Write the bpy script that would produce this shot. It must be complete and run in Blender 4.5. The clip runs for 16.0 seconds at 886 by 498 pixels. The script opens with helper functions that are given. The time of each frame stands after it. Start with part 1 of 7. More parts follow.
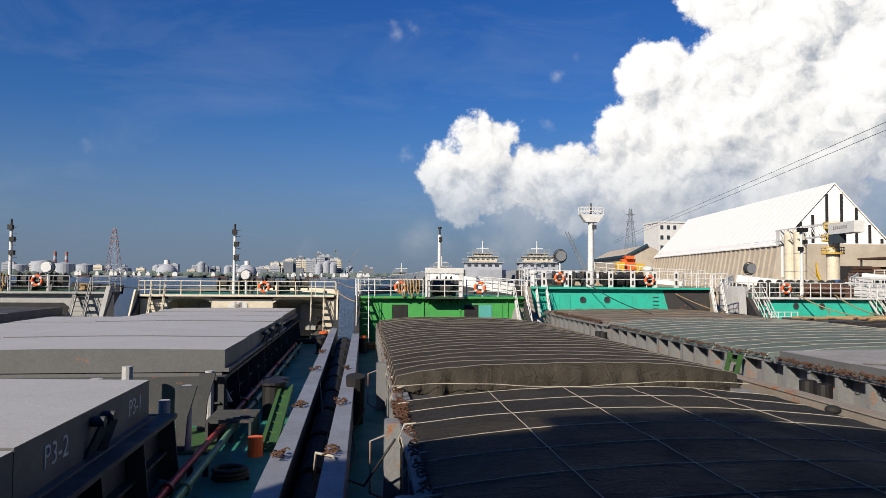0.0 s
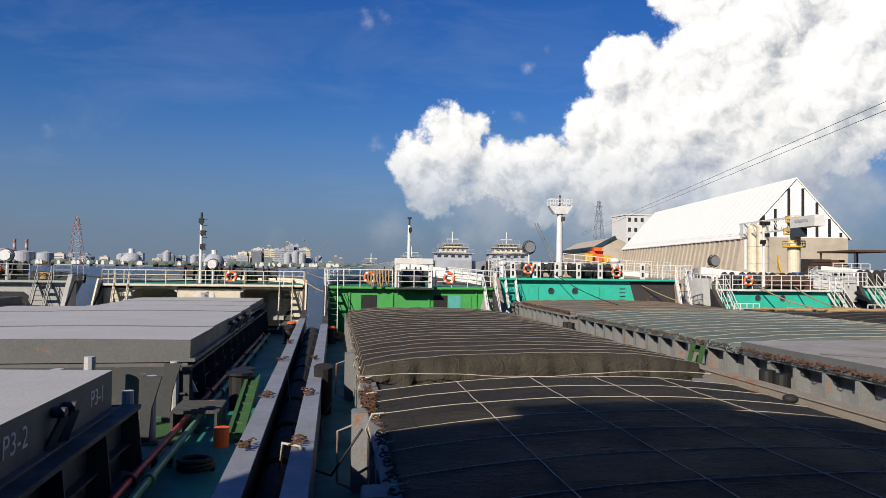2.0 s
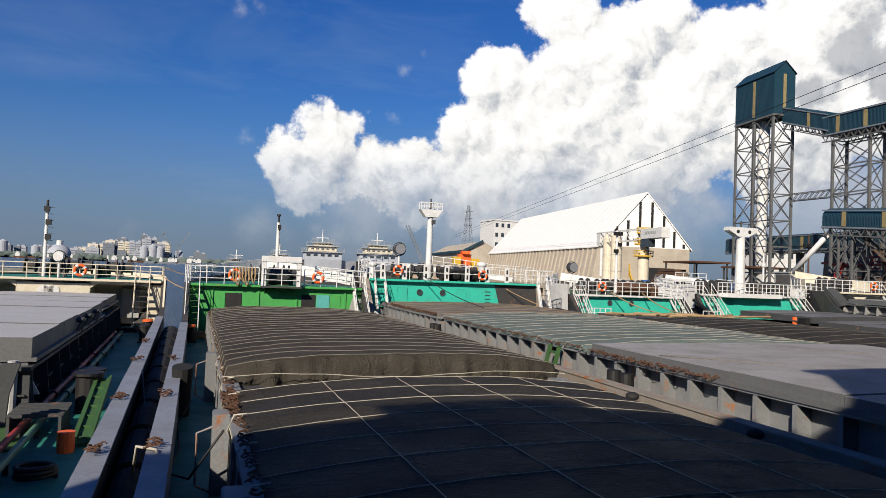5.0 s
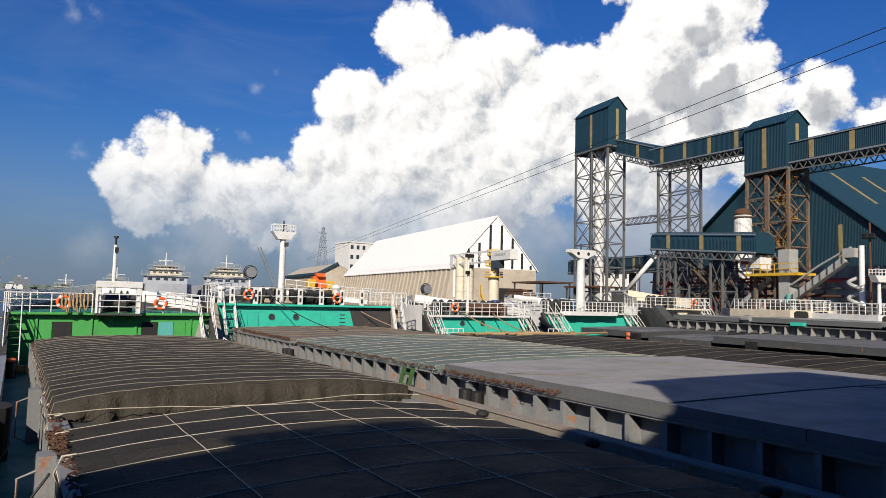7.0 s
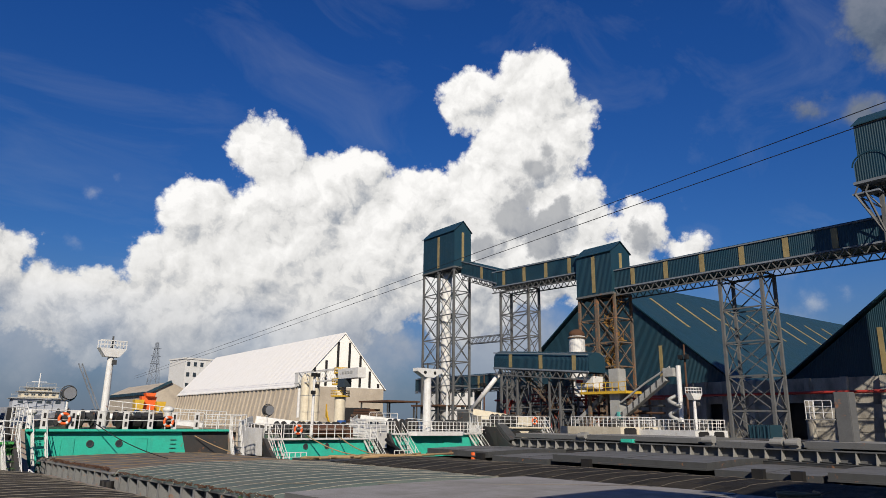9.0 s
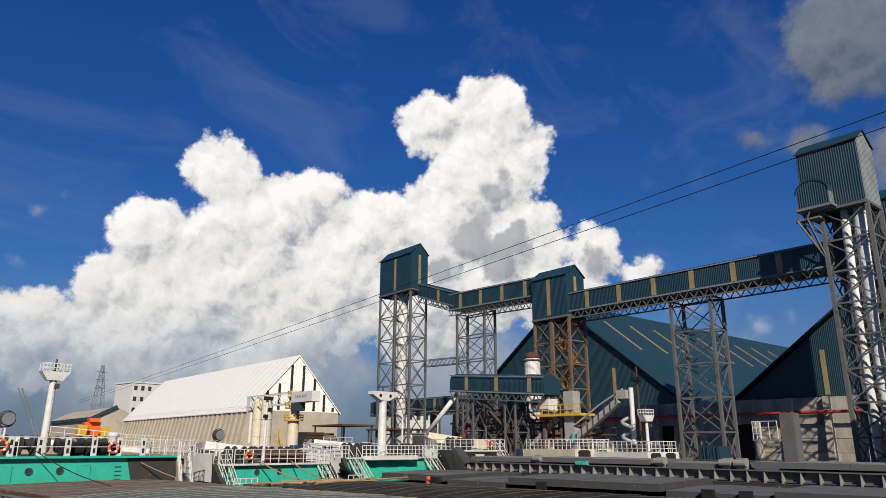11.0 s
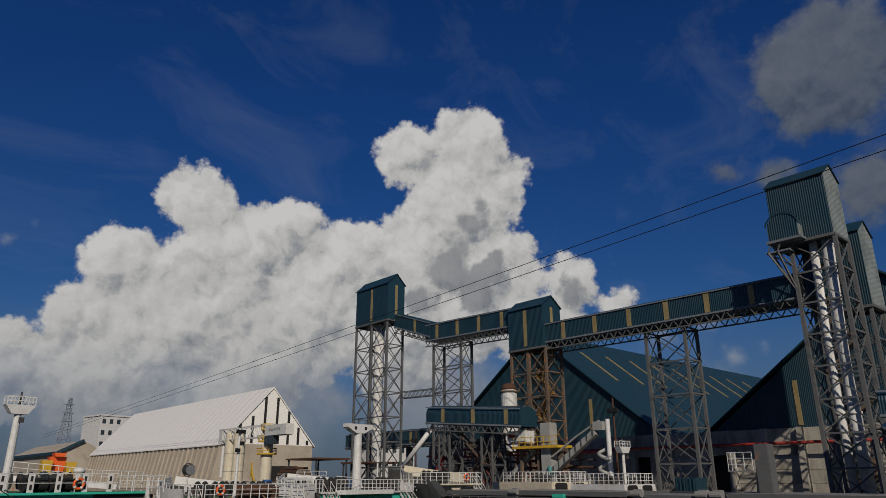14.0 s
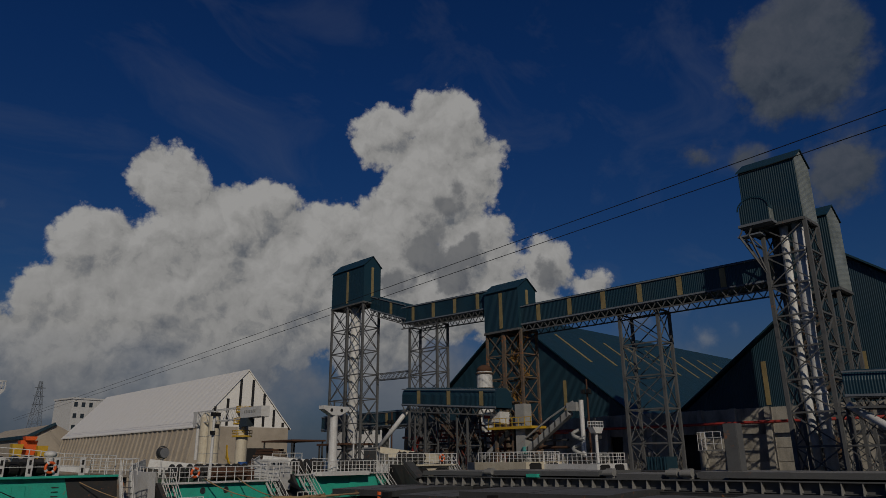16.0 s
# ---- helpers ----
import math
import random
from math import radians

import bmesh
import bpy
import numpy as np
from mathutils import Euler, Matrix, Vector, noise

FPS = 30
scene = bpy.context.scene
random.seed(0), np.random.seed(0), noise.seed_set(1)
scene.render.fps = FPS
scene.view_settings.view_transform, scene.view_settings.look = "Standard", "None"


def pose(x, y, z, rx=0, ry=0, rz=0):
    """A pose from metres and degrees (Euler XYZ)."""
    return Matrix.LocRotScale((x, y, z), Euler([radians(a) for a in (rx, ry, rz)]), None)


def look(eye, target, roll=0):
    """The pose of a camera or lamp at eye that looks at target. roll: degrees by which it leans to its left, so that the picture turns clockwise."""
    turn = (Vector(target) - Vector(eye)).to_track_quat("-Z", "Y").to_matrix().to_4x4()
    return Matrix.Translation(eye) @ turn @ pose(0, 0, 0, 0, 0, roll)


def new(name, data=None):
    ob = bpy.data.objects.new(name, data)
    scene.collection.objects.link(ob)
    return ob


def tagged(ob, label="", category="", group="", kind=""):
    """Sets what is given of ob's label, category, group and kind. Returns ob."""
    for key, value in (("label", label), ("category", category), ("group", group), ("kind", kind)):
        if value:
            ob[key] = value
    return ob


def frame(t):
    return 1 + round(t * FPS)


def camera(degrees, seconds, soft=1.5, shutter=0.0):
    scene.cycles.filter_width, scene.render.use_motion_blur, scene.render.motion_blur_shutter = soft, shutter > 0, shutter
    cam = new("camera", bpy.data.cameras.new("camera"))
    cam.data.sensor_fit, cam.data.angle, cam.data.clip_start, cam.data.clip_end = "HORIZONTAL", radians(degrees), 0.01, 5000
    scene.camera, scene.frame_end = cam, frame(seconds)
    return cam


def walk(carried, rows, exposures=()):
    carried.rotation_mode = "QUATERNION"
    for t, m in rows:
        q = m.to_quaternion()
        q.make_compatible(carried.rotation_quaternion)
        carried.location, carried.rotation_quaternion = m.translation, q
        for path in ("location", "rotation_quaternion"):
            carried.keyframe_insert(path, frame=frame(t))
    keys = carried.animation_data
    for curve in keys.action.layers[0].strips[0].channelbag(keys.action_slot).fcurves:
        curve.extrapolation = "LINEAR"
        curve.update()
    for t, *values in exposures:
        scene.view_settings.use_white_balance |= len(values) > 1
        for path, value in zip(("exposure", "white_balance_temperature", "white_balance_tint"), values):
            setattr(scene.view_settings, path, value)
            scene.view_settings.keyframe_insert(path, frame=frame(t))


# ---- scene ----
cam = camera(65.64, 16.0, soft=0.8)
PATH = [
    (0, (0.007, 0.001, 5.007), (1.301, 9.908, 5.417), 0.46),
    (0.5, (0.029, -0.013, 5.015), (1.333, 9.893, 5.433), 0.58),
    (1, (0.027, -0.007, 5.009), (1.384, 9.891, 5.434), 0.53),
    (1.5, (0.032, -0.023, 5.010), (1.495, 9.862, 5.403), 0.64),
    (2, (0.029, -0.023, 5.006), (1.756, 9.823, 5.284), 0.78),
    (2.5, (0.028, -0.042, 5.014), (1.999, 9.759, 5.225), 0.72),
    (3, (0.029, -0.084, 5.016), (2.155, 9.680, 5.405), 0.73),
    (5.5, (-0.033, -0.256, 5.030), (3.736, 9.001, 5.357), 2.56),
    (6, (-0.016, -0.268, 5.029), (4.100, 8.838, 5.405), 2.53),
    (6.5, (-0.046, -0.341, 5.026), (5.083, 8.226, 5.579), 2.03),
    (7, (-0.047, -0.373, 5.057), (5.337, 8.022, 5.781), 1.46),
    (7.5, (-0.122, -0.475, 5.072), (5.739, 7.571, 6.030), 1.42),
    (8, (-0.181, -0.559, 5.100), (6.056, 7.123, 6.542), 1.51),
    (8.5, (-0.215, -0.646, 5.149), (6.469, 6.539, 7.073), 0.91),
    (9, (-0.269, -0.725, 5.150), (6.603, 6.120, 7.583), 0.74),
    (11.5, (-0.319, -0.785, 5.102), (6.976, 5.436, 7.946), 0.32),
    (12, (-0.307, -0.781, 5.092), (6.975, 5.376, 8.103), 0.75),
    (12.5, (-0.276, -0.773, 5.095), (7.037, 5.366, 8.068), 0.25),
    (13, (-0.311, -0.796, 5.101), (7.148, 5.152, 8.098), -0.80),
    (13.5, (-0.351, -0.838, 5.110), (7.066, 5.104, 8.219), -0.48),
    (14, (-0.317, -0.847, 5.136), (7.031, 5.147, 8.310), -0.14),
    (14.5, (-0.275, -0.831, 5.147), (7.066, 5.179, 8.308), 0.00),
    (15, (-0.283, -0.826, 5.152), (7.103, 5.133, 8.306), -0.04),
    (15.5, (-0.287, -0.836, 5.154), (7.180, 5.042, 8.269), -0.43),
    (16, (-0.303, -0.849, 5.154), (7.318, 4.925, 8.082), -0.58),
]
EXPOSURES = [(0.0, 0.64), (7.0, 0.64), (9.0, 0.36), (13.4, 0.32), (13.8, -0.05), (14.0, -0.52), (14.5, -1.12), (16.0, -1.36)]
walk(cam, [(t, look(eye, target, roll)) for t, eye, target, roll in PATH], EXPOSURES)

# ---- sun, sky and clouds ----
SUN_AZ = 42.0      # heading in which the light travels, degrees from north towards east
SUN_EL = 30.0
sun = new("sun", bpy.data.lights.new("sun", "SUN"))
sun.data.energy, sun.data.angle, sun.data.color = 5.0, radians(0.6), (1.0, 0.89, 0.73)
_s = Vector((math.sin(radians(SUN_AZ)) * math.cos(radians(SUN_EL)), math.cos(radians(SUN_AZ)) * math.cos(radians(SUN_EL)), -math.sin(radians(SUN_EL))))
sun.matrix_world = look((0, 0, 60), Vector((0, 0, 60)) + _s)

WHITE_PUFFS = [
    (53.4, 26.9, 3.8), (47.4, 26.2, 3.3), (52.3, 22.0, 5.2), (56.4, 24.7, 2.6), (48.8, 18.3, 4.5), (55.7, 17.3, 3.8),
    (42.9, 17.2, 4.2), (37.9, 19.7, 3.5), (30.0, 21.3, 3.7), (33.9, 17.1, 5.2), (25.3, 15.3, 3.8), (23.0, 12.0, 3.5),
    (29.1, 11.7, 6.6), (39.3, 12.4, 6.1), (46.9, 11.7, 5.7), (62.3, 15.4, 2.9), (59.2, 13.4, 2.6), (65.6, 12.9, 2.1),
    (19.6, 7.6, 4.0), (11.4, 11.9, 2.3), (9.7, 11.9, 1.9), (13.0, 11.6, 2.0), (10.9, 9.8, 3.2), (7.6, 8.8, 2.7), (9.5, 7.2, 3.4), (14.4, 7.8, 3.4), (17.4, 7.2, 4.0), (25.0, 7.7, 5.7),
    (34.0, 6.0, 6.0), (65.6, 13.5, 2.0), (57.6, 16.0, 2.8), (53.0, 13.4, 4.4), (60.4, 12.4, 3.0), (57.0, 12.5, 3.6),
]
BANK_PUFFS = [(6, 3.0, 3.5), (14, 4.5, 5.5), (24, 5.0, 7.0), (36, 5.0, 8.0), (50, 5.0, 8.0), (62, 5.0, 6.5), (72, 5.5, 4.0), (-4, 2.5, 2.0)]
WISPS = [(5.6, 10.3, 0.7), (3.9, 9.7, 0.6), (17.0, 16.4, 1.2), (18.5, 17.4, 1.0), (16.4, 12.4, 1.0), (72.4, 11.4, 2.0), (68.7, 10.8, 2.0), (74.0, 8.8, 1.8), (76.8, 9.8, 1.3), (4.2, 10.0, 1.3), (5.6, 9.6, 0.9), (-10.0, 5.2, 1.3), (-8.2, 5.5, 0.9), (-20.3, 9.3, 1.0), (-18.9, 9.6, 0.7), (3.3, 20.1, 1.3), (4.9, 20.3, 0.9), (65.8, 16.7, 0.8), (66.3, 15.1, 0.9)]
GREY_PUFFS = [(54.6, 22.3, 1.5), (53.2, 20.6, 1.8), (50.8, 19.2, 1.6), (51.7, 16.6, 2.5), (55.2, 16.4, 2.2), (54.0, 14.6, 2.6), (62.1, 14.6, 2.0), (49.0, 14.0, 2.0)]
DARK_PUFFS = [(34.3, 18.2, 0.35), (35.7, 18.2, 0.5), (37.1, 18.0, 0.45), (38.5, 17.9, 0.4), (39.9, 17.7, 0.3), (27.8, 9.6, 0.9), (30.2, 9.0, 1.0), (25.7, 7.6, 0.6), (24.6, 7.5, 0.5), (26.8, 7.6, 0.5),
              (37.9, 6.9, 2.6), (41.9, 5.6, 3.0), (33.5, 6.0, 2.0), (46.0, 6.5, 2.2), (16.6, 3.6, 2.2), (10.8, 2.8, 2.0), (22.0, 4.0, 2.4), (28.0, 4.0, 2.4)]
HIGH_PUFFS = [(83.3, 29.0, 5.7), (79.9, 28.2, 2.8), (75.3, 23.1, 1.8), (78.9, 22.0, 2.1), (84.7, 20.2, 3.8)]


def heading(az, el):
    a, e = radians(az), radians(el)
    return (math.sin(a) * math.cos(e), math.cos(a) * math.cos(e), math.sin(e))


def N(tree, kind, **sets):
    node = tree.nodes.new(kind)
    for key, value in sets.items():
        if key == "op":
            node.operation = value
        elif key == "ins":
            for k, v in value.items():
                if isinstance(v, bpy.types.NodeSocket):
                    tree.links.new(v, node.inputs[k])
                else:
                    node.inputs[k].default_value = v
    return node


def puff_group(name, puffs, amount):
    """A node group: heading in, cloud thickness out (over 0 inside a cloud)."""
    g = bpy.data.node_groups.new(name, "ShaderNodeTree")
    g.interface.new_socket("Heading", in_out="INPUT", socket_type="NodeSocketVector")
    g.interface.new_socket("Thickness", in_out="OUTPUT", socket_type="NodeSocketFloat")
    gi, go = g.nodes.new("NodeGroupInput"), g.nodes.new("NodeGroupOutput")
    big = N(g, "ShaderNodeTexNoise", ins={"Vector": gi.outputs[0], "Scale": 11.0, "Detail": 8.0, "Roughness": 0.52})
    off = N(g, "ShaderNodeVectorMath", op="SUBTRACT", ins={0: big.outputs["Color"], 1: (0.5, 0.5, 0.5)})
    cell = N(g, "ShaderNodeTexVoronoi", ins={"Vector": gi.outputs[0], "Scale": 27.0, "Detail": 4.0, "Roughness": 0.55, "Lacunarity": 2.3})
    amt = N(g, "ShaderNodeVectorMath", op="SCALE", ins={0: off.outputs[0], "Scale": amount})
    way = N(g, "ShaderNodeVectorMath", op="ADD", ins={0: gi.outputs[0], 1: amt.outputs[0]})
    last = None
    for az, el, r in puffs:
        d = N(g, "ShaderNodeVectorMath", op="DISTANCE", ins={0: way.outputs[0], 1: heading(az, el)})
        k = N(g, "ShaderNodeMath", op="MULTIPLY_ADD", ins={0: d.outputs["Value"], 1: -1.0, 2: radians(r * 1.03)})
        last = k if last is None else N(g, "ShaderNodeMath", op="SMOOTH_MAX", ins={0: last.outputs[0], 1: k.outputs[0], 2: 0.012})
    bumps = N(g, "ShaderNodeMath", op="MULTIPLY_ADD", ins={0: cell.outputs["Distance"], 1: -0.02, 2: last.outputs[0]})
    lift = N(g, "ShaderNodeMath", op="ADD", ins={0: bumps.outputs[0], 1: 0.015})
    g.links.new(lift.outputs[0], go.inputs[0])
    return g


def build_world():
    w = bpy.data.worlds.new("sky")
    scene.world = w
    w.use_nodes = True
    t = w.node_tree
    t.nodes.clear()
    co = N(t, "ShaderNodeTexCoord")
    sky = N(t, "ShaderNodeTexSky")
    sky.sky_type, sky.sun_disc = "NISHITA", False
    sky.sun_elevation, sky.sun_rotation = radians(SUN_EL), radians(SUN_AZ + 180)
    sky.air_density, sky.dust_density, sky.ozone_density = 1.0, 0.3, 2.5
    hsv = N(t, "ShaderNodeHueSaturation", ins={"Saturation": 1.25, "Value": 0.78, "Color": sky.outputs[0]})
    xyz = N(t, "ShaderNodeSeparateXYZ", ins={0: co.outputs["Generated"]})
    deep = N(t, "ShaderNodeMix", ins={0: 1.0, 6: hsv.outputs[0], 7: (0.53, 0.79, 1.2, 1)})
    deep.data_type, deep.blend_type = "RGBA", "MULTIPLY"
    # a deeper, purer blue towards the zenith
    high = N(t, "ShaderNodeMapRange", ins={"Value": xyz.outputs["Z"], "From Min": 0.2, "From Max": 0.5})
    zen = N(t, "ShaderNodeMix", ins={0: high.outputs[0], 6: deep.outputs[2], 7: (0.0, 0.0, 0.0, 1)})
    zen.data_type = "RGBA"
    pure = N(t, "ShaderNodeMix", ins={0: 1.0, 6: deep.outputs[2], 7: (0.78, 1.03, 1.22, 1)})
    pure.data_type, pure.blend_type = "RGBA", "MULTIPLY"
    t.links.new(pure.outputs[2], zen.inputs[7])
    # grey-blue haze low over the water
    low = N(t, "ShaderNodeMapRange", ins={"Value": xyz.outputs["Z"], "From Min": 0.0, "From Max": 0.24, "To Min": 0.85, "To Max": 0.0})
    low.interpolation_type = "SMOOTHSTEP"
    base = N(t, "ShaderNodeMix", ins={0: low.outputs[0], 6: zen.outputs[2], 7: (1.75, 2.3, 3.4, 1)})
    base.data_type = "RGBA"
    # thin streaks of high cloud
    m = N(t, "ShaderNodeMapping", ins={"Vector": co.outputs["Generated"], "Rotation": (0.3, 0.5, 0.4), "Scale": (2.0, 7.0, 9.0)})
    st = N(t, "ShaderNodeTexNoise", ins={"Vector": m.outputs[0], "Scale": 1.1, "Detail": 6.0, "Roughness": 0.62, "Distortion": 0.6})
    sm = N(t, "ShaderNodeMapRange", ins={"Value": st.outputs["Fac"], "From Min": 0.52, "From Max": 0.85, "To Min": 0.0, "To Max": 0.16})
    thin = N(t, "ShaderNodeMix", ins={0: sm.outputs[0], 6: base.outputs[2], 7: (5.5, 6.2, 7.2, 1)})
    thin.data_type = "RGBA"
    last = thin.outputs[2]
    # billows: the same cells seen a little towards the sun give each head a lit and a shaded side
    warp = N(t, "ShaderNodeTexNoise", ins={"Vector": co.outputs["Generated"], "Scale": 17.0, "Detail": 5.0, "Roughness": 0.55})
    bend = N(t, "ShaderNodeVectorMath", op="MULTIPLY_ADD", ins={0: warp.outputs["Color"], 1: (0.075, 0.075, 0.075), 2: co.outputs["Generated"]})
    heads = []
    for off in ((0.0, 0.0, 0.0), (-0.009, 0.002, 0.012)):
        at = N(t, "ShaderNodeVectorMath", op="ADD", ins={0: bend.outputs[0], 1: off})
        heads.append(N(t, "ShaderNodeTexVoronoi", ins={"Vector": at.outputs[0], "Scale": 15.0, "Detail": 4.0, "Roughness": 0.5, "Lacunarity": 2.3}))
    relief = N(t, "ShaderNodeMath", op="SUBTRACT", ins={0: heads[1].outputs["Distance"], 1: heads[0].outputs["Distance"]})
    drop = N(t, "ShaderNodeMapRange", ins={"Value": xyz.outputs["Z"], "From Min": 0.07, "From Max": 0.3, "To Min": 0.42, "To Max": 1.0})
    for name, puffs, amount, soft, lit, middle, shade, carve in (
        ("cloud_bank", BANK_PUFFS, 0.06, 0.09, (7.0, 7.1, 7.4, 1), (5.4, 5.8, 6.5, 1), (4.0, 4.5, 5.4, 1), 0.4),
        ("cumulus", WHITE_PUFFS, 0.06, 0.013, (13.8, 13.6, 13.3, 1), (10.2, 10.1, 9.9, 1), (4.8, 5.2, 5.9, 1), 1.0),
        ("grey_cumulus", GREY_PUFFS, 0.075, 0.016, (6.6, 6.7, 6.9, 1), (5.2, 5.4, 5.8, 1), (3.7, 4.0, 4.7, 1), 1.2),
        ("dark_rags", DARK_PUFFS, 0.07, 0.05, (6.6, 6.8, 7.2, 1), (4.8, 5.3, 6.2, 1), (3.6, 4.1, 5.2, 1), 0.5),
        ("wisp", WISPS, 0.08, 0.06, (8.6, 8.8, 9.1, 1), (7.2, 7.6, 8.2, 1), (5.6, 6.3, 7.4, 1), 0.5),
        ("high_cumulus", HIGH_PUFFS, 0.06, 0.03, (2.6, 3.0, 3.9, 1), (1.7, 2.2, 3.1, 1), (1.0, 1.4, 2.3, 1), 0.8),
    ):
        g = puff_group(name, puffs, amount)
        here = N(t, "ShaderNodeGroup")
        here.node_tree = g
        t.links.new(co.outputs["Generated"], here.inputs[0])
        side = N(t, "ShaderNodeVectorMath", op="ADD", ins={0: co.outputs["Generated"], 1: (-0.012, 0.003, 0.016)})
        there = N(t, "ShaderNodeGroup")
        there.node_tree = g
        t.links.new(side.outputs[0], there.inputs[0])
        slope = N(t, "ShaderNodeMath", op="SUBTRACT", ins={0: here.outputs[0], 1: there.outputs[0]})
        tone = N(t, "ShaderNodeMapRange", ins={"Value": slope.outputs[0], "From Min": -0.045, "From Max": 0.02, "To Min": 0.05, "To Max": 1.0})
        carved = N(t, "ShaderNodeMath", op="MULTIPLY_ADD", ins={0: relief.outputs[0], 1: 0.85 * carve, 2: tone.outputs[0]})
        tt = N(t, "ShaderNodeMath", op="MULTIPLY", ins={0: carved.outputs[0], 1: drop.outputs[0]})
        dim = N(t, "ShaderNodeMapRange", ins={"Value": tt.outputs[0], "From Min": 0.0, "From Max": 0.5})
        up = N(t, "ShaderNodeMapRange", ins={"Value": tt.outputs[0], "From Min": 0.45, "From Max": 1.12})
        low_col = N(t, "ShaderNodeMix", ins={0: dim.outputs[0], 6: shade, 7: middle})
        low_col.data_type = "RGBA"
        col = N(t, "ShaderNodeMix", ins={0: up.outputs[0], 6: low_col.outputs[2], 7: lit})
        col.data_type = "RGBA"
        a = N(t, "ShaderNodeMapRange", ins={"Value": here.outputs[0], "From Min": 0.0, "From Max": soft})
        a.interpolation_type = "SMOOTHSTEP"
        fade = N(t, "ShaderNodeMapRange", ins={"Value": xyz.outputs["Z"], "From Min": 0.01, "From Max": 0.17, "To Min": 0.4 if name == "cloud_bank" else 0.15, "To Max": 1.0})
        al = N(t, "ShaderNodeMath", op="MULTIPLY", ins={0: a.outputs[0], 1: fade.outputs[0]})
        mix = N(t, "ShaderNodeMix", ins={0: al.outputs[0], 6: last, 7: col.outputs[2]})
        mix.data_type = "RGBA"
        last = mix.outputs[2]
    bg = N(t, "ShaderNodeBackground", ins={"Color": last, "Strength": 0.056})
    out = N(t, "ShaderNodeOutputWorld")
    t.links.new(bg.outputs[0], out.inputs[0])


build_world()

# ---- materials ----


def material(name, color, rough=0.5, metal=0.0, second=None, grain=6.0, spots=1.2, wear=0.35, bump=0.15, rust=0.0, scale=(1, 1, 1), spec=0.4):
    """Painted or raw surface: two scales of variation, optional rust, fine relief."""
    m = bpy.data.materials.new(name)
    m.use_nodes = True
    t = m.node_tree
    b = t.nodes["Principled BSDF"]
    co = N(t, "ShaderNodeTexCoord")
    info = N(t, "ShaderNodeObjectInfo")
    far = N(t, "ShaderNodeVectorMath", op="SCALE", ins={0: (37.0, 17.0, 9.0), "Scale": info.outputs["Random"]})
    vec = N(t, "ShaderNodeVectorMath", op="ADD", ins={0: co.outputs["Object"], 1: far.outputs[0]})
    mp = N(t, "ShaderNodeMapping", ins={"Vector": vec.outputs[0], "Scale": scale})
    big = N(t, "ShaderNodeTexNoise", ins={"Vector": mp.outputs[0], "Scale": spots, "Detail": 5.0, "Roughness": 0.65})
    fine = N(t, "ShaderNodeTexNoise", ins={"Vector": mp.outputs[0], "Scale": grain * 4, "Detail": 4.0, "Roughness": 0.7})
    second = second or tuple(c * 0.55 for c in color)
    f1 = N(t, "ShaderNodeMapRange", ins={"Value": big.outputs["Fac"], "From Min": 0.42, "From Max": 0.72, "To Min": 0.0, "To Max": wear * 1.6})
    c1 = N(t, "ShaderNodeMix", ins={0: f1.outputs[0], 6: (*color, 1), 7: (*second, 1)})
    c1.data_type = "RGBA"
    f2 = N(t, "ShaderNodeMapRange", ins={"Value": fine.outputs["Fac"], "From Min": 0.3, "From Max": 0.7, "To Min": 0.78, "To Max": 1.15})
    c2 = N(t, "ShaderNodeMix", ins={0: 1.0, 6: c1.outputs[2], 7: f2.outputs[0]})
    c2.data_type, c2.blend_type = "RGBA", "MULTIPLY"
    last = c2.outputs[2]
    if rust:
        r = N(t, "ShaderNodeTexNoise", ins={"Vector": mp.outputs[0], "Scale": spots * 1.9, "Detail": 8.0, "Roughness": 0.72, "Distortion": 0.4})
        rf = N(t, "ShaderNodeMapRange", ins={"Value": r.outputs["Fac"], "From Min": 0.66 - rust * 0.3, "From Max": 0.74 - rust * 0.3})
        rc = N(t, "ShaderNodeMix", ins={0: fine.outputs["Fac"], 6: (0.16, 0.05, 0.02, 1), 7: (0.33, 0.15, 0.06, 1)})
        rc.data_type = "RGBA"
        c3 = N(t, "ShaderNodeMix", ins={0: rf.outputs[0], 6: last, 7: rc.outputs[2]})
        c3.data_type = "RGBA"
        last = c3.outputs[2]
    t.links.new(last, b.inputs["Base Color"])
    rr = N(t, "ShaderNodeMapRange", ins={"Value": big.outputs["Fac"], "From Min": 0.3, "From Max": 0.7, "To Min": max(0.05, rough - 0.1), "To Max": min(1, rough + 0.15)})
    t.links.new(rr.outputs[0], b.inputs["Roughness"])
    b.inputs["Metallic"].default_value = metal
    b.inputs["Specular IOR Level"].default_value = spec
    if bump:
        bp = N(t, "ShaderNodeBump", ins={"Height": fine.outputs["Fac"], "Strength": bump, "Distance": 0.03})
        t.links.new(bp.outputs[0], b.inputs["Normal"])
    return m


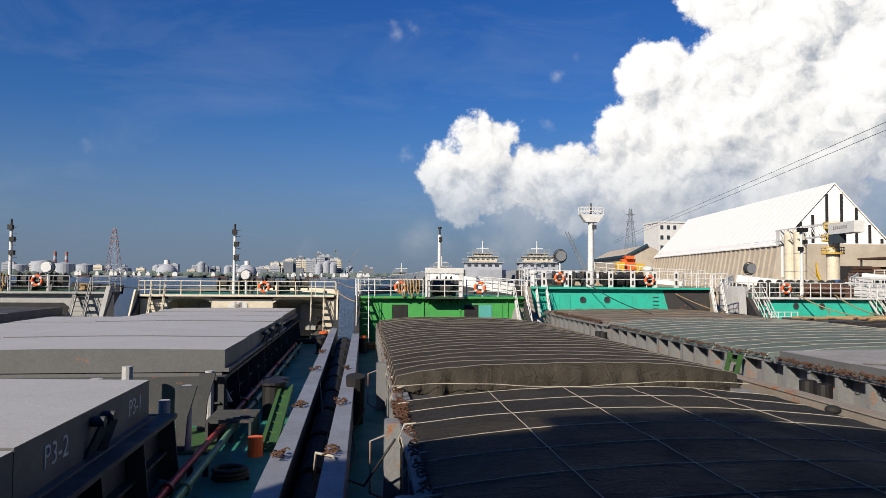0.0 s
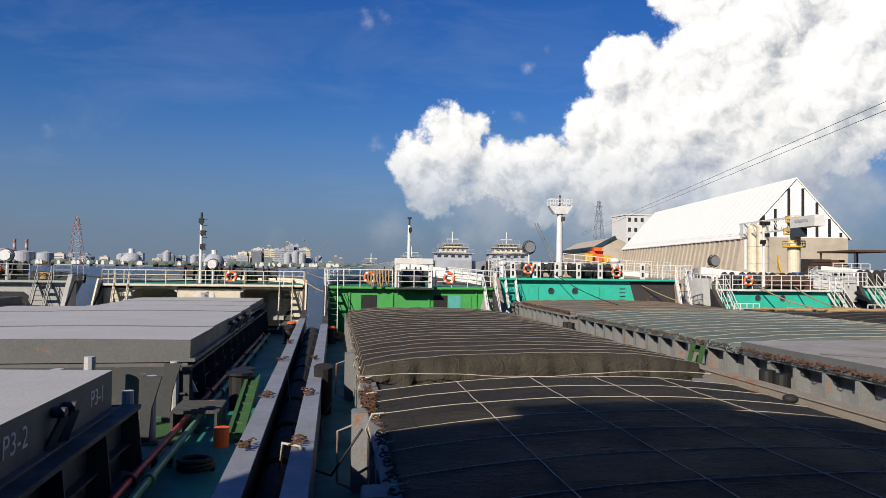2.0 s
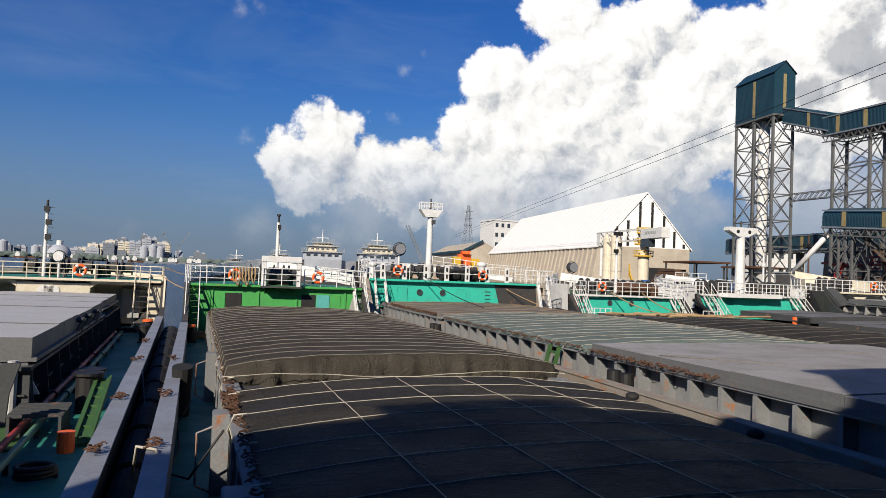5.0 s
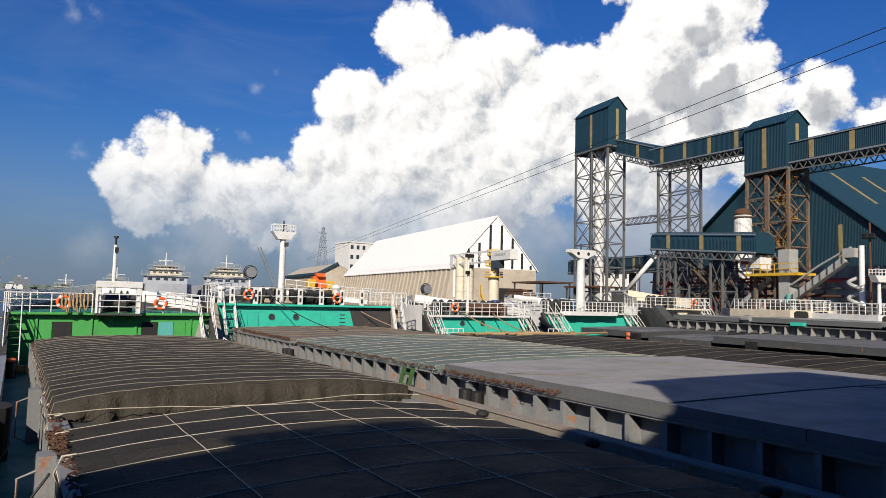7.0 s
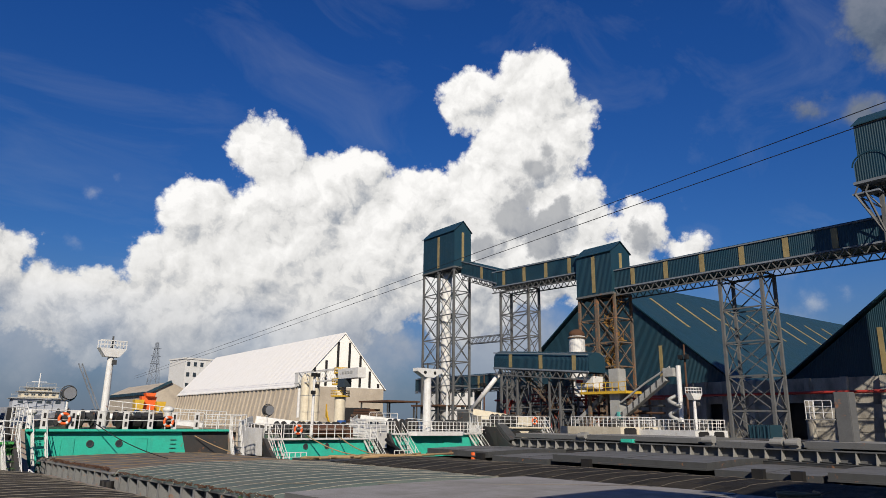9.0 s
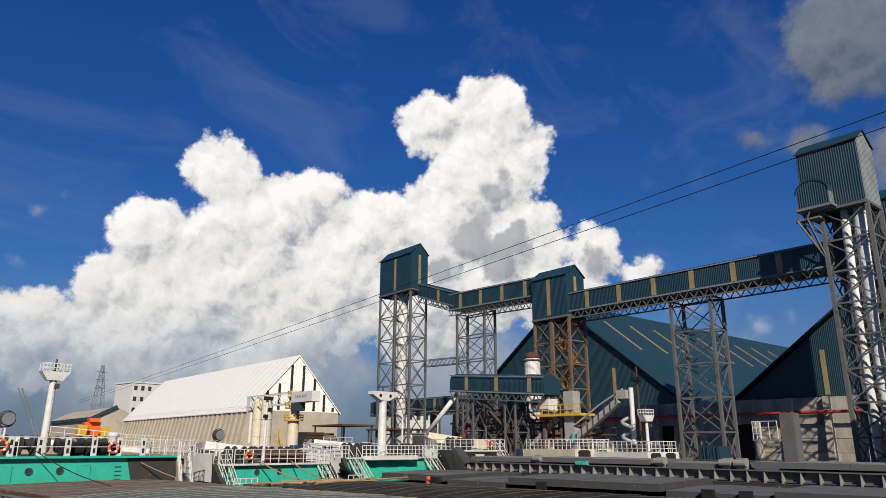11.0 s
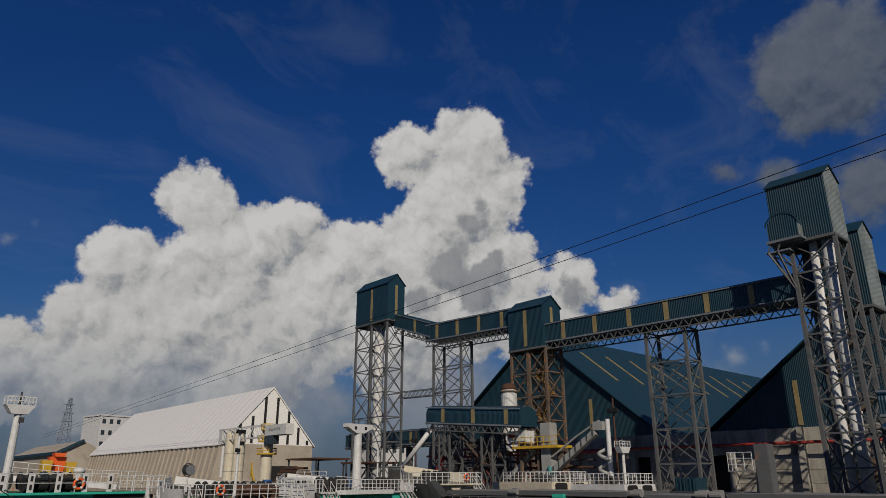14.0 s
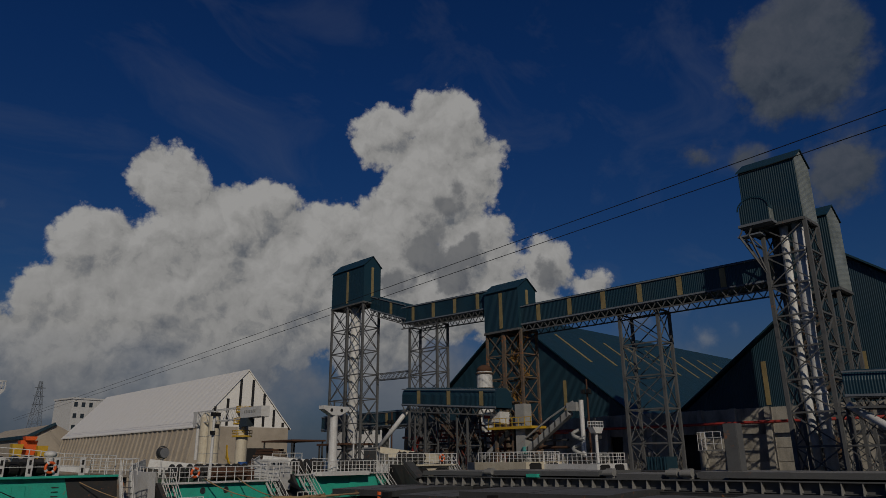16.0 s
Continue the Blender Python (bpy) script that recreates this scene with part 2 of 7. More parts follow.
def sheet_metal(name, color, pitch, axis, second=None, wear=0.3, strength=0.5):
    """Corrugated painted sheet: ribs run across the given axis of the object."""
    m = material(name, color, 0.45, 0.0, second, 3.0, 0.35, wear, 0.0)
    t = m.node_tree
    co = N(t, "ShaderNodeTexCoord")
    xyz = N(t, "ShaderNodeSeparateXYZ", ins={0: co.outputs["Object"]})
    s = N(t, "ShaderNodeMath", op="MULTIPLY", ins={0: xyz.outputs[axis], 1: 2 * math.pi / pitch})
    w = N(t, "ShaderNodeMath", op="SINE", ins={0: s.outputs[0]})
    bp = N(t, "ShaderNodeBump", ins={"Height": w.outputs[0], "Strength": strength, "Distance": pitch * 0.16})
    t.links.new(bp.outputs[0], t.nodes["Principled BSDF"].inputs["Normal"])
    return m



def cloth(name, color, second, wrinkle, panels=False, rough=0.75):
    """Woven tarpaulin: stains, sewn panels of uneven tint, sharp creases."""
    m = material(name, color, rough, 0.0, second, 9.0, 0.7, 0.5, 0.0, spec=0.2)
    t = m.node_tree
    b = t.nodes["Principled BSDF"]
    co = N(t, "ShaderNodeTexCoord")
    if panels:
        old = b.inputs["Base Color"].links[0].from_socket
        br = N(t, "ShaderNodeTexBrick", ins={"Vector": co.outputs["Object"], "Color1": (0.62, 0.64, 0.7, 1), "Color2": (1.35, 1.28, 1.12, 1), "Mortar": (0.5, 0.5, 0.5, 1), "Scale": 1.0, "Mortar Size": 0.012, "Brick Width": 2.4, "Row Height": 1.55, "Mortar Smooth": 0.3})
        mx = N(t, "ShaderNodeMix", ins={0: 1.0, 6: old, 7: br.outputs["Color"]})
        mx.data_type, mx.blend_type = "RGBA", "MULTIPLY"
        t.links.new(mx.outputs[2], b.inputs["Base Color"])
    mp = N(t, "ShaderNodeMapping", ins={"Vector": co.outputs["Object"], "Scale": (0.8, 1.6, 1.0)})
    cr = N(t, "ShaderNodeTexNoise", ins={"Vector": mp.outputs[0], "Scale": 2.2, "Detail": 7.0, "Roughness": 0.62, "Distortion": 1.4})
    fold = N(t, "ShaderNodeMath", op="SUBTRACT", ins={0: cr.outputs["Fac"], 1: 0.5})
    ab = N(t, "ShaderNodeMath", op="ABSOLUTE", ins={0: fold.outputs[0]})
    bp = N(t, "ShaderNodeBump", ins={"Height": ab.outputs[0], "Strength": wrinkle, "Distance": 0.22})
    t.links.new(bp.outputs[0], b.inputs["Normal"])
    return m


M = {}
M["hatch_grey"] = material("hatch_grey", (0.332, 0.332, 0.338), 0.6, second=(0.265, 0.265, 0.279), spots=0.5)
# darker side paint, deepened so its colour also carries shadow on cover ends
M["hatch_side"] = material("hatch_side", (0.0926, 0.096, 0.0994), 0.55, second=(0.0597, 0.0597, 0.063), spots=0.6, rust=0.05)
M["rope_dull"] = material("rope_dull", (0.126, 0.113, 0.0926), 0.9, second=(0.0796, 0.0663, 0.053), grain=30)
M["coaming_grey"] = material("coaming_grey", (0.159, 0.166, 0.173), 0.6, second=(0.0994, 0.0994, 0.0994), rust=0.25, spots=1.2)
M["rusty_hull"] = material("rusty_hull", (0.212, 0.191, 0.166), 0.7, second=(0.128, 0.0978, 0.0723), rust=0.42, spots=0.9)
M["pontoon"] = material("pontoon", (0.218, 0.212, 0.212), 0.65, second=(0.146, 0.139, 0.133), spots=0.7, wear=0.5, rust=0.06)
M["pontoon_dark"] = material("pontoon_dark", (0.105, 0.108, 0.112), 0.6, second=(0.07, 0.07, 0.07), spots=0.6, wear=0.5, rust=0.08)
M["gear_grey"] = material("gear_grey", (0.2, 0.2, 0.195), 0.6, second=(0.13, 0.13, 0.125), spots=0.9, wear=0.5, rust=0.06)
M["steel_grey"] = material("steel_grey", (0.0491, 0.052, 0.0549), 0.55, spec=0.25, second=(0.0289, 0.0289, 0.0301), rust=0.18)
M["rusty_grey"] = material("rusty_grey", (0.199, 0.192, 0.185), 0.65, second=(0.119, 0.0994, 0.0859), rust=0.55, spots=0.9)
M["gunwale"] = material("gunwale", (0.179, 0.192, 0.225), 0.5, second=(0.113, 0.119, 0.146), spots=0.8, rust=0.08)
M["gunwale_red"] = material("gunwale_red", (0.218, 0.192, 0.192), 0.6, second=(0.146, 0.113, 0.106), rust=0.3)
M["deck_teal"] = material("deck_teal", (0.026, 0.17, 0.135), 0.55, spec=0.2, second=(0.014, 0.085, 0.07), spots=0.7, rust=0.08)
M["deck_green"] = material("deck_green", (0.0331, 0.0859, 0.0232), 0.6, second=(0.0199, 0.0464, 0.0166))
M["cream"] = material("cream", (0.523, 0.479, 0.378), 0.5, second=(0.363, 0.305, 0.218), rust=0.12)
M["white"] = material("white", (0.537, 0.544, 0.544), 0.5, second=(0.378, 0.363, 0.334), rust=0.14, spots=1.6)
M["pale_grey"] = material("pale_grey", (0.279, 0.285, 0.279), 0.55, second=(0.185, 0.179, 0.166), rust=0.1)
M["green"] = material("green", (0.0512, 0.279, 0.0651), 0.5, second=(0.0372, 0.167, 0.0465), rust=0.12)
M["teal"] = material("teal", (0.0279, 0.391, 0.288), 0.5, second=(0.0279, 0.26, 0.205), rust=0.08)
M["door_teal"] = material("door_teal", (0.0796, 0.318, 0.298), 0.5)
M["black"] = material("black", (0.00694, 0.00694, 0.00751), 0.6, second=(0.0173, 0.0145, 0.0116))
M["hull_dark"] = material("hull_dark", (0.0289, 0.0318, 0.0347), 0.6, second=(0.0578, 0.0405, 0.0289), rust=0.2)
M["rubber"] = material("rubber", (0.0104, 0.0104, 0.0104), 0.8)
M["tarp_olive"] = cloth("tarp_olive", (0.0411, 0.0358, 0.0279), (0.0199, 0.0179, 0.0146), 0.75)
M["tarp_black"] = cloth("tarp_black", (0.0254, 0.0225, 0.019), (0.0127, 0.0122, 0.0116), 0.7, True)
M["tarp_green"] = cloth("tarp_green", (0.082, 0.112, 0.105), (0.125, 0.14, 0.134), 0.5)
M["tarp_brown"] = cloth("tarp_brown", (0.133, 0.119, 0.106), (0.0796, 0.0696, 0.063), 0.5)
M["rope"] = material("rope", (0.372, 0.344, 0.288), 0.85, second=(0.26, 0.233, 0.186), grain=30)
M["rope_tan"] = material("rope_tan", (0.279, 0.192, 0.0994), 0.9, second=(0.166, 0.113, 0.0597), grain=30)
M["rope_olive"] = material("rope_olive", (0.178, 0.162, 0.136), 0.9, second=(0.102, 0.085, 0.068), grain=30)
M["rust_yellow"] = material("rust_yellow", (0.306, 0.17, 0.0425), 0.7, second=(0.17, 0.085, 0.034), rust=0.35)
M["rust_red"] = material("rust_red", (0.17, 0.0425, 0.0298), 0.75, second=(0.102, 0.0298, 0.0213), rust=0.3)
M["drum_blue"] = material("drum_blue", (0.017, 0.0765, 0.272), 0.5)
M["rust"] = material("rust", (0.0729, 0.0331, 0.0173), 0.85, second=(0.0398, 0.0199, 0.0133), grain=14)
M["orange"] = material("orange", (0.624, 0.101, 0.0156), 0.5, second=(0.468, 0.078, 0.0234), wear=0.2)
M["red"] = material("red", (0.279, 0.0265, 0.0199), 0.5, second=(0.166, 0.0199, 0.0199))
M["pipe_green"] = material("pipe_green", (0.0796, 0.179, 0.106), 0.5)
M["yellow"] = material("yellow", (0.478, 0.298, 0.0199), 0.5, second=(0.332, 0.199, 0.0331), rust=0.1)
M["pale_sheet"] = sheet_metal("pale_sheet", (0.199, 0.225, 0.218), 0.3, "X", (0.0926, 0.113, 0.113), wear=0.7)
M["lattice"] = material("lattice", (0.0978, 0.102, 0.106), 0.6, spec=0.25, second=(0.0595, 0.0595, 0.0595), rust=0.1)
M["rusty_lattice"] = material("rusty_lattice", (0.106, 0.0859, 0.0663), 0.7, second=(0.0796, 0.0464, 0.0265), rust=0.4)
M["concrete"] = material("concrete", (0.363, 0.319, 0.261), 0.85, second=(0.261, 0.225, 0.181), spots=0.25, wear=0.5, bump=0.3)
M["concrete_grey"] = material("concrete_grey", (0.331, 0.313, 0.276), 0.85, second=(0.12, 0.11, 0.0966), spots=0.55, wear=0.6, bump=0.3, scale=(0.92, 0.92, 0.322))
M["blue_x"] = sheet_metal("blue_x", (0.009, 0.034, 0.052), 0.19, "Y", (0.007, 0.029, 0.046))
M["blue_y"] = sheet_metal("blue_y", (0.0095, 0.036, 0.054), 0.19, "X", (0.0075, 0.031, 0.048))
M["white_sheet"] = sheet_metal("white_sheet", (0.725, 0.716, 0.688), 3.0, "Y", (0.632, 0.623, 0.586), 0.25, 0.05)
M["skylight"] = material("skylight", (0.238, 0.189, 0.091), 0.5, second=(0.154, 0.119, 0.056), spots=1.0, wear=0.6)
# near-black for louvres, and for the shade painted into openings, doorways and holes
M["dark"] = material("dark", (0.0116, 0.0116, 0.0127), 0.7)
M["ground"] = material("ground", (0.133, 0.119, 0.0994), 0.95, second=(0.0796, 0.0729, 0.053), spots=0.05, grain=1.5, wear=0.6)
M["leaf"] = material("leaf", (0.0331, 0.0564, 0.0199), 0.8, second=(0.0199, 0.0331, 0.0133), spots=2.0)
# far_wall, far_dark and far_trees have bluish distance haze mixed into their colour
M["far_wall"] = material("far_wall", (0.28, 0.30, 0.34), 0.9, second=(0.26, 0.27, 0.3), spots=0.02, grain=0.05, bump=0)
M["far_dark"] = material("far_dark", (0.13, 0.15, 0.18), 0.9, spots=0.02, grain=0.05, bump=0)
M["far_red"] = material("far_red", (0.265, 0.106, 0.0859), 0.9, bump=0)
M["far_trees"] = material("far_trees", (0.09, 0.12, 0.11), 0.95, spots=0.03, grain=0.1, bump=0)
M["glass"] = material("glass", (0.03, 0.04, 0.05), 0.12, spec=0.6, bump=0)
M["steel"] = material("steel", (0.365, 0.371, 0.378), 0.35, 0.6)


def water_material():
    m = bpy.data.materials.new("river_water")
    m.use_nodes = True
    t = m.node_tree
    b = t.nodes["Principled BSDF"]
    b.inputs["Base Color"].default_value = (0.035, 0.037, 0.034, 1)
    b.inputs["Roughness"].default_value = 0.16
    b.inputs["Specular IOR Level"].default_value = 0.5
    co = N(t, "ShaderNodeTexCoord")
    mp = N(t, "ShaderNodeMapping", ins={"Vector": co.outputs["Object"], "Rotation": (0, 0, 0.4), "Scale": (0.35, 0.9, 1)})
    a = N(t, "ShaderNodeTexNoise", ins={"Vector": mp.outputs[0], "Scale": 0.9, "Detail": 6.0, "Roughness": 0.6})
    bp = N(t, "ShaderNodeBump", ins={"Height": a.outputs["Fac"], "Strength": 0.85, "Distance": 0.6})
    t.links.new(bp.outputs[0], b.inputs["Normal"])
    return m


M["water"] = water_material()

# ---- mesh helpers ----


def add_box(bm, c, s, rz=0.0):
    """A box about c with full sizes s, turned by rz degrees."""
    m = Matrix.Translation(c) @ Matrix.Rotation(radians(rz), 4, "Z") @ Matrix.Diagonal((*s, 1))
    bmesh.ops.create_cube(bm, size=1.0, matrix=m)


def add_beam(bm, p, q, w, h=None):
    p, q = Vector(p), Vector(q)
    d = q - p
    m = Matrix.Translation((p + q) / 2) @ d.to_track_quat("Z", "Y").to_matrix().to_4x4() @ Matrix.Diagonal((w, h or w, d.length, 1))
    bmesh.ops.create_cube(bm, size=1.0, matrix=m)


def add_cyl(bm, p, q, r, r2=None, n=14):
    p, q = Vector(p), Vector(q)
    d = q - p
    m = Matrix.Translation((p + q) / 2) @ d.to_track_quat("Z", "Y").to_matrix().to_4x4()
    bmesh.ops.create_cone(bm, cap_ends=True, segments=n, radius1=r, radius2=r if r2 is None else r2, depth=d.length, matrix=m)


def add_ball(bm, c, r, n=12, squash=1.0):
    bmesh.ops.create_uvsphere(bm, u_segments=n, v_segments=max(6, n // 2), radius=r, matrix=Matrix.Translation(c) @ Matrix.Diagonal((1, 1, squash, 1)))


def add_tube(bm, pts, r, n=6):
    """A round tube along points."""
    pts = [Vector(p) for p in pts]
    rings = []
    for i, p in enumerate(pts):
        d = (pts[min(i + 1, len(pts) - 1)] - pts[max(i - 1, 0)]).normalized()
        q = d.to_track_quat("Z", "Y")
        rings.append([bm.verts.new(p + q @ Vector((r * math.cos(2 * math.pi * k / n), r * math.sin(2 * math.pi * k / n), 0))) for k in range(n)])
    for a, b in zip(rings, rings[1:]):
        for k in range(n):
            bm.faces.new((a[k], a[(k + 1) % n], b[(k + 1) % n], b[k]))
    bm.faces.new(rings[0][::-1])
    bm.faces.new(rings[-1])


def add_ring(bm, c, r, rr, axis="Y", n=24, k=8):
    """A torus about c whose hole looks along the axis."""
    vs = []
    for i in range(n):
        a = 2 * math.pi * i / n
        row = []
        for j in range(k):
            b = 2 * math.pi * j / k
            u, v, w = (r + rr * math.cos(b)) * math.cos(a), (r + rr * math.cos(b)) * math.sin(a), rr * math.sin(b)
            p = (u, w, v) if axis == "Y" else (w, u, v) if axis == "X" else (u, v, w)
            row.append(bm.verts.new(Vector(c) + Vector(p)))
        vs.append(row)
    for i in range(n):
        for j in range(k):
            bm.faces.new((vs[i][j], vs[(i + 1) % n][j], vs[(i + 1) % n][(j + 1) % k], vs[i][(j + 1) % k]))


def add_prism(bm, outline, depth):
    """Extrude a closed outline of points by the vector depth."""
    a = [bm.verts.new(p) for p in outline]
    b = [bm.verts.new(Vector(p) + Vector(depth)) for p in outline]
    bm.faces.new(a)
    bm.faces.new(b[::-1])
    for i in range(len(a)):
        j = (i + 1) % len(a)
        bm.faces.new((a[j], a[i], b[i], b[j]))


def finish(bm, name, mat, smooth=False, bevel=0.0):
    if bevel:
        bmesh.ops.bevel(bm, geom=[e for e in bm.edges if e.is_manifold and e.calc_face_angle(0) > 0.6], offset=bevel, segments=2, affect="EDGES", clamp_overlap=True)
    bmesh.ops.recalc_face_normals(bm, faces=bm.faces)
    me = bpy.data.meshes.new(name)
    bm.to_mesh(me)
    bm.free()
    me.materials.append(M[mat])
    if smooth:
        for p in me.polygons:
            p.use_smooth = True
    return me


def part(name, bm, mat, parent, label="", smooth=False, bevel=0.0):
    ob = new(name, finish(bm, name, mat, smooth, bevel))
    ob.parent = parent
    return tagged(ob, label)


def thing(name, label, category, m=None, group="", kind=""):
    ob = new(name)
    if m is not None:
        ob.matrix_world = m
    return tagged(ob, label, category, group, kind)


def solid(name, bm, mat, label, category, m=None, group="", kind="", smooth=False, bevel=0.0):
    ob = new(name, finish(bm, name, mat, smooth, bevel))
    if m is not None:
        ob.matrix_world = m
    return tagged(ob, label, category, group, kind)


def mesh_part(name, me, parent, m):
    ob = new(name, me)
    ob.parent = parent
    ob.matrix_local = m
    return ob


_posts = {}


def railing(parent, path, h=1.0, step=1.2, mat="white", rails=3, r=0.028, skip_ends=False):
    """Posts and rails along a path of floor points; every post and every rail is a part."""
    path = [Vector(p) for p in path]
    key = (round(h, 2), mat, r)
    if key not in _posts:
        bm = bmesh.new()
        add_cyl(bm, (0, 0, 0), (0, 0, h), r * 1.15, n=6)
        _posts[key] = finish(bm, "post", mat)
    spots = []
    for a, b in zip(path, path[1:]):
        n = max(1, round((b - a).length / step))
        spots += [a.lerp(b, i / n) for i in range(n)]
    spots.append(path[-1])
    for s in spots:
        mesh_part("post", _posts[key], parent, Matrix.Translation(s))
    for k in range(rails):
        bm = bmesh.new()
        z = h * (k + 1) / rails
        add_tube(bm, [p + Vector((0, 0, z)) for p in path], r * (1.2 if k == rails - 1 else 0.85), 6)
        part("rail", bm, mat, parent)


# ---- water, land and quay ----
TM = Matrix.Rotation(radians(-9), 4, "Z")    # the terminal lies nine degrees off the ships


def plane(name, outline, z, mat, label, category, m=None):
    bm = bmesh.new()
    bm.faces.new([bm.verts.new((x, y, z)) for x, y in outline])
    return solid(name, bm, mat, label, category, m, kind="structure")


plane("water", [(-4500, -600), (4500, -600), (4500, 4600), (-4500, 4600)], 0.0, "water", "rippled grey-brown river water", "water")


def quay():
    bm = bmesh.new()
    add_prism(bm, [(56.5, -150, -1.5), (900, -150, -1.5), (900, 1300, -1.5), (50, 1300, -1.5), (50, 100, -1.5), (56.5, 100, -1.5)], (0, 0, 4.7))
    q = solid("ground", bm, "ground", "dusty concrete quay apron beside the river", "ground", TM, kind="structure")
    bm = bmesh.new()
    add_box(bm, (49.6, 170, 3.0), (1.2, 140, 0.8))
    for i in range(40):
        add_cyl(bm, (49.2, 102 + i * 3.5, -1), (49.2, 102 + i * 3.5, 2.7), 0.28, n=8)
    part("piles", bm, "concrete", q)


quay()

# ---- terminal buildings on the quay ----


def lattice_tower(name, x0, x1, y0, y1, z0, z1, levels, mat="lattice", leg=0.28, label="", splay=0.0):
    """Four legs, rings and crossed braces between them."""
    t = thing(name, label or "grey steel lattice trestle standing on the quay", "trestle", TM, "conveyor trestles")
    cx, cy = (x0 + x1) / 2, (y0 + y1) / 2

    def at(i, z):
        k = 1 + splay * (z1 - z) / (z1 - z0)
        x, y = ((x0, y0), (x1, y0), (x1, y1), (x0, y1))[i % 4]
        return Vector((cx + (x - cx) * k, cy + (y - cy) * k, z))
    for i in range(4):
        bm = bmesh.new()
        add_beam(bm, at(i, z0), at(i, z1), leg)
        part("leg", bm, mat, t)
    for i in range(4):
        for n in range(levels):
            za, zb = z0 + (z1 - z0) * n / levels, z0 + (z1 - z0) * (n + 1) / levels
            for p, q, k in ((at(i, zb), at(i + 1, zb), 0.5), (at(i, za), at(i + 1, zb), 0.32), (at(i + 1, za), at(i, zb), 0.32)):
                bm = bmesh.new()
                add_beam(bm, p, q, leg * k)
                part("brace", bm, mat, t)
    return t


def gallery(name, p, q, w, h, barrel=False, panels=5, truss=0.8, label="", base_drop=0.0):
    """A covered conveyor bridge from p to q (middle of its floor), with a truss below and pale strips of sheet."""
    p, q = Vector(p), Vector(q)
    t = thing(name, label or "blue corrugated conveyor gallery on a steel truss", "conveyor gallery", TM, "conveyor galleries")
    d = (q - p)
    side = Vector((d.y, -d.x, 0)).normalized() * (w / 2)
    up = Vector((0, 0, 1))
    west = 1 if side.x < 0 else -1
    if barrel:
        prof = [(-1, 0), (-1, h * 0.55)] + [(-math.cos(a), h * (0.55 + 0.45 * math.sin(a))) for a in [math.pi * k / 10 for k in range(1, 10)]] + [(1, h * 0.55), (1, 0)]
    else:
        prof = [(-1, 0), (-1, h * 0.86), (-0.7, h * 0.97), (0, h), (0.7, h * 0.97), (1, h * 0.86), (1, 0)]
    bm = bmesh.new()
    add_prism(bm, [p + side * a + up * z for a, z in prof], d)
    part("body", bm, "blue_x", t)
    bm = bmesh.new()
    for s in (-1, 1):
        e = side * s * 1.04
        add_beam(bm, p + e + up * (h * 0.86), q + e + up * (h * 0.86), 0.12)
        add_beam(bm, p + e + up * 0.02, q + e + up * 0.02, 0.16)
    part("trim", bm, "far_dark", t)
    for s in (-1, 1):
        bm = bmesh.new()
        n = max(4, int(d.length / 1.1))
        e = side * s
        lo = up * -truss
        add_beam(bm, p + e + lo, q + e + lo, 0.13)
        add_beam(bm, p + e - up * 0.08, q + e - up * 0.08, 0.13)
        for i in range(n):
            a, b, c = p + d * (i / n) + e, p + d * ((i + 0.5) / n) + e, p + d * ((i + 1) / n) + e
            add_beam(bm, a, b + lo, 0.08)
            add_beam(bm, b + lo, c, 0.08)
        part("truss", bm, "lattice", t)
    for i in range(panels):
        f = (i + 0.6) / panels
        bm = bmesh.new()
        c = p + d * f + side * west * 1.02
        u = d.normalized() * 0.28
        add_prism(bm, [c - u + up * 0.15, c + u + up * 0.15, c + u + up * h * 0.8, c - u + up * h * 0.8], side.normalized() * west * 0.03)
        part("pale_strip", bm, "skylight", t, "yellowed translucent sheet")
    return t


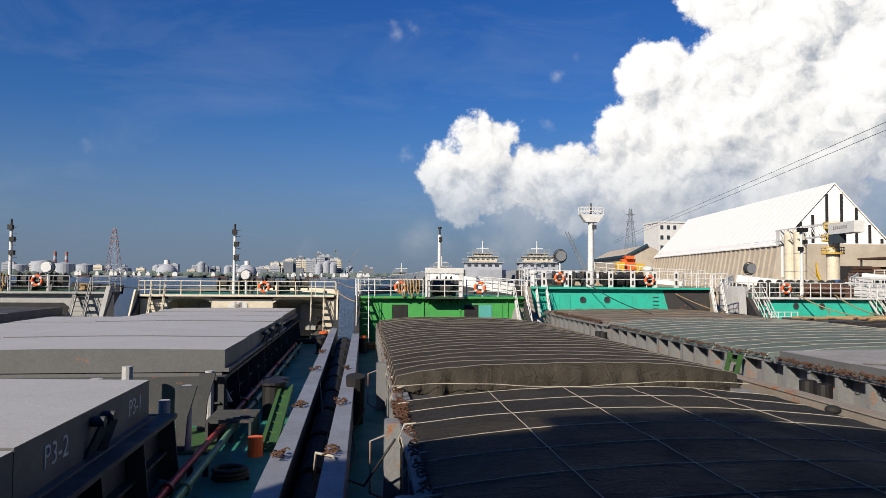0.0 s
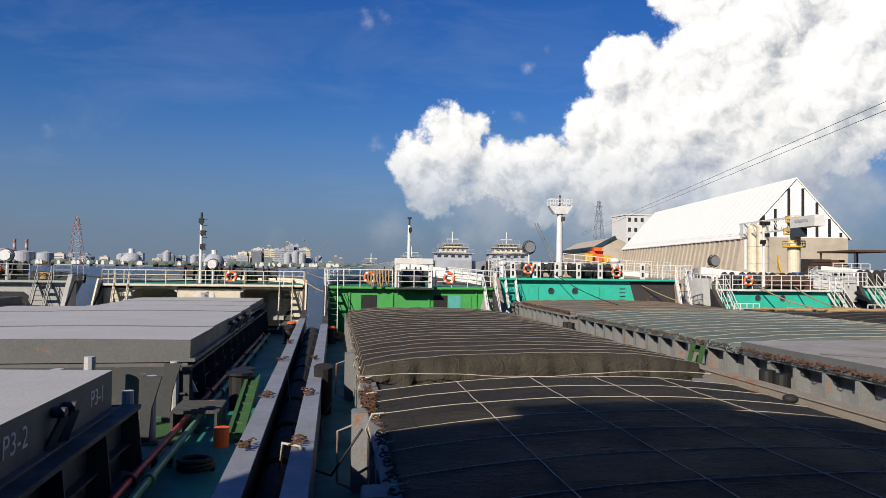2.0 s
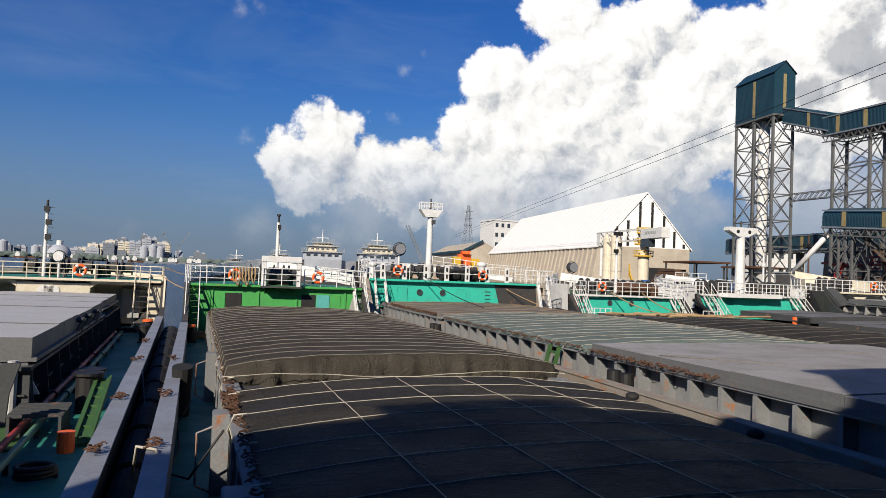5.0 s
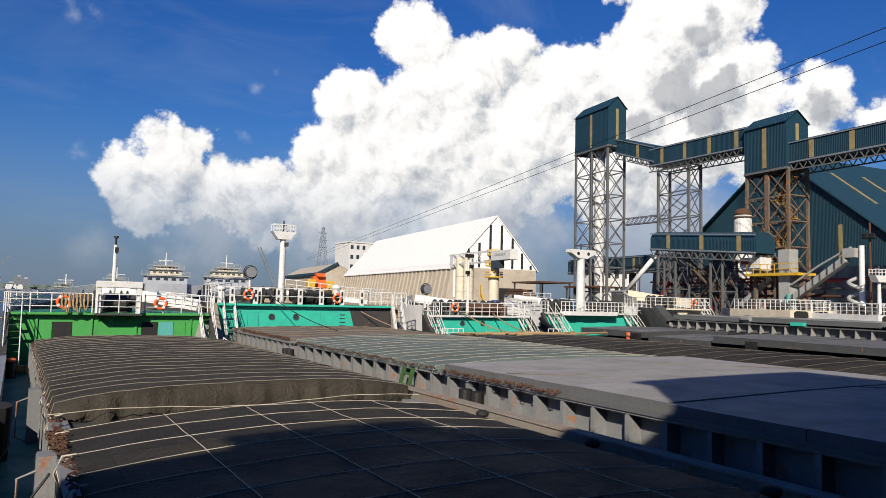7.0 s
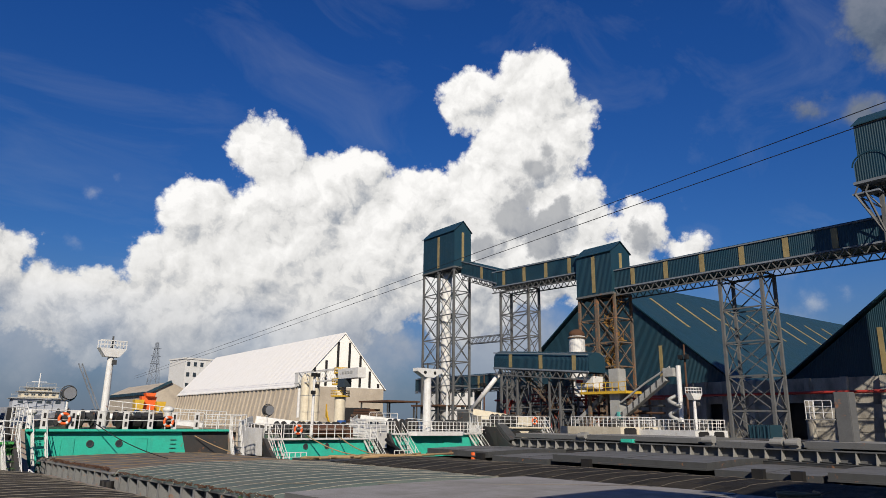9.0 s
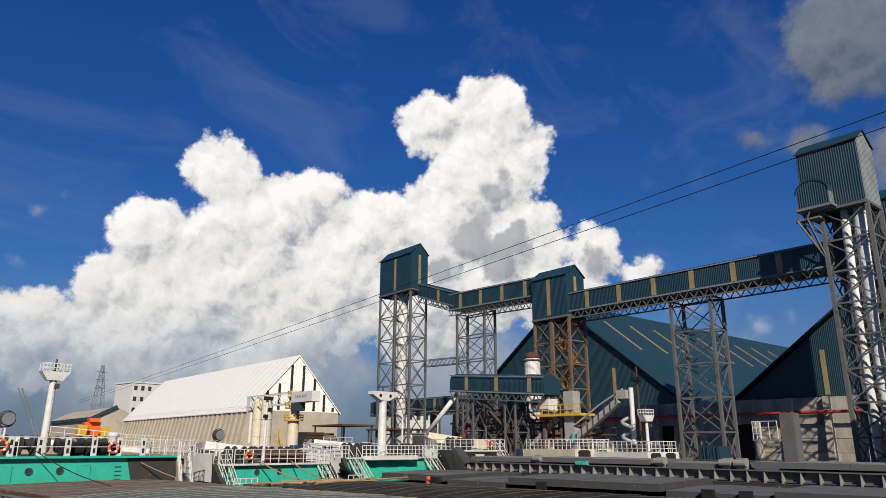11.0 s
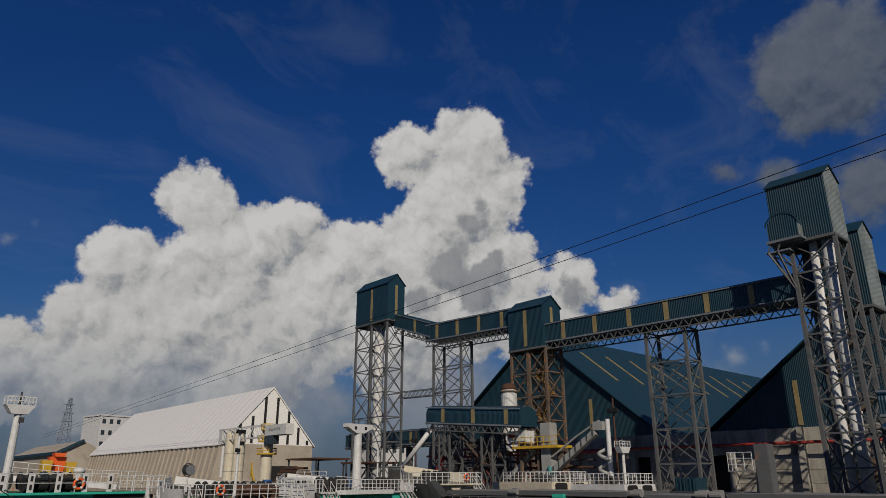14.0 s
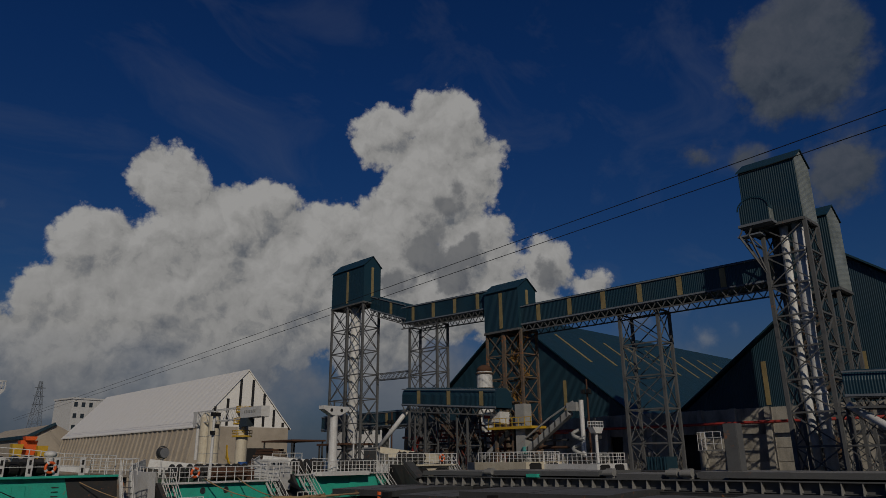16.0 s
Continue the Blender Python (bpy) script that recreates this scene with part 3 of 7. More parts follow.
def head_house(name, x0, x1, y0, y1, z0, z1, rise, label, pale=False):
    """A gabled box of blue sheet on top of a tower; the ridge runs along y."""
    t = thing(name, label, "conveyor house", TM, "conveyor houses")
    xm = (x0 + x1) / 2
    bm = bmesh.new()
    add_prism(bm, [(x0, y0, z0), (x1, y0, z0), (x1, y0, z1), (xm, y0, z1 + rise), (x0, y0, z1)], (0, y1 - y0, 0))
    part("body", bm, "blue_x", t)
    bm = bmesh.new()
    for s, xe in ((-1, x0), (1, x1)):
        add_prism(bm, [(xm, y0 - 0.15, z1 + rise + 0.04), (xe + s * 0.18, y0 - 0.15, z1 - 0.05), (xe + s * 0.18, y0 - 0.15, z1 + 0.03), (xm, y0 - 0.15, z1 + rise + 0.14)], (0, y1 - y0 + 0.3, 0))
    part("roof", bm, "blue_y", t)
    if pale:
        bm = bmesh.new()
        add_prism(bm, [(x0 + 0.02, y0 - 0.05, z0 + 0.02), (x1 - 0.02, y0 - 0.05, z0 + 0.02), (x1 - 0.02, y0 - 0.05, z1 - 0.1), (xm, y0 - 0.05, z1 + rise - 0.1), (x0 + 0.02, y0 - 0.05, z1 - 0.1)], (0, 0.047, 0))
        part("gable", bm, "pale_sheet", t, "bleached pale sheet gable")
    bm = bmesh.new()
    ym = y0 + (y1 - y0) * 0.5
    if not pale:
        add_box(bm, (x0 - 0.02, ym, (z0 + z1) / 2), (0.05, 0.5, (z1 - z0) * 0.9))
        part("pale_strip", bm, "skylight", t, "yellowed translucent sheet")
        bm = bmesh.new()
        add_box(bm, (xm, y0 - 0.02, (z0 + z1) / 2 + 0.3), (0.45, 0.05, (z1 - z0) * 0.85))
        part("pale_strip", bm, "skylight", t, "yellowed translucent sheet")
        bm = bmesh.new()
    for x in (x0, x1):
        add_beam(bm, (x, y0, z0 - 0.12), (x, y1, z0 - 0.12), 0.24)
    for y in (y0, y1):
        add_beam(bm, (x0, y, z0 - 0.12), (x1, y, z0 - 0.12), 0.24)
    part("floor_frame", bm, "lattice", t)
    return t


def side_bay(t):
    """Barrel-roofed bay on the river face of the last house, on raking struts."""
    arch = [(22.45, 24.75), (19.95, 24.75), (19.95, 26.0)]
    arch += [(21.2 - 1.25 * math.cos(a), 26.0 + 0.95 * math.sin(a)) for a in [math.pi * k / 12 for k in range(1, 12)]] + [(22.45, 26.0)]
    bm = bmesh.new()
    add_prism(bm, [(58.9, y, z) for y, z in arch], (1.08, 0, 0))
    part("bay", bm, "blue_x", t)
    bm = bmesh.new()
    rim = [Vector((58.85, 21.2 - 1.36 * math.cos(a), 26.0 + 1.05 * math.sin(a))) for a in [math.pi * k / 12 for k in range(13)]]
    for p, q in zip(rim, rim[1:]):
        add_beam(bm, p, q, 0.1)
    part("bay_rim", bm, "blue_y", t)
    bm = bmesh.new()
    add_box(bm, (59.45, 19.92, 25.3), (0.9, 0.05, 1.0))
    part("bay_side", bm, "pale_sheet", t, "bleached pale sheet")
    bm = bmesh.new()
    add_box(bm, (59.4, 21.2, 24.6), (1.2, 2.9, 0.22))
    add_box(bm, (59.5, 21.9, 23.75), (1.0, 2.0, 0.14))
    part("bay_floor", bm, "far_dark", t)
    for x, y in ((59.0, 22.7), (60.0, 22.7), (59.0, 21.9)):
        bm = bmesh.new()
        add_beam(bm, (x, y, 23.75), (60.2, 21.2, 20.2), 0.14)
        add_beam(bm, (x, y, 23.75), (60.2, 21.2, 22.4), 0.1)
        add_beam(bm, (x, y, 23.75), (x, y - 0.4, 24.55), 0.1)
        part("strut", bm, "lattice", t)


Q0 = 3.2
head_house("conveyor_house", 61, 64.2, 80.1, 88.4, 28.0, 33.6, 1.6, "tall blue corrugated conveyor house on a lattice tower")
head_house("conveyor_house", 62, 65.4, 51.0, 56.5, 20.0, 24.9, 1.3, "blue corrugated transfer house between two galleries")
side_bay(head_house("conveyor_house", 60, 63.4, 17.6, 22.5, 24.6, 30.0, 1.2, "dark blue conveyor house with a barrel-roofed bay above white chutes", True))
head_house("conveyor_house", 66, 69.4, 17.5, 22.5, 19.4, 26.2, 1.2, "narrow dark blue conveyor house beside a tower", True)
lattice_tower("lattice_tower", 61.1, 64.1, 80.3, 84.2, Q0, 27.8, 7)
lattice_tower("lattice_tower", 61.1, 64.1, 84.3, 88.2, Q0, 27.8, 7)
lattice_tower("lattice_tower", 63, 65, 66.2, 71.8, Q0, 23.0, 6)
lattice_tower("lattice_tower", 62.3, 65.2, 51.0, 53.6, Q0, 19.8, 6, "rusty_lattice", label="rust-streaked lattice tower under a transfer house")
lattice_tower("lattice_tower", 62.3, 65.2, 53.8, 56.4, Q0, 19.8, 6, "rusty_lattice", label="rust-streaked lattice tower under a transfer house")
lattice_tower("lattice_tower", 63, 65.4, 33.6, 38.0, Q0, 19.6, 5, leg=0.28)
lattice_tower("lattice_tower", 60.2, 63.2, 17.6, 21.2, Q0, 24.4, 8, leg=0.3)
lattice_tower("lattice_tower", 66.2, 69.2, 17.7, 22.2, Q0, 19.2, 6)
gallery("conveyor_gallery", (64, 51, 20.4), (64, 20, 20.2), 3.0, 2.5, panels=7)
gallery("conveyor_gallery", (64, 73, 23.7), (64, 56.4, 23.2), 3.0, 2.6, panels=4)
gallery("conveyor_gallery", (63.6, 80.2, 26.9), (63.6, 72.0, 24.2), 2.4, 2.3, panels=1)
gallery("conveyor_gallery", (56, 63.6, 11.5), (56, 48.5, 10.3), 2.6, 2.1, barrel=True, panels=3, label="barrel-roofed blue conveyor gallery above the quay")
gallery("conveyor_gallery", (56.2, 15.4, 9.2), (57.5, -4, 8.4), 2.6, 1.95, barrel=True, panels=3, label="barrel-roofed blue conveyor gallery above the quay")
gallery("conveyor_gallery", (72, 104, 10.3), (72, 70, 10.3), 3.0, 2.4, panels=3, truss=0.3, label="low blue conveyor gallery along the yard")
lattice_tower("lattice_tower", 55, 57, 59.8, 61.6, Q0, 10.5, 2, leg=0.18)
lattice_tower("lattice_tower", 55, 57, 53, 54.6, Q0, 9.9, 2, leg=0.18)
lattice_tower("lattice_tower", 55.3, 57.3, 13, 16, Q0, 8.4, 2, leg=0.22)
for y in (98, 88, 78):
    bm = bmesh.new()
    add_box(bm, (72, y, (Q0 + 10) / 2), (0.8, 0.8, 10 - Q0))
    solid("gallery_column", bm, "lattice", "grey steel column under a low gallery", "column", TM, "gallery columns")


def footbridge():
    t = thing("footbridge", "narrow grey lattice footbridge between two towers", "footbridge", TM)
    bm = bmesh.new()
    for s in (0, 1):
        a, b = Vector((63.5, 80.2, 16.4)), Vector((63.5, 71.8, 16.2))
        e = Vector((s * 0.9, 0, 0))
        add_beam(bm, a + e, b + e, 0.1)
        add_beam(bm, a + e + Vector((0, 0, 0.9)), b + e + Vector((0, 0, 0.9)), 0.1)
        for i in range(9):
            p, q = a.lerp(b, i / 9) + e, a.lerp(b, (i + 1) / 9) + e
            add_beam(bm, p, q + Vector((0, 0, 0.9)), 0.06)
    part("truss", bm, "lattice", t)


footbridge()


def chute(pts, r, mat="white", label="white painted steel chute pipe inside a tower", name="chute_pipe"):
    bm = bmesh.new()
    add_tube(bm, pts, r, 12)
    for p in pts[1:-1]:
        add_cyl(bm, Vector(p) - Vector((0, 0, 0.1)), Vector(p) + Vector((0, 0, 0.1)), r * 1.2)
    return solid(name, bm, mat, label, "chute", TM, "chute pipes", smooth=True)


chute([(62.6, 84.0, 27.8), (62.6, 84.2, 20), (62.6, 84.2, 12), (62.6, 84.2, Q0)], 0.75)
chute([(61.0, 19.65, 24.4), (61.0, 19.85, 16), (61.1, 19.9, 10), (61.2, 19.9, Q0)], 0.36)
chute([(61.0, 18.5, 24.4), (61.0, 18.85, 16), (61.1, 18.9, 10), (61.2, 18.9, Q0)], 0.47)
chute([(55.4, 63.0, 11.2), (53.5, 66.5, 6.5)], 0.28, label="sloping white discharge pipe under a gallery")
chute([(56.0, 15.5, 8.6), (54.5, 11.0, 5.6)], 0.28, label="sloping white discharge pipe under a gallery")


def cyclone():
    t = thing("dust_cyclone", "white dust cyclone tank with a rusty cap", "tank", TM)
    bm = bmesh.new()
    add_cyl(bm, (61.4, 56.2, 9), (61.4, 56.2, 15.2), 0.95, n=18)
    add_cyl(bm, (61.4, 56.2, 6), (61.4, 56.2, 9), 0.3, 0.95, n=18)
    part("tank", bm, "white", t, smooth=False)
    bm = bmesh.new()
    add_ball(bm, (61.4, 56.2, 15.4), 0.95, 16, 0.7)
    part("cap", bm, "rust", t, "rust-brown domed cap", smooth=True)
    for z in (10, 11.6, 13.2, 15):
        bm = bmesh.new()
        add_ring(bm, (61.4, 56.2, z), 1.02, 0.1, "Z")
        part("band", bm, "rusty_lattice", t)


cyclone()


def blue_shed(name, ye0, ye1, ya, ze, za, depth, label, strips):
    """A gabled store: the gable faces the river, the ridge runs inland."""
    t = thing(name, label, "storage shed", TM, "blue sheds")
    x0 = 78.0
    bm = bmesh.new()
    add_prism(bm, [(x0, ye0, ze), (x0, ya, za), (x0, ye1, ze)], (0.3, 0, 0))
    part("gable", bm, "blue_x", t)
    for e in (ye0, ye1):
        bm = bmesh.new()
        o = 0.8 if e > ya else -0.8
        add_prism(bm, [(x0 - 0.6, ya, za + 0.25), (x0 - 0.6, e + o, ze - 0.2), (x0 - 0.6, e + o, ze - 0.05), (x0 - 0.6, ya, za + 0.5)], (depth, 0, 0))
        rf = part("roof", bm, "blue_y", t)
        n = Vector((0, (za - ze), abs(e - ya))).normalized() if e > ya else Vector((0, -(za - ze), abs(e - ya))).normalized()
        for k in range(strips):
            bm = bmesh.new()
            x = x0 + 6 + k * 6.5
            a, b = Vector((x, ya + (e - ya) * 0.18, za + 0.5 + (ze - za) * 0.18)), Vector((x, ya + (e - ya) * 0.5, za + 0.5 + (ze - za) * 0.5))
            a, b = a + n * 0.04, b + n * 0.04
            add_prism(bm, [a, b, b + Vector((0.55, 0, 0)), a + Vector((0.55, 0, 0))], n * 0.05)
            part("pale_strip", bm, "skylight", t, "yellowed translucent sheet")
    bm = bmesh.new()
    add_box(bm, (x0 + depth / 2, (ye0 + ye1) / 2, (ze + Q0) / 2), (depth - 1.2, abs(ye1 - ye0) - 0.4, ze - Q0 - 0.1))
    part("store_body", bm, "concrete_grey", t)
    for k in range(3):
        y = ye0 + (ye1 - ye0) * (0.25 + 0.25 * k)
        top = ze + (za - ze) * 0.32
        bm = bmesh.new()
        add_box(bm, (x0 - 0.03, y, (ze + top) / 2 + 0.3), (0.06, 0.5, top - ze))
        part("pale_strip", bm, "skylight", t, "yellowed translucent sheet")
    return t


blue_shed("storage_shed", 46.5, 87.0, 66.0, 10.15, 25.5, 95, "huge blue corrugated store with a steep gable", 9)
blue_shed("storage_shed", 0.0, 39.6, 19.6, 10.15, 24.8, 95, "huge dark blue corrugated store with a steep gable", 9)


def retaining_wall():
    t = thing("store_wall", "stained pale concrete wall with pilasters and dark doorways", "wall", TM)
    doors = [(37.0, 40.0), (46.8, 49.6), (60.0, 62.5), (8.0, 10.5)]
    edges = [-6.0] + [v for d in sorted(doors) for v in d] + [88.0]
    for a, b in zip(edges[0::2], edges[1::2]):
        n = max(1, round((b - a) / 4))
        for k in range(5):
            bm = bmesh.new()
            z0 = Q0 + k * 1.4
            add_box(bm, (77.3, (a + b) / 2, z0 + 0.68), (0.7 - 0.03 * (k % 2), b - a, 1.36))
            part("panel", bm, "concrete_grey", t)
        for i in range(n + 1):
            bm = bmesh.new()
            y = a + (b - a) * i / n
            add_prism(bm, [(76.95, y - 0.3, Q0), (75.9, y - 0.3, Q0), (76.4, y - 0.3, 10.2), (76.95, y - 0.3, 10.2)], (0, 0.6, 0))
            part("pilaster", bm, "concrete_grey", t)
    for a, b in doors:
        bm = bmesh.new()
        add_box(bm, (77.3, (a + b) / 2, 8.9), (0.7, b - a, 2.6))
        part("lintel", bm, "concrete_grey", t)
        # near-black backing sheet paints the shade inside the doorway
        bm = bmesh.new()
        add_box(bm, (77.9, (a + b) / 2, 5.4), (0.2, b - a, 4.4))
        part("doorway", bm, "dark", t, "near-black sheet painted as the shade inside a doorway")
    p = thing("fire_main", "long red pipe fixed along a concrete wall", "pipe", TM)
    bm = bmesh.new()
    add_cyl(bm, (75.7, -6, 8.6), (75.7, 88, 8.6), 0.16, n=10)
    part("pipe", bm, "red", p, smooth=True)
    for i in range(20):
        bm = bmesh.new()
        add_box(bm, (76.0, -4 + i * 4.7, 8.45), (0.7, 0.12, 0.12))
        part("bracket", bm, "steel_grey", p)


retaining_wall()


def white_store():
    t = thing("white_store", "huge white gabled store on a buttressed concrete base", "storage shed", TM)
    x0, x1, y0, y1, ze, za = 62.5, 83.6, 136.4, 223.0, 12.1, 23.9
    xm = (x0 + x1) / 2
    for xe, s in ((x0, -1), (x1, 1)):
        bm = bmesh.new()
        add_prism(bm, [(xm, y0 - 0.3, za), (xe + s * 0.5, y0 - 0.3, ze - 0.4), (xe + s * 0.5, y0 - 0.3, ze - 0.15), (xm, y0 - 0.3, za + 0.3)], (0, y1 - y0 + 0.6, 0))
        part("roof", bm, "white_sheet", t)
    for y in (y0, y1):
        bm = bmesh.new()
        add_prism(bm, [(x0, y, ze), (x1, y, ze), (xm, y, za)], (0, 0.3 if y == y0 else -0.3, 0))
        part("gable", bm, "white_sheet", t)
    bm = bmesh.new()
    add_prism(bm, [(x0 - 1.6, y0, Q0), (x1, y0, Q0), (x1, y0, ze), (x0, y0, ze)], (0, y1 - y0, 0))
    part("base", bm, "concrete", t)
    bm = bmesh.new()
    add_prism(bm, [(-1.62, 0, Q0), (-2.0, 0, Q0), (-0.3, 0, ze), (0.02, 0, ze)], (0, 0.5, 0))
    me = finish(bm, "buttress", "concrete")
    for i in range(34):
        mesh_part("buttress", me, t, Matrix.Translation((x0, y0 + 0.2 + i * (y1 - y0 - 1) / 33, 0)))
    for i, (u, top, low) in enumerate(((0.17, 16.2, 14.2), (0.3, 17.8, 12.3), (0.43, 22.0, 12.6), (0.565, 22.0, 12.3), (0.7, 19.2, 12.3), (0.82, 15.9, 12.3), (0.93, 13.2, 12.3))):
        bm = bmesh.new()
        x = x0 + (x1 - x0) * u
        add_box(bm, (x, y0 - 0.05, (top + low) / 2), (0.55, 0.12, top - low))
        w = part("louvre", bm, "dark", t, "dark louvred window strip")
    # no real bay: a near-black panel paints its inner shade
    bm = bmesh.new()
    add_box(bm, (xm + 3.5, y0 - 0.1, Q0 + 2.3), (7.0, 0.3, 4.6))
    part("opening", bm, "dark", t, "flat dark panel painted as shade in a loading bay")


white_store()


def office_block(x, y, w, d, h, rows, cols, label, m=None):
    t = thing("office_block", label, "building", m)
    bm = bmesh.new()
    add_box(bm, (x, y, Q0 + h / 2), (w, d, h))
    part("wall", bm, "white", t)
    bm = bmesh.new()
    add_box(bm, (x, y, Q0 + h + 0.3), (w + 0.6, d + 0.6, 0.6))
    part("roof", bm, "white", t)
    bm = bmesh.new()
    add_box(bm, (0, 0, 0), (w / cols * 0.45, 0.2, h / rows * 0.4))
    me = finish(bm, "window", "glass")
    for r in range(rows):
        for c in range(cols):
            if (r * 7 + c * 3) % 11 == 0:
                continue
            mesh_part("window", me, t, Matrix.Translation((x - w / 2 + (c + 0.5) * w / cols, y - d / 2 - 0.02, Q0 + (r + 0.55) * h / rows)))
    return t


office_block(133, 270, 22, 14, 24.5, 6, 8, "white concrete block with rows of small windows")
office_block(98, 128, 9, 8, 9.5, 3, 4, "small white block with square windows", TM)


def quay_crane():
    """The loader beside the white store: column with yellow galleries, boom and two silos."""
    t = thing("ship_loader", "white loader column with yellow platforms and a long boom", "crane", TM)
    x, y = 57.0, 107.0
    bm = bmesh.new()
    add_cyl(bm, (x, y, Q0), (x, y, 10.6), 0.95, n=20)
    add_cyl(bm, (x, y, 10.6), (x, y, 13.4), 0.6, n=16)
    part("column", bm, "cream", t)
    for z, rr in ((9.0, 1.6), (11.0, 1.5), (12.9, 1.2)):
        bm = bmesh.new()
        add_cyl(bm, (x, y, z), (x, y, z + 0.22), rr, n=20)
        p = part("platform", bm, "yellow", t, "yellow round platform")
        bm = bmesh.new()
        add_ring(bm, (x, y, z + 1.0), rr, 0.05, "Z")
        add_ring(bm, (x, y, z + 0.6), rr, 0.04, "Z")
        part("guard_rail", bm, "yellow", p)
        for k in range(10):
            a = k * math.pi / 5
            bm = bmesh.new()
            add_cyl(bm, (x + rr * math.cos(a), y + rr * math.sin(a), z), (x + rr * math.cos(a), y + rr * math.sin(a), z + 1.0), 0.045, n=5)
            part("guard_post", bm, "yellow", p)
    bm = bmesh.new()
    add_box(bm, (x - 0.3, y - 4.2, 12.75), (1.5, 7.0, 1.7))
    part("counterweight", bm, "white", t, "white box with worn grey lettering", bevel=0.05)
    for k in range(7):
        bm = bmesh.new()
        add_box(bm, (x - 1.08, y - 2.4 - k * 0.55, 12.9), (0.04, 0.36, 0.42))
        part("lettering_bar", bm, "pale_grey", t)
    bm = bmesh.new()
    add_box(bm, (x - 0.5, y - 2.2, 11.2), (1.3, 2.6, 1.3))
    part("cab", bm, "glass", t, "dark glazed operator cab")
    for dx in (-0.7, 0.7):
        bm = bmesh.new()
        for dz in (11.9, 13.8):
            add_beam(bm, (x + dx, y, dz), (x + dx, y + 17.5, dz), 0.16)
        for k in range(11):
            add_beam(bm, (x + dx, y + k * 1.6, 11.9), (x + dx, y + k * 1.6 + 1.6, 13.8), 0.08)
        part("boom_side", bm, "white", t)
    bm = bmesh.new()
    add_box(bm, (x, y + 16.6, 12.6), (1.5, 1.4, 2.6))
    add_cyl(bm, (x, y + 16.6, 5.5), (x, y + 16.6, 11.4), 0.3, n=10)
    part("head", bm, "white", t)
    for k in range(4):
        bm = bmesh.new()
        add_beam(bm, (x - 0.9, y + 1 + k * 0.7, 4.0 + k * 0.5), (x - 0.9, y + 3.2, 6.0 + k * 0.6), 0.2)
        part("stay", bm, "yellow", t)
    for dy in (10.2, 13.6):
        s = thing("silo", "cream cylindrical silo with a stepped top", "silo", TM, "silos by the loader")
        bm = bmesh.new()
        add_cyl(bm, (x, y + dy, Q0), (x, y + dy, 12.8), 1.0, n=18)
        part("shell", bm, "cream", s)
        bm = bmesh.new()
        add_cyl(bm, (x, y + dy, 12.8), (x, y + dy, 13.6), 1.0, 0.5, n=18)
        part("roof", bm, "cream", s)
        for z in (6.5, 9.5):
            bm = bmesh.new()
            add_ring(bm, (x, y + dy, z), 1.0, 0.05, "Z")
            part("hoop", bm, "pale_grey", s)


quay_crane()


def unloader():
    """Machine on the quay edge: cabin, orange platform, sloping conveyor and spiral chute."""
    t = thing("grain_unloader", "grey unloader with an orange platform and sloping conveyor", "unloader", TM)
    x = 56.6
    bm = bmesh.new()
    add_box(bm, (x, 46.4, 6.9), (1.2, 1.3, 7.4))
    part("tower", bm, "pale_grey", t, bevel=0.05)
    bm = bmesh.new()
    add_box(bm, (x, 50.2, 9.3), (1.6, 2.6, 1.3))
    part("cabin", bm, "white", t, bevel=0.05)
    bm = bmesh.new()
    add_box(bm, (x - 0.82, 50.8, 9.5), (0.05, 0.9, 0.4))
    part("sign", bm, "red", t, "red sign plate with a pale edge")
    bm = bmesh.new()
    add_box(bm, (x, 47.4, 8.2), (2.4, 6.0, 0.25))
    p = part("platform", bm, "yellow", t, "orange-yellow railed platform")
    for k in range(8):
        bm = bmesh.new()
        add_beam(bm, (x - 1.15, 44.5 + k * 0.83, 8.2), (x - 1.15, 44.5 + k * 0.83, 9.2), 0.06)
        part("guard_post", bm, "yellow", p)
    for z in (8.7, 9.2):
        bm = bmesh.new()
        add_beam(bm, (x - 1.15, 44.4, z), (x - 1.15, 50.4, z), 0.06)
        part("guard_rail", bm, "yellow", p)
    for y in (44.8, 47.8, 50.2):
        bm = bmesh.new()
        add_beam(bm, (x, y, Q0), (x, y, 8.1), 0.3)
        part("leg", bm, "rusty_lattice", t)
    bm = bmesh.new()
    add_beam(bm, (x - 0.6, 45.4, 5.9), (x - 0.6, 40.0, 9.4), 0.7, 0.6)
    part("conveyor", bm, "pale_grey", t, bevel=0.04)
    for k in range(8):
        bm = bmesh.new()
        c = Vector((x - 0.98, 45.2, 6.0)).lerp(Vector((x - 0.98, 40.2, 9.3)), k / 7)
        add_box(bm, c, (0.05, 0.12, 0.62))
        part("conveyor_rib", bm, "steel_grey", t)
    bm = bmesh.new()
    add_tube(bm, [(x - 0.6, 45.6, 7.2), (x - 0.6, 42.5, 9.0), (x - 0.6, 39.6, 10.4)], 0.1)
    add_box(bm, (x - 0.6, 39.6, 9.9), (0.7, 1.1, 0.8))
    part("boom", bm, "pale_grey", t)
    bm = bmesh.new()
    add_cyl(bm, (x - 0.4, 38.8, Q0), (x - 0.4, 38.8, 10.5), 0.22, n=12)
    part("column", bm, "white", t)
    bm = bmesh.new()
    add_tube(bm, [(x - 0.6 + 0.5 * math.cos(a * 0.7), 39.3 + 0.5 * math.sin(a * 0.7), 7.8 - a * 0.15) for a in range(24)], 0.17, 8)
    part("spiral_chute", bm, "pale_grey", t, "grey spiral chute", smooth=True)
    bm = bmesh.new()
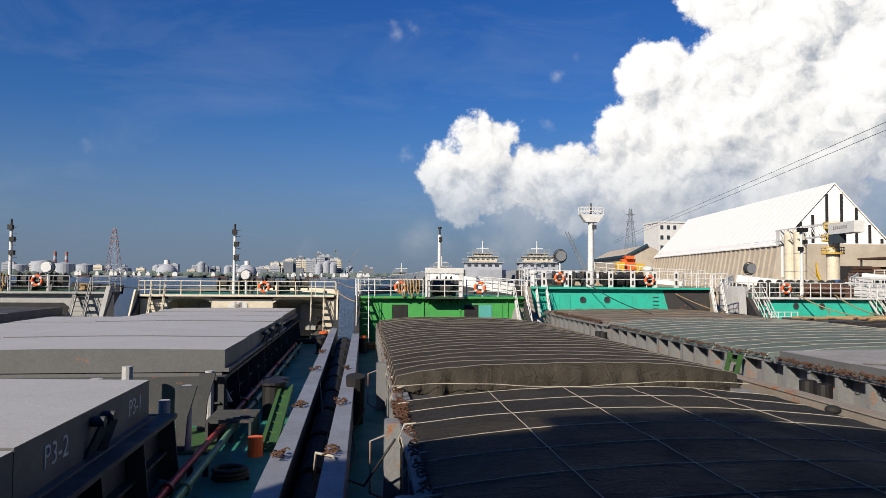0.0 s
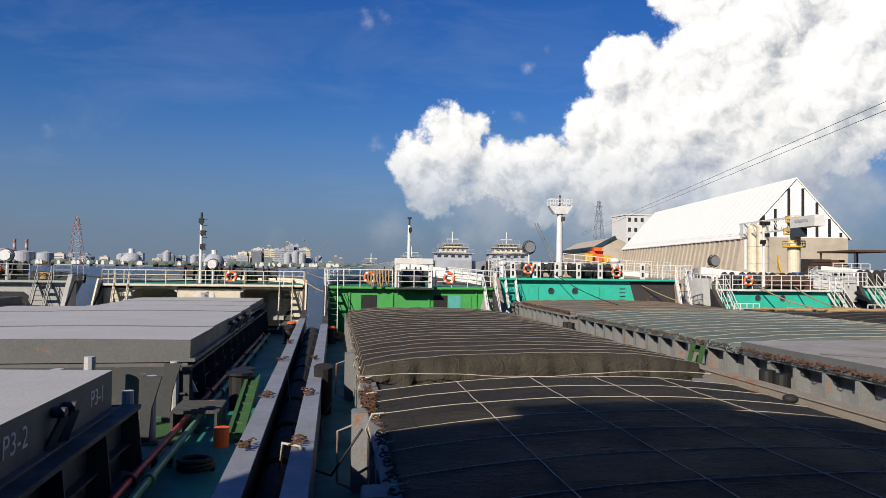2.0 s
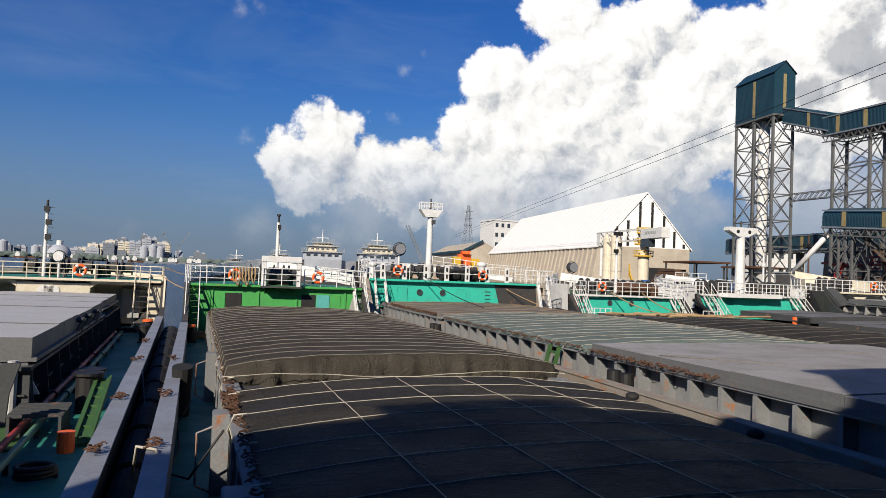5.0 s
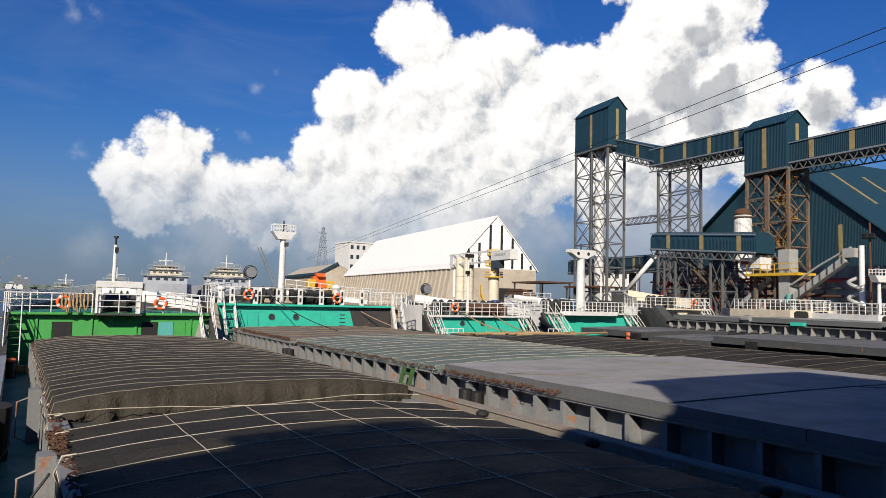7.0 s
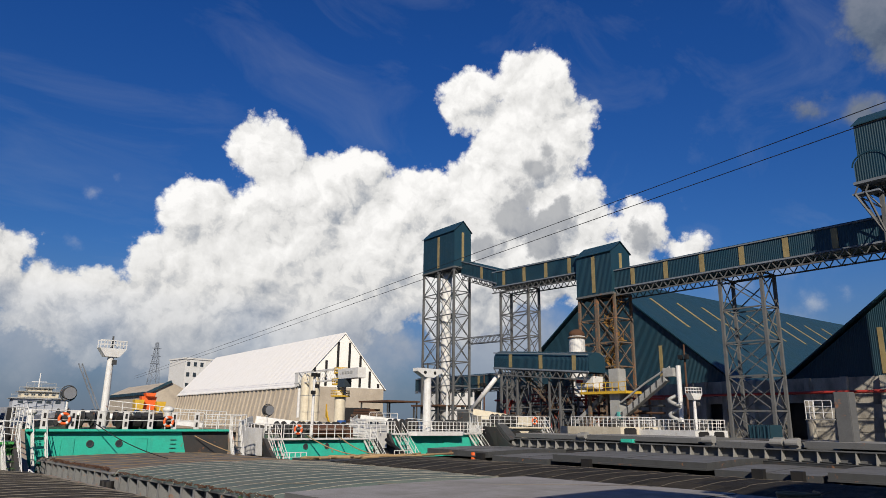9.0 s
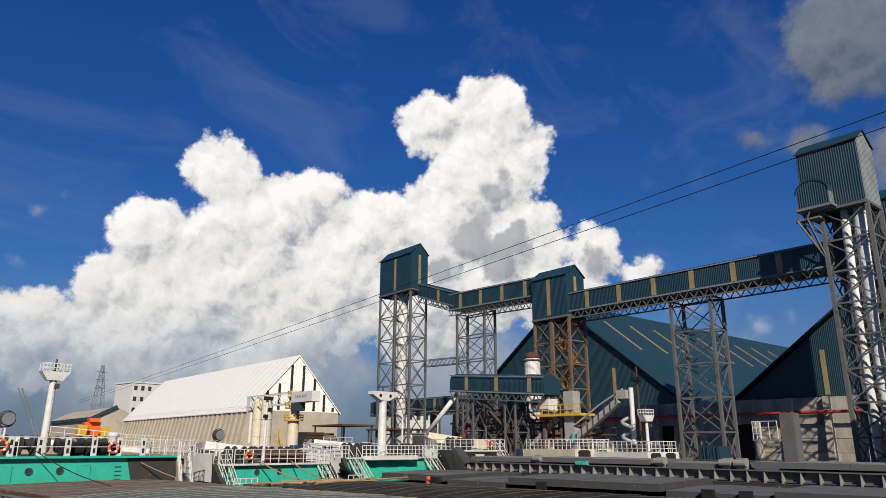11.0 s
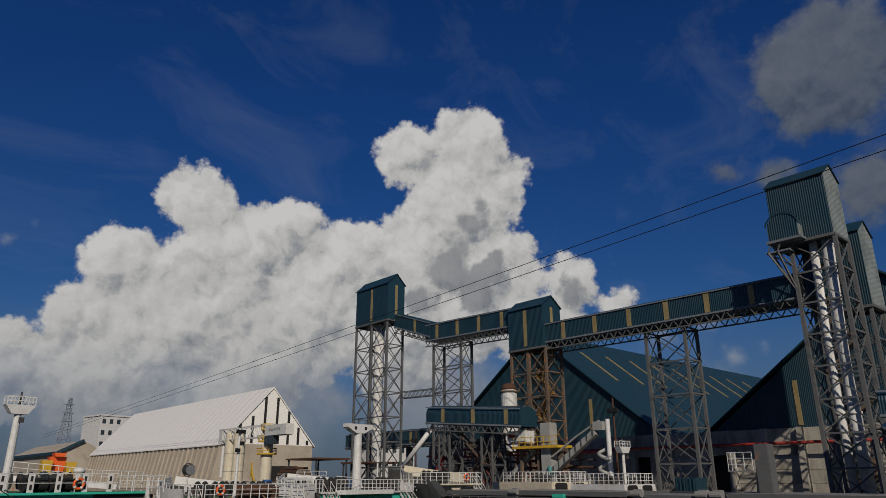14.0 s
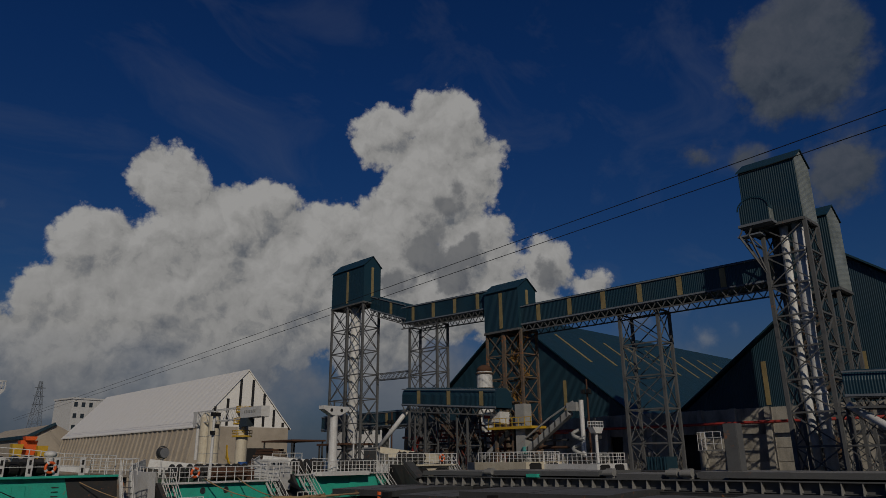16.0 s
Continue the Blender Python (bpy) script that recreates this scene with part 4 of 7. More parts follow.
    add_cyl(bm, (x - 0.6, 45.7, 5.6), (x - 0.6, 45.7, 6.3), 0.4)
    part("motor", bm, "door_teal", t, "teal motor housing")


unloader()


def yard_frames():
    """Low rusty frames and pipes on the apron under the galleries."""
    t = thing("pipe_rack", "rusty red steel frame with pipes on the quay", "pipe rack", TM)
    for k, (y, z) in enumerate(((44, 7.6), (49, 8.2), (54, 7.2), (58, 8.4), (62, 7.4))):
        bm = bmesh.new()
        add_beam(bm, (58.5, y, Q0), (58.5, y, z), 0.2)
        add_beam(bm, (58.5, y, z), (58.5, y + 3.5, z), 0.2)
        add_beam(bm, (58.5, y + 3.5, Q0), (58.5, y + 3.5, z), 0.2)
        add_beam(bm, (58.5, y, z - 1.2), (58.5, y + 3.5, z - 1.2), 0.14)
        part("frame", bm, "red" if k % 2 else "rusty_lattice", t)
    for k in range(3):
        bm = bmesh.new()
        add_cyl(bm, (58.2, 42, 6.2 + k * 0.7), (58.2, 66, 6.2 + k * 0.7), 0.12, n=8)
        part("pipe", bm, ("rust", "steel_grey", "red")[k], t)
    for k, (y, h, s) in enumerate(((70, 2.6, 2.4), (74, 3.4, 2.0), (66, 2.2, 1.6))):
        bm = bmesh.new()
        add_box(bm, (59, y, Q0 + h / 2), (s, s * 1.3, h))
        add_box(bm, (59, y, Q0 + h + 0.08), (s + 0.3, s * 1.3 + 0.3, 0.16))
        solid("quay_hut", bm, ("cream", "pale_grey", "blue_x")[k], "small sheet-metal hut on the quay", "hut", TM, "quay huts")
    for y, h in ((39.0, 9.4), (69.0, 7.8)):
        p = thing("lamp_post", "slim rusty lamp post with two floodlights", "lamp post", TM, "lamp posts")
        bm = bmesh.new()
        add_cyl(bm, (57.6, y, Q0), (57.6, y, Q0 + h), 0.12, 0.08, n=8)
        part("pole", bm, "rust", p)
        bm = bmesh.new()
        for s in (-0.35, 0.35):
            add_box(bm, (57.4, y + s, Q0 + h - 1.2), (0.3, 0.35, 0.4))
        add_beam(bm, (57.6, y - 0.5, Q0 + h - 1.4), (57.6, y + 0.5, Q0 + h - 1.4), 0.08)
        part("floodlight", bm, "black", p)
    sk = thing("skip", "blue ribbed steel skip on the quay", "skip", TM)
    bm = bmesh.new()
    add_box(bm, (60, 33, Q0 + 1.0), (2.0, 2.0, 2.0))
    part("bin", bm, "blue_x", sk)
    for k in range(6):
        bm = bmesh.new()
        add_box(bm, (58.96, 32.2 + k * 0.32, Q0 + 1.0), (0.08, 0.1, 1.8))
        part("rib", bm, "blue_x", sk)
    # open roofs by the inlet, orange hopper machine
    for x, y, w, d, h in ((60, 96, 6, 9, 4.9), (63, 86, 6, 7, 4.2)):
        s = thing("open_shed", "open shed with a rusty sheet roof", "shed", TM, "open sheds")
        bm = bmesh.new()
        add_box(bm, (x, y, Q0 + h), (w, d, 0.25))
        part("roof", bm, "rust", s)
        for a in (-1, 1):
            for b in (-1, 1):
                bm = bmesh.new()
                add_beam(bm, (x + a * w * 0.45, y + b * d * 0.45, Q0), (x + a * w * 0.45, y + b * d * 0.45, Q0 + h), 0.2)
                part("post", bm, "steel_grey", s)


yard_frames()


def tower_stairs(x, y0, y1, z0, z1, flights, mat):
    """Zigzag service stairs inside a tower: stringers, treads and landings."""
    t = thing("tower_stairs", "zigzag yellow-brown service stairs inside a tower", "stairs", TM, "tower stairs")
    h = (z1 - z0) / flights
    for k in range(flights):
        a = Vector((x, y0 if k % 2 else y1, z0 + k * h))
        b = Vector((x, y1 if k % 2 else y0, z0 + (k + 1) * h))
        for e in (-0.35, 0.35):
            d = Vector((e, 0, 0))
            bm = bmesh.new()
            add_beam(bm, a + d, b + d, 0.08, 0.22)
            part("stringer", bm, mat, t)
            bm = bmesh.new()
            add_beam(bm, a + d + Vector((0, 0, 1)), b + d + Vector((0, 0, 1)), 0.05)
            for q in (0, 0.5, 1):
                add_beam(bm, a.lerp(b, q) + d, a.lerp(b, q) + d + Vector((0, 0, 1)), 0.05)
            part("handrail", bm, mat, t)
        bm = bmesh.new()
        add_box(bm, b, (0.95, 0.7, 0.08))
        part("landing", bm, mat, t)
        for q in range(1, 8):
            bm = bmesh.new()
            add_box(bm, a.lerp(b, q / 8), (0.66, 0.22, 0.03))
            part("tread", bm, mat, t)


tower_stairs(63.6, 51.3, 53.4, Q0, 19.0, 7, "rust_yellow")
tower_stairs(63.4, 18.4, 21.0, Q0, 24.0, 8, "rusty_lattice")
tower_stairs(56.0, 54.8, 59.2, Q0, 10.2, 2, "rusty_lattice")


def quay_clutter():
    """What stands along the quay edge below the galleries."""
    t = thing("timber_stack", "dark brown stack of timber under the white store", "timber", TM)
    for k in range(9):
        bm = bmesh.new()
        add_box(bm, (58.0 + 0.12 * (k % 2), 99.5, Q0 + 0.2 + k * 0.42), (3.2 - 0.15 * k, 11.0 - 0.75 * k, 0.34))
        part("layer", bm, "rust" if k % 3 else "rusty_lattice", t, bevel=0.02)
    bm = bmesh.new()
    add_cyl(bm, (56.2, 104.6, Q0), (56.2, 104.6, Q0 + 1.9), 0.75, n=16)
    for z in (0.6, 1.3):
        add_ring(bm, (56.2, 104.6, Q0 + z), 0.76, 0.05, "Z", 18, 6)
    solid("blue_drum", bm, "drum_blue", "bright blue steel drum beside the loader column", "drum", TM)
    for y0, z0, y1, z1, mat in ((57.4, 9.3, 53.6, 7.4, "rusty_lattice"), (64.6, 5.6, 63.4, 7.8, "red"), (52.6, 5.2, 48.8, 8.0, "pale_grey"), (60.8, 4.6, 57.2, 6.6, "rusty_lattice")):
        t = thing("loading_spout", "worn sloping steel spout above the quay", "spout", TM, "loading spouts")
        bm = bmesh.new()
        add_beam(bm, (57.2, y0, z0), (57.2, y1, z1), 0.5, 0.45)
        part("trough", bm, mat, t, bevel=0.03)
        for q in (0.15, 0.5, 0.85):
            c = Vector((57.2, y0, z0)).lerp(Vector((57.2, y1, z1)), q)
            bm = bmesh.new()
            add_box(bm, c, (0.62, 0.1, 0.62))
            part("collar", bm, "steel_grey", t)
        bm = bmesh.new()
        c = Vector((57.2, y0, z0)).lerp(Vector((57.2, y1, z1)), 0.3)
        add_beam(bm, (57.2, c.y, Q0), c, 0.16)
        part("prop", bm, "rusty_lattice", t)
    # crossed props and rails of the red frame
    t = thing("red_walkway", "rusty red railed walkway over the quay", "walkway", TM)
    bm = bmesh.new()
    add_box(bm, (57.8, 53.0, 7.9), (1.2, 13.0, 0.14))
    part("floor", bm, "rust_red", t)
    railing(t, [(57.2, 46.6, 7.95), (57.2, 59.4, 7.95)], h=1.1, step=1.1, mat="rust_red", r=0.045)
    for k in range(5):
        y = 47.2 + k * 2.9
        bm = bmesh.new()
        add_beam(bm, (57.8, y, Q0), (57.8, y, 7.85), 0.2)
        add_beam(bm, (57.8, y, 5.2), (57.8, y + 2.6, 7.8), 0.12)
        part("prop", bm, "rust_red" if k % 2 else "lattice", t)
    random.seed(77)
    for k in range(14):
        y = 40.0 + k * 2.35
        h = random.uniform(0.9, 2.4)
        bm = bmesh.new()
        if k % 3 == 0:
            add_cyl(bm, (0, 0, 0), (0, 0, h), 0.5, n=14)
            add_cyl(bm, (0, 0, h), (0, 0, h + 0.25), 0.5, 0.15, n=14)
            add_tube(bm, [(0.4, 0, h * 0.7), (0.9, 0.3, h * 0.7), (0.9, 0.3, 0)], 0.08, 6)
        else:
            add_box(bm, (0, 0, h / 2), (1.0, 1.4, h))
            add_box(bm, (-0.52, 0.1, h * 0.55), (0.06, 0.7, h * 0.5))
            add_box(bm, (0, 0, h + 0.06), (1.2, 1.6, 0.12))
        solid("quay_machine", bm, ("pale_grey", "cream", "rusty_grey", "rust_yellow", "white")[k % 5], "small worn machine housing on the quay apron", "machine", TM @ Matrix.Translation((60.5 + random.uniform(-1, 2), y, Q0)), "quay machines")


quay_clutter()


def inlet_shore():
    """Behind the teal bow: long shed with a blue edge, orange machine, crane jib."""
    t = thing("long_shed", "long low shed with a pale roof and blue edge", "shed", TM)
    bm = bmesh.new()
    add_prism(bm, [(56, 235, 3.2), (70, 235, 3.2), (70, 235, 13), (63, 235, 16.5), (56, 235, 13)], (0, 60, 0))
    part("body", bm, "concrete", t)
    bm = bmesh.new()
    add_beam(bm, (55.6, 234, 12.6), (55.6, 296, 12.6), 0.9)
    add_beam(bm, (55.6, 234.5, 12.6), (63, 234.5, 16.6), 0.8)
    part("edge", bm, "blue_x", t)
    m = thing("hopper_machine", "orange and yellow hopper machine on the shore", "hopper", TM)
    for k, (x, y, z, w, h, mat) in enumerate(((52.0, 215, 9.2, 4.2, 3.8, "orange"), (49.0, 213, 8.4, 2.6, 3.4, "yellow"), (55, 213, 8.0, 2.6, 3.4, "yellow"), (52.0, 213.5, 11.6, 3.0, 1.0, "orange"))):
        bm = bmesh.new()
        add_prism(bm, [(x - w / 2, y, z + h / 2), (x + w / 2, y, z + h / 2), (x + w * 0.38, y, z - h / 2), (x - w * 0.38, y, z - h / 2)], (0, 3, 0))
        part("hopper", bm, mat, m)
    for x in (49, 54):
        bm = bmesh.new()
        add_beam(bm, (x, 214, 3.2), (x, 214, 8), 0.4)
        part("leg", bm, "rust", m)
    c = thing("jib_crane", "dark lattice jib of a shore crane", "crane", TM)
    bm = bmesh.new()
    for s in (-0.5, 0.5):
        add_beam(bm, (44 + s, 236, 4), (36 + s, 236, 21), 0.22)
        add_beam(bm, (44 + s, 237, 4), (36 + s, 237, 21), 0.22)
    for k in range(10):
        a, b = Vector((43.5, 236, 4)).lerp(Vector((35.5, 236, 21)), k / 10), Vector((44.5, 237, 4)).lerp(Vector((36.5, 237, 21)), (k + 1) / 10)
        add_beam(bm, a, b, 0.14)
    part("jib", bm, "far_dark", c)
    bm = bmesh.new()
    add_box(bm, (44, 237, 4.8), (4, 4, 3.2))
    part("cab", bm, "far_dark", c)


inlet_shore()


def pylon(x, y, z0, h, w, mats):
    t = thing("power_pylon", "tall tapering lattice power pylon", "pylon", Matrix.Translation((x, y, z0)), "pylons")

    def half(z):
        return w / 2 * (1 - 0.86 * z / h)
    for i in range(4):
        sx, sy = ((-1, -1), (1, -1), (1, 1), (-1, 1))[i]
        bm = bmesh.new()
        add_beam(bm, (sx * half(0), sy * half(0), 0), (sx * half(h), sy * half(h), h), w * 0.022)
        part("leg", bm, mats[0], t)
    bm = bmesh.new()
    n = 8
    for k in range(n):
        za, zb = h * k / n, h * (k + 1) / n
        for sx, sy, tx, ty in ((-1, -1, 1, -1), (1, -1, 1, 1), (1, 1, -1, 1), (-1, 1, -1, -1)):
            add_beam(bm, (sx * half(za), sy * half(za), za), (tx * half(zb), ty * half(zb), zb), w * 0.012)
            add_beam(bm, (tx * half(za), ty * half(za), za), (sx * half(zb), sy * half(zb), zb), w * 0.012)
            add_beam(bm, (sx * half(zb), sy * half(zb), zb), (tx * half(zb), ty * half(zb), zb), w * 0.012)
    part("bracing", bm, mats[1], t)
    for z in (0.72, 0.82, 0.92):
        bm = bmesh.new()
        add_beam(bm, (-w * 0.32, 0, h * z), (w * 0.32, 0, h * z), w * 0.04)
        part("cross_arm", bm, mats[0], t)


pylon(-497, 1516, 1.2, 101, 29, ("far_red", "far_wall"))
pylon(193, 461, 3.2, 51, 10, ("far_dark", "far_dark"))


def cables():
    for dz in (0.0, -0.95):
        a, b = Vector((40.4, -50, 28.9 + dz * 1.2)), Vector((98, 250, 19.2 + dz * 0.8))
        bm = bmesh.new()
        add_tube(bm, [a.lerp(b, k / 40) + Vector((0, 0, -1.6 * (k / 40) * (1 - k / 40))) for k in range(41)], 0.035, 5)
        solid("power_cable", bm, "black", "thin black overhead power cable", "cable", group="power cables", kind="structure")


cables()


def far_shore():
    random.seed(5)
    plane("far_bank", [(-3500, 1500), (60, 1500), (700, 1350), (4000, 1300), (4000, 4500), (-3500, 4500)], 1.2, "ground", "flat far river bank", "ground")
    bm = bmesh.new()
    for i in range(900):
        x = random.uniform(-1500, 700)
        r = random.uniform(4, 9)
        add = Matrix.Translation((x, random.uniform(1503, 1530), random.uniform(3, 8))) @ Matrix.Diagonal((r * 1.5, r * 0.6, r * 0.8, 1))
        bmesh.ops.create_icosphere(bm, subdivisions=1, radius=1.0, matrix=add)
    for v in bm.verts:
        v.co += Vector((noise.noise(v.co * 0.3), 0, noise.noise(v.co * 0.31 + Vector((7, 0, 0))))) * 2.5
    solid("far_trees", bm, "far_trees", "dark band of trees on the far bank", "trees", kind="stuff")
    # blocks of the far town
    for i in range(120):
        x = random.choice((random.uniform(-480, -180), random.uniform(-330, 40), random.uniform(-190, -30), random.uniform(-190, -60), random.uniform(-900, -500)))
        w, d = random.uniform(10, 26), random.uniform(10, 20)
        h = random.uniform(9, 30) + (32 * math.exp(-((x + 95) / 70) ** 2) if random.random() < 0.6 else 0)
        y = random.uniform(1560, 1750)
        t = thing("far_building", "pale hazy block in the far town", "building", Matrix.Translation((x, y, 1)), "far town")
        bm = bmesh.new()
        add_box(bm, (0, 0, h / 2), (w, d, h))
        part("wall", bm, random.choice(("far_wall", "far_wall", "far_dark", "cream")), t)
        bm = bmesh.new()
        for k in range(int(h // 5)):
            add_box(bm, (0, -d / 2 - 0.1, 3 + k * 5), (w * 0.8, 0.3, 1.8))
        tagged(part("window_band", bm, "far_dark", t), kind="stuff")
        bm = bmesh.new()
        add_box(bm, (w * 0.1, 0, h + 1.5), (w * 0.4, d * 0.4, 3))
        part("roof_hut", bm, "far_wall", t)
    for x, h in ((-418, 22), (-250, 24), (-236, 24), (-75, 30), (-58, 34), (-44, 30), (-325, 30), (-270, 22)):
        t = thing("far_silo", "pale round silo on the far bank", "silo", Matrix.Translation((x, 1540, 1)), "far silos")
        bm = bmesh.new()
        add_cyl(bm, (0, 0, 0), (0, 0, h), 8, n=16)
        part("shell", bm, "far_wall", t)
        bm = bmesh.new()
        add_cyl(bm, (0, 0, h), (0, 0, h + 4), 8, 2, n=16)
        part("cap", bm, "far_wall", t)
    for x, r in ((-395, 22), (-228, 22)):
        t = thing("storage_dome", "pale storage dome with a head tower on top", "dome", Matrix.Translation((x, 1535, 6)), "far domes")
        bm = bmesh.new()
        add_ball(bm, (0, 0, 2), r, 24, 0.95)
        part("dome", bm, "far_wall", t, smooth=True)
        bm = bmesh.new()
        add_cyl(bm, (0, 0, r), (0, 0, r + 9), 6, n=12)
        part("head", bm, "white", t)
    for x, r, h in ((-600, 20, 26), (-560, 16, 24), (-640, 24, 30), (-690, 18, 22), (-480, 14, 18)):
        t = thing("oil_tank", "pale cylindrical storage tank on the far bank", "tank", Matrix.Translation((x, 1530, 1)), "far tanks")
        bm = bmesh.new()
        add_cyl(bm, (0, 0, 0), (0, 0, h), r, n=24)
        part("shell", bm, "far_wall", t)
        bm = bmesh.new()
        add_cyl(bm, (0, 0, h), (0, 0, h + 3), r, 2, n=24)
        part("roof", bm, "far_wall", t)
    for x in (-631, -655):
        t = thing("chimney", "striped red and white power station chimney", "chimney", Matrix.Translation((x, 1620, 1)), "far chimneys")
        for k in range(6):
            bm = bmesh.new()
            add_cyl(bm, (0, 0, k * 9), (0, 0, k * 9 + 9), 4.2 - k * 0.2, 4.0 - k * 0.2, n=12)
            part("band", bm, "far_red" if k % 2 else "far_wall", t)
    for x, lean in ((-60, 25), (-25, -18), (-10, 22)):
        t = thing("tower_crane", "distant dark harbour crane jib", "crane", Matrix.Translation((x, 1560, 1)), "far cranes")
        bm = bmesh.new()
        add_beam(bm, (0, 0, 0), (0, 0, 40), 3)
        part("mast", bm, "far_dark", t)
        bm = bmesh.new()
        add_beam(bm, (0, 0, 36), (lean, 0, 66), 2)
        part("jib", bm, "far_dark", t)
    for i in range(44):
        x = random.choice((random.uniform(-700, 130), random.uniform(-330, 40)))
        L = random.uniform(14, 40)
        t = thing("far_vessel", "small far vessel moored along the bank", "boat", Matrix.Translation((x, random.uniform(1440, 1495), 0)), "far vessels")
        bm = bmesh.new()
        add_prism(bm, [(-L / 2, 0, 0), (L / 2, 0, 0), (L / 2 + 2, 0, 4), (-L / 2, 0, 3)], (0, 6, 0))
        part("hull", bm, random.choice(("far_dark", "rust", "far_dark")), t)
        bm = bmesh.new()
        add_box(bm, (-L * 0.3, 3, 6), (L * 0.22, 5, 6))
        add_box(bm, (-L * 0.3, 3, 10), (L * 0.12, 4, 3))
        part("cabin", bm, "white", t)


far_shore()

# ---- ships ----


def curve_width(hb, y, L, full=1.0):
    """Half width of a bow at y (0 at the bulkhead, L at the stem)."""
    if y <= 0:
        return hb
    return max(0.12, hb * (1 - (y / L) ** full))


class Ship:
    """A coaster seen from aft: local x across, y forward with 0 at the front bulkhead of its forecastle, z from the water."""

    def __init__(self, name, label, cx, fy, turn, hb, dz, gz, fz, hull, gun, deck, foc, band, bow=11.0, aft=-62.0, bul=0.9, bulmat="white", sheer=0.9, plate=0.25):
        self.m = Matrix.Translation((cx, fy, 0)) @ Matrix.Rotation(radians(-turn), 4, "Z")
        self.hb, self.dz, self.gz, self.fz, self.L = hb, dz, gz, fz, bow
        t = self.t = thing(name, label, "ship", self.m, "moored ships")
        ys = [aft, -30, -12, -5, -2.6, -1.7, -0.8, 0.0, 1.5] + [bow * k / 8 for k in range(2, 9)]
        rise = lambda y: gz if y <= -2.6 else gz + (fz - gz) * min(1, (y + 2.6) / 2.6) ** 1.6 if y < 0 else fz + sheer * (y / bow) ** 2
        for s in (-1, 1):
            bm = bmesh.new()
            rows = []
            for y in ys:
                w, wl = curve_width(hb, y, bow, 2.4), curve_width(hb * 0.97, y + 2.5, bow, 1.8)
                zt = rise(y)
                pts = [(wl * 0.9, -0.8), (wl, 0.3), (w * 0.5 + wl * 0.5, (zt + 0.3) / 2), (w, zt), (max(w - 0.3, 0.02), zt), (max(w - 0.3, 0.02), dz if y < 0 else fz)]
                rows.append([bm.verts.new((s * x, y, z)) for x, z in pts])
            for a, b in zip(rows, rows[1:]):
                for k in range(len(a) - 1):
                    bm.faces.new((a[k], a[k + 1], b[k + 1], b[k]))
            part("hull_side", bm, hull, t)
            # gunwale plate on top of the side
            bm = bmesh.new()
            add_prism(bm, [(s * (hb + 0.03), aft, gz + 0.002), (s * (hb - 0.33), aft, gz + 0.002), (s * (hb - 0.33), aft, gz + 0.05), (s * (hb + 0.03), aft, gz + 0.05)], (0, -5 - aft, 0))
            part("gunwale", bm, gun, t, bevel=0.012)
            bm = bmesh.new()
            add_box(bm, (s * (hb - 0.31), (aft - 5) / 2, (dz + gz) / 2), (0.03, -5 - aft, gz - dz - 0.06))
            part("bulwark", bm, gun, t)
            # bow bulwark plates
            bm = bmesh.new()
            rows = []
            for y in [bow * k / 10 for k in range(3 if plate < 0.5 else 0, 11)]:
                w = curve_width(hb, y, bow, 2.4)
                zt = rise(y)
                rows.append([bm.verts.new((s * x, y, z)) for x, z in ((w + 0.04, zt - plate), (w + 0.02 + 0.12, zt + bul), (w - 0.06 + 0.12, zt + bul), (w - 0.1, zt - 0.25))])
            for a, b in zip(rows, rows[1:]):
                for k in range(3):
                    bm.faces.new((a[k], a[k + 1], b[k + 1], b[k]))
            part("bow_bulwark", bm, bulmat, t)
        bm = bmesh.new()
        add_box(bm, (0, (aft + 0.4) / 2, dz - 0.05), (2 * hb - 0.6, 0.4 - aft, 0.1))
        part("deck", bm, deck, t)
        bm = bmesh.new()
        out = [(-hb + 0.3, 0.0), (hb - 0.3, 0.0)] + [(max(0.05, curve_width(hb, bow * k / 8, bow, 2.4) - 0.3), bow * k / 8) for k in range(1, 9)]
        out += [(-x, y) for x, y in out[:1:-1]]
        add_prism(bm, [(x, y, fz - 0.1) for x, y in out], (0, 0, 0.1))
        part("forecastle_deck", bm, deck, t)
        # front bulkhead and its top band
        bm = bmesh.new()
        add_box(bm, (0, 0.06, (dz + fz) / 2 - 0.06), (2 * hb - 0.62, 0.12, fz - dz - 0.12))
        self.front = part("forecastle_front", bm, foc, t)
        bm = bmesh.new()
        add_box(bm, (0, -0.12, fz - 0.06), (2 * hb - 0.62, 0.5, 0.14))
        part("deck_edge", bm, band, t, bevel=0.02)

    def door(self, x, w=0.75, h=1.5, mat="dark", label="near-black sheet painted as the shade inside a doorway", z=None):
        # a flat sheet; the default near-black paints the shade of an open door
        bm = bmesh.new()
        z = self.dz + 0.25 if z is None else z
        add_box(bm, (x, -0.012, z + h / 2), (w, 0.04, h))
        d = part("door", bm, mat, self.t, label, bevel=0.015)
        return d

    def porthole(self, x, z):
        bm = bmesh.new()
        add_cyl(bm, (x, -0.03, z), (x, 0.02, z), 0.17, n=16)
        p = part("porthole", bm, "glass", self.t)
        bm = bmesh.new()
        add_ring(bm, (x, -0.03, z), 0.19, 0.035, "Y", 18, 6)
        part("rim", bm, "steel_grey", p)

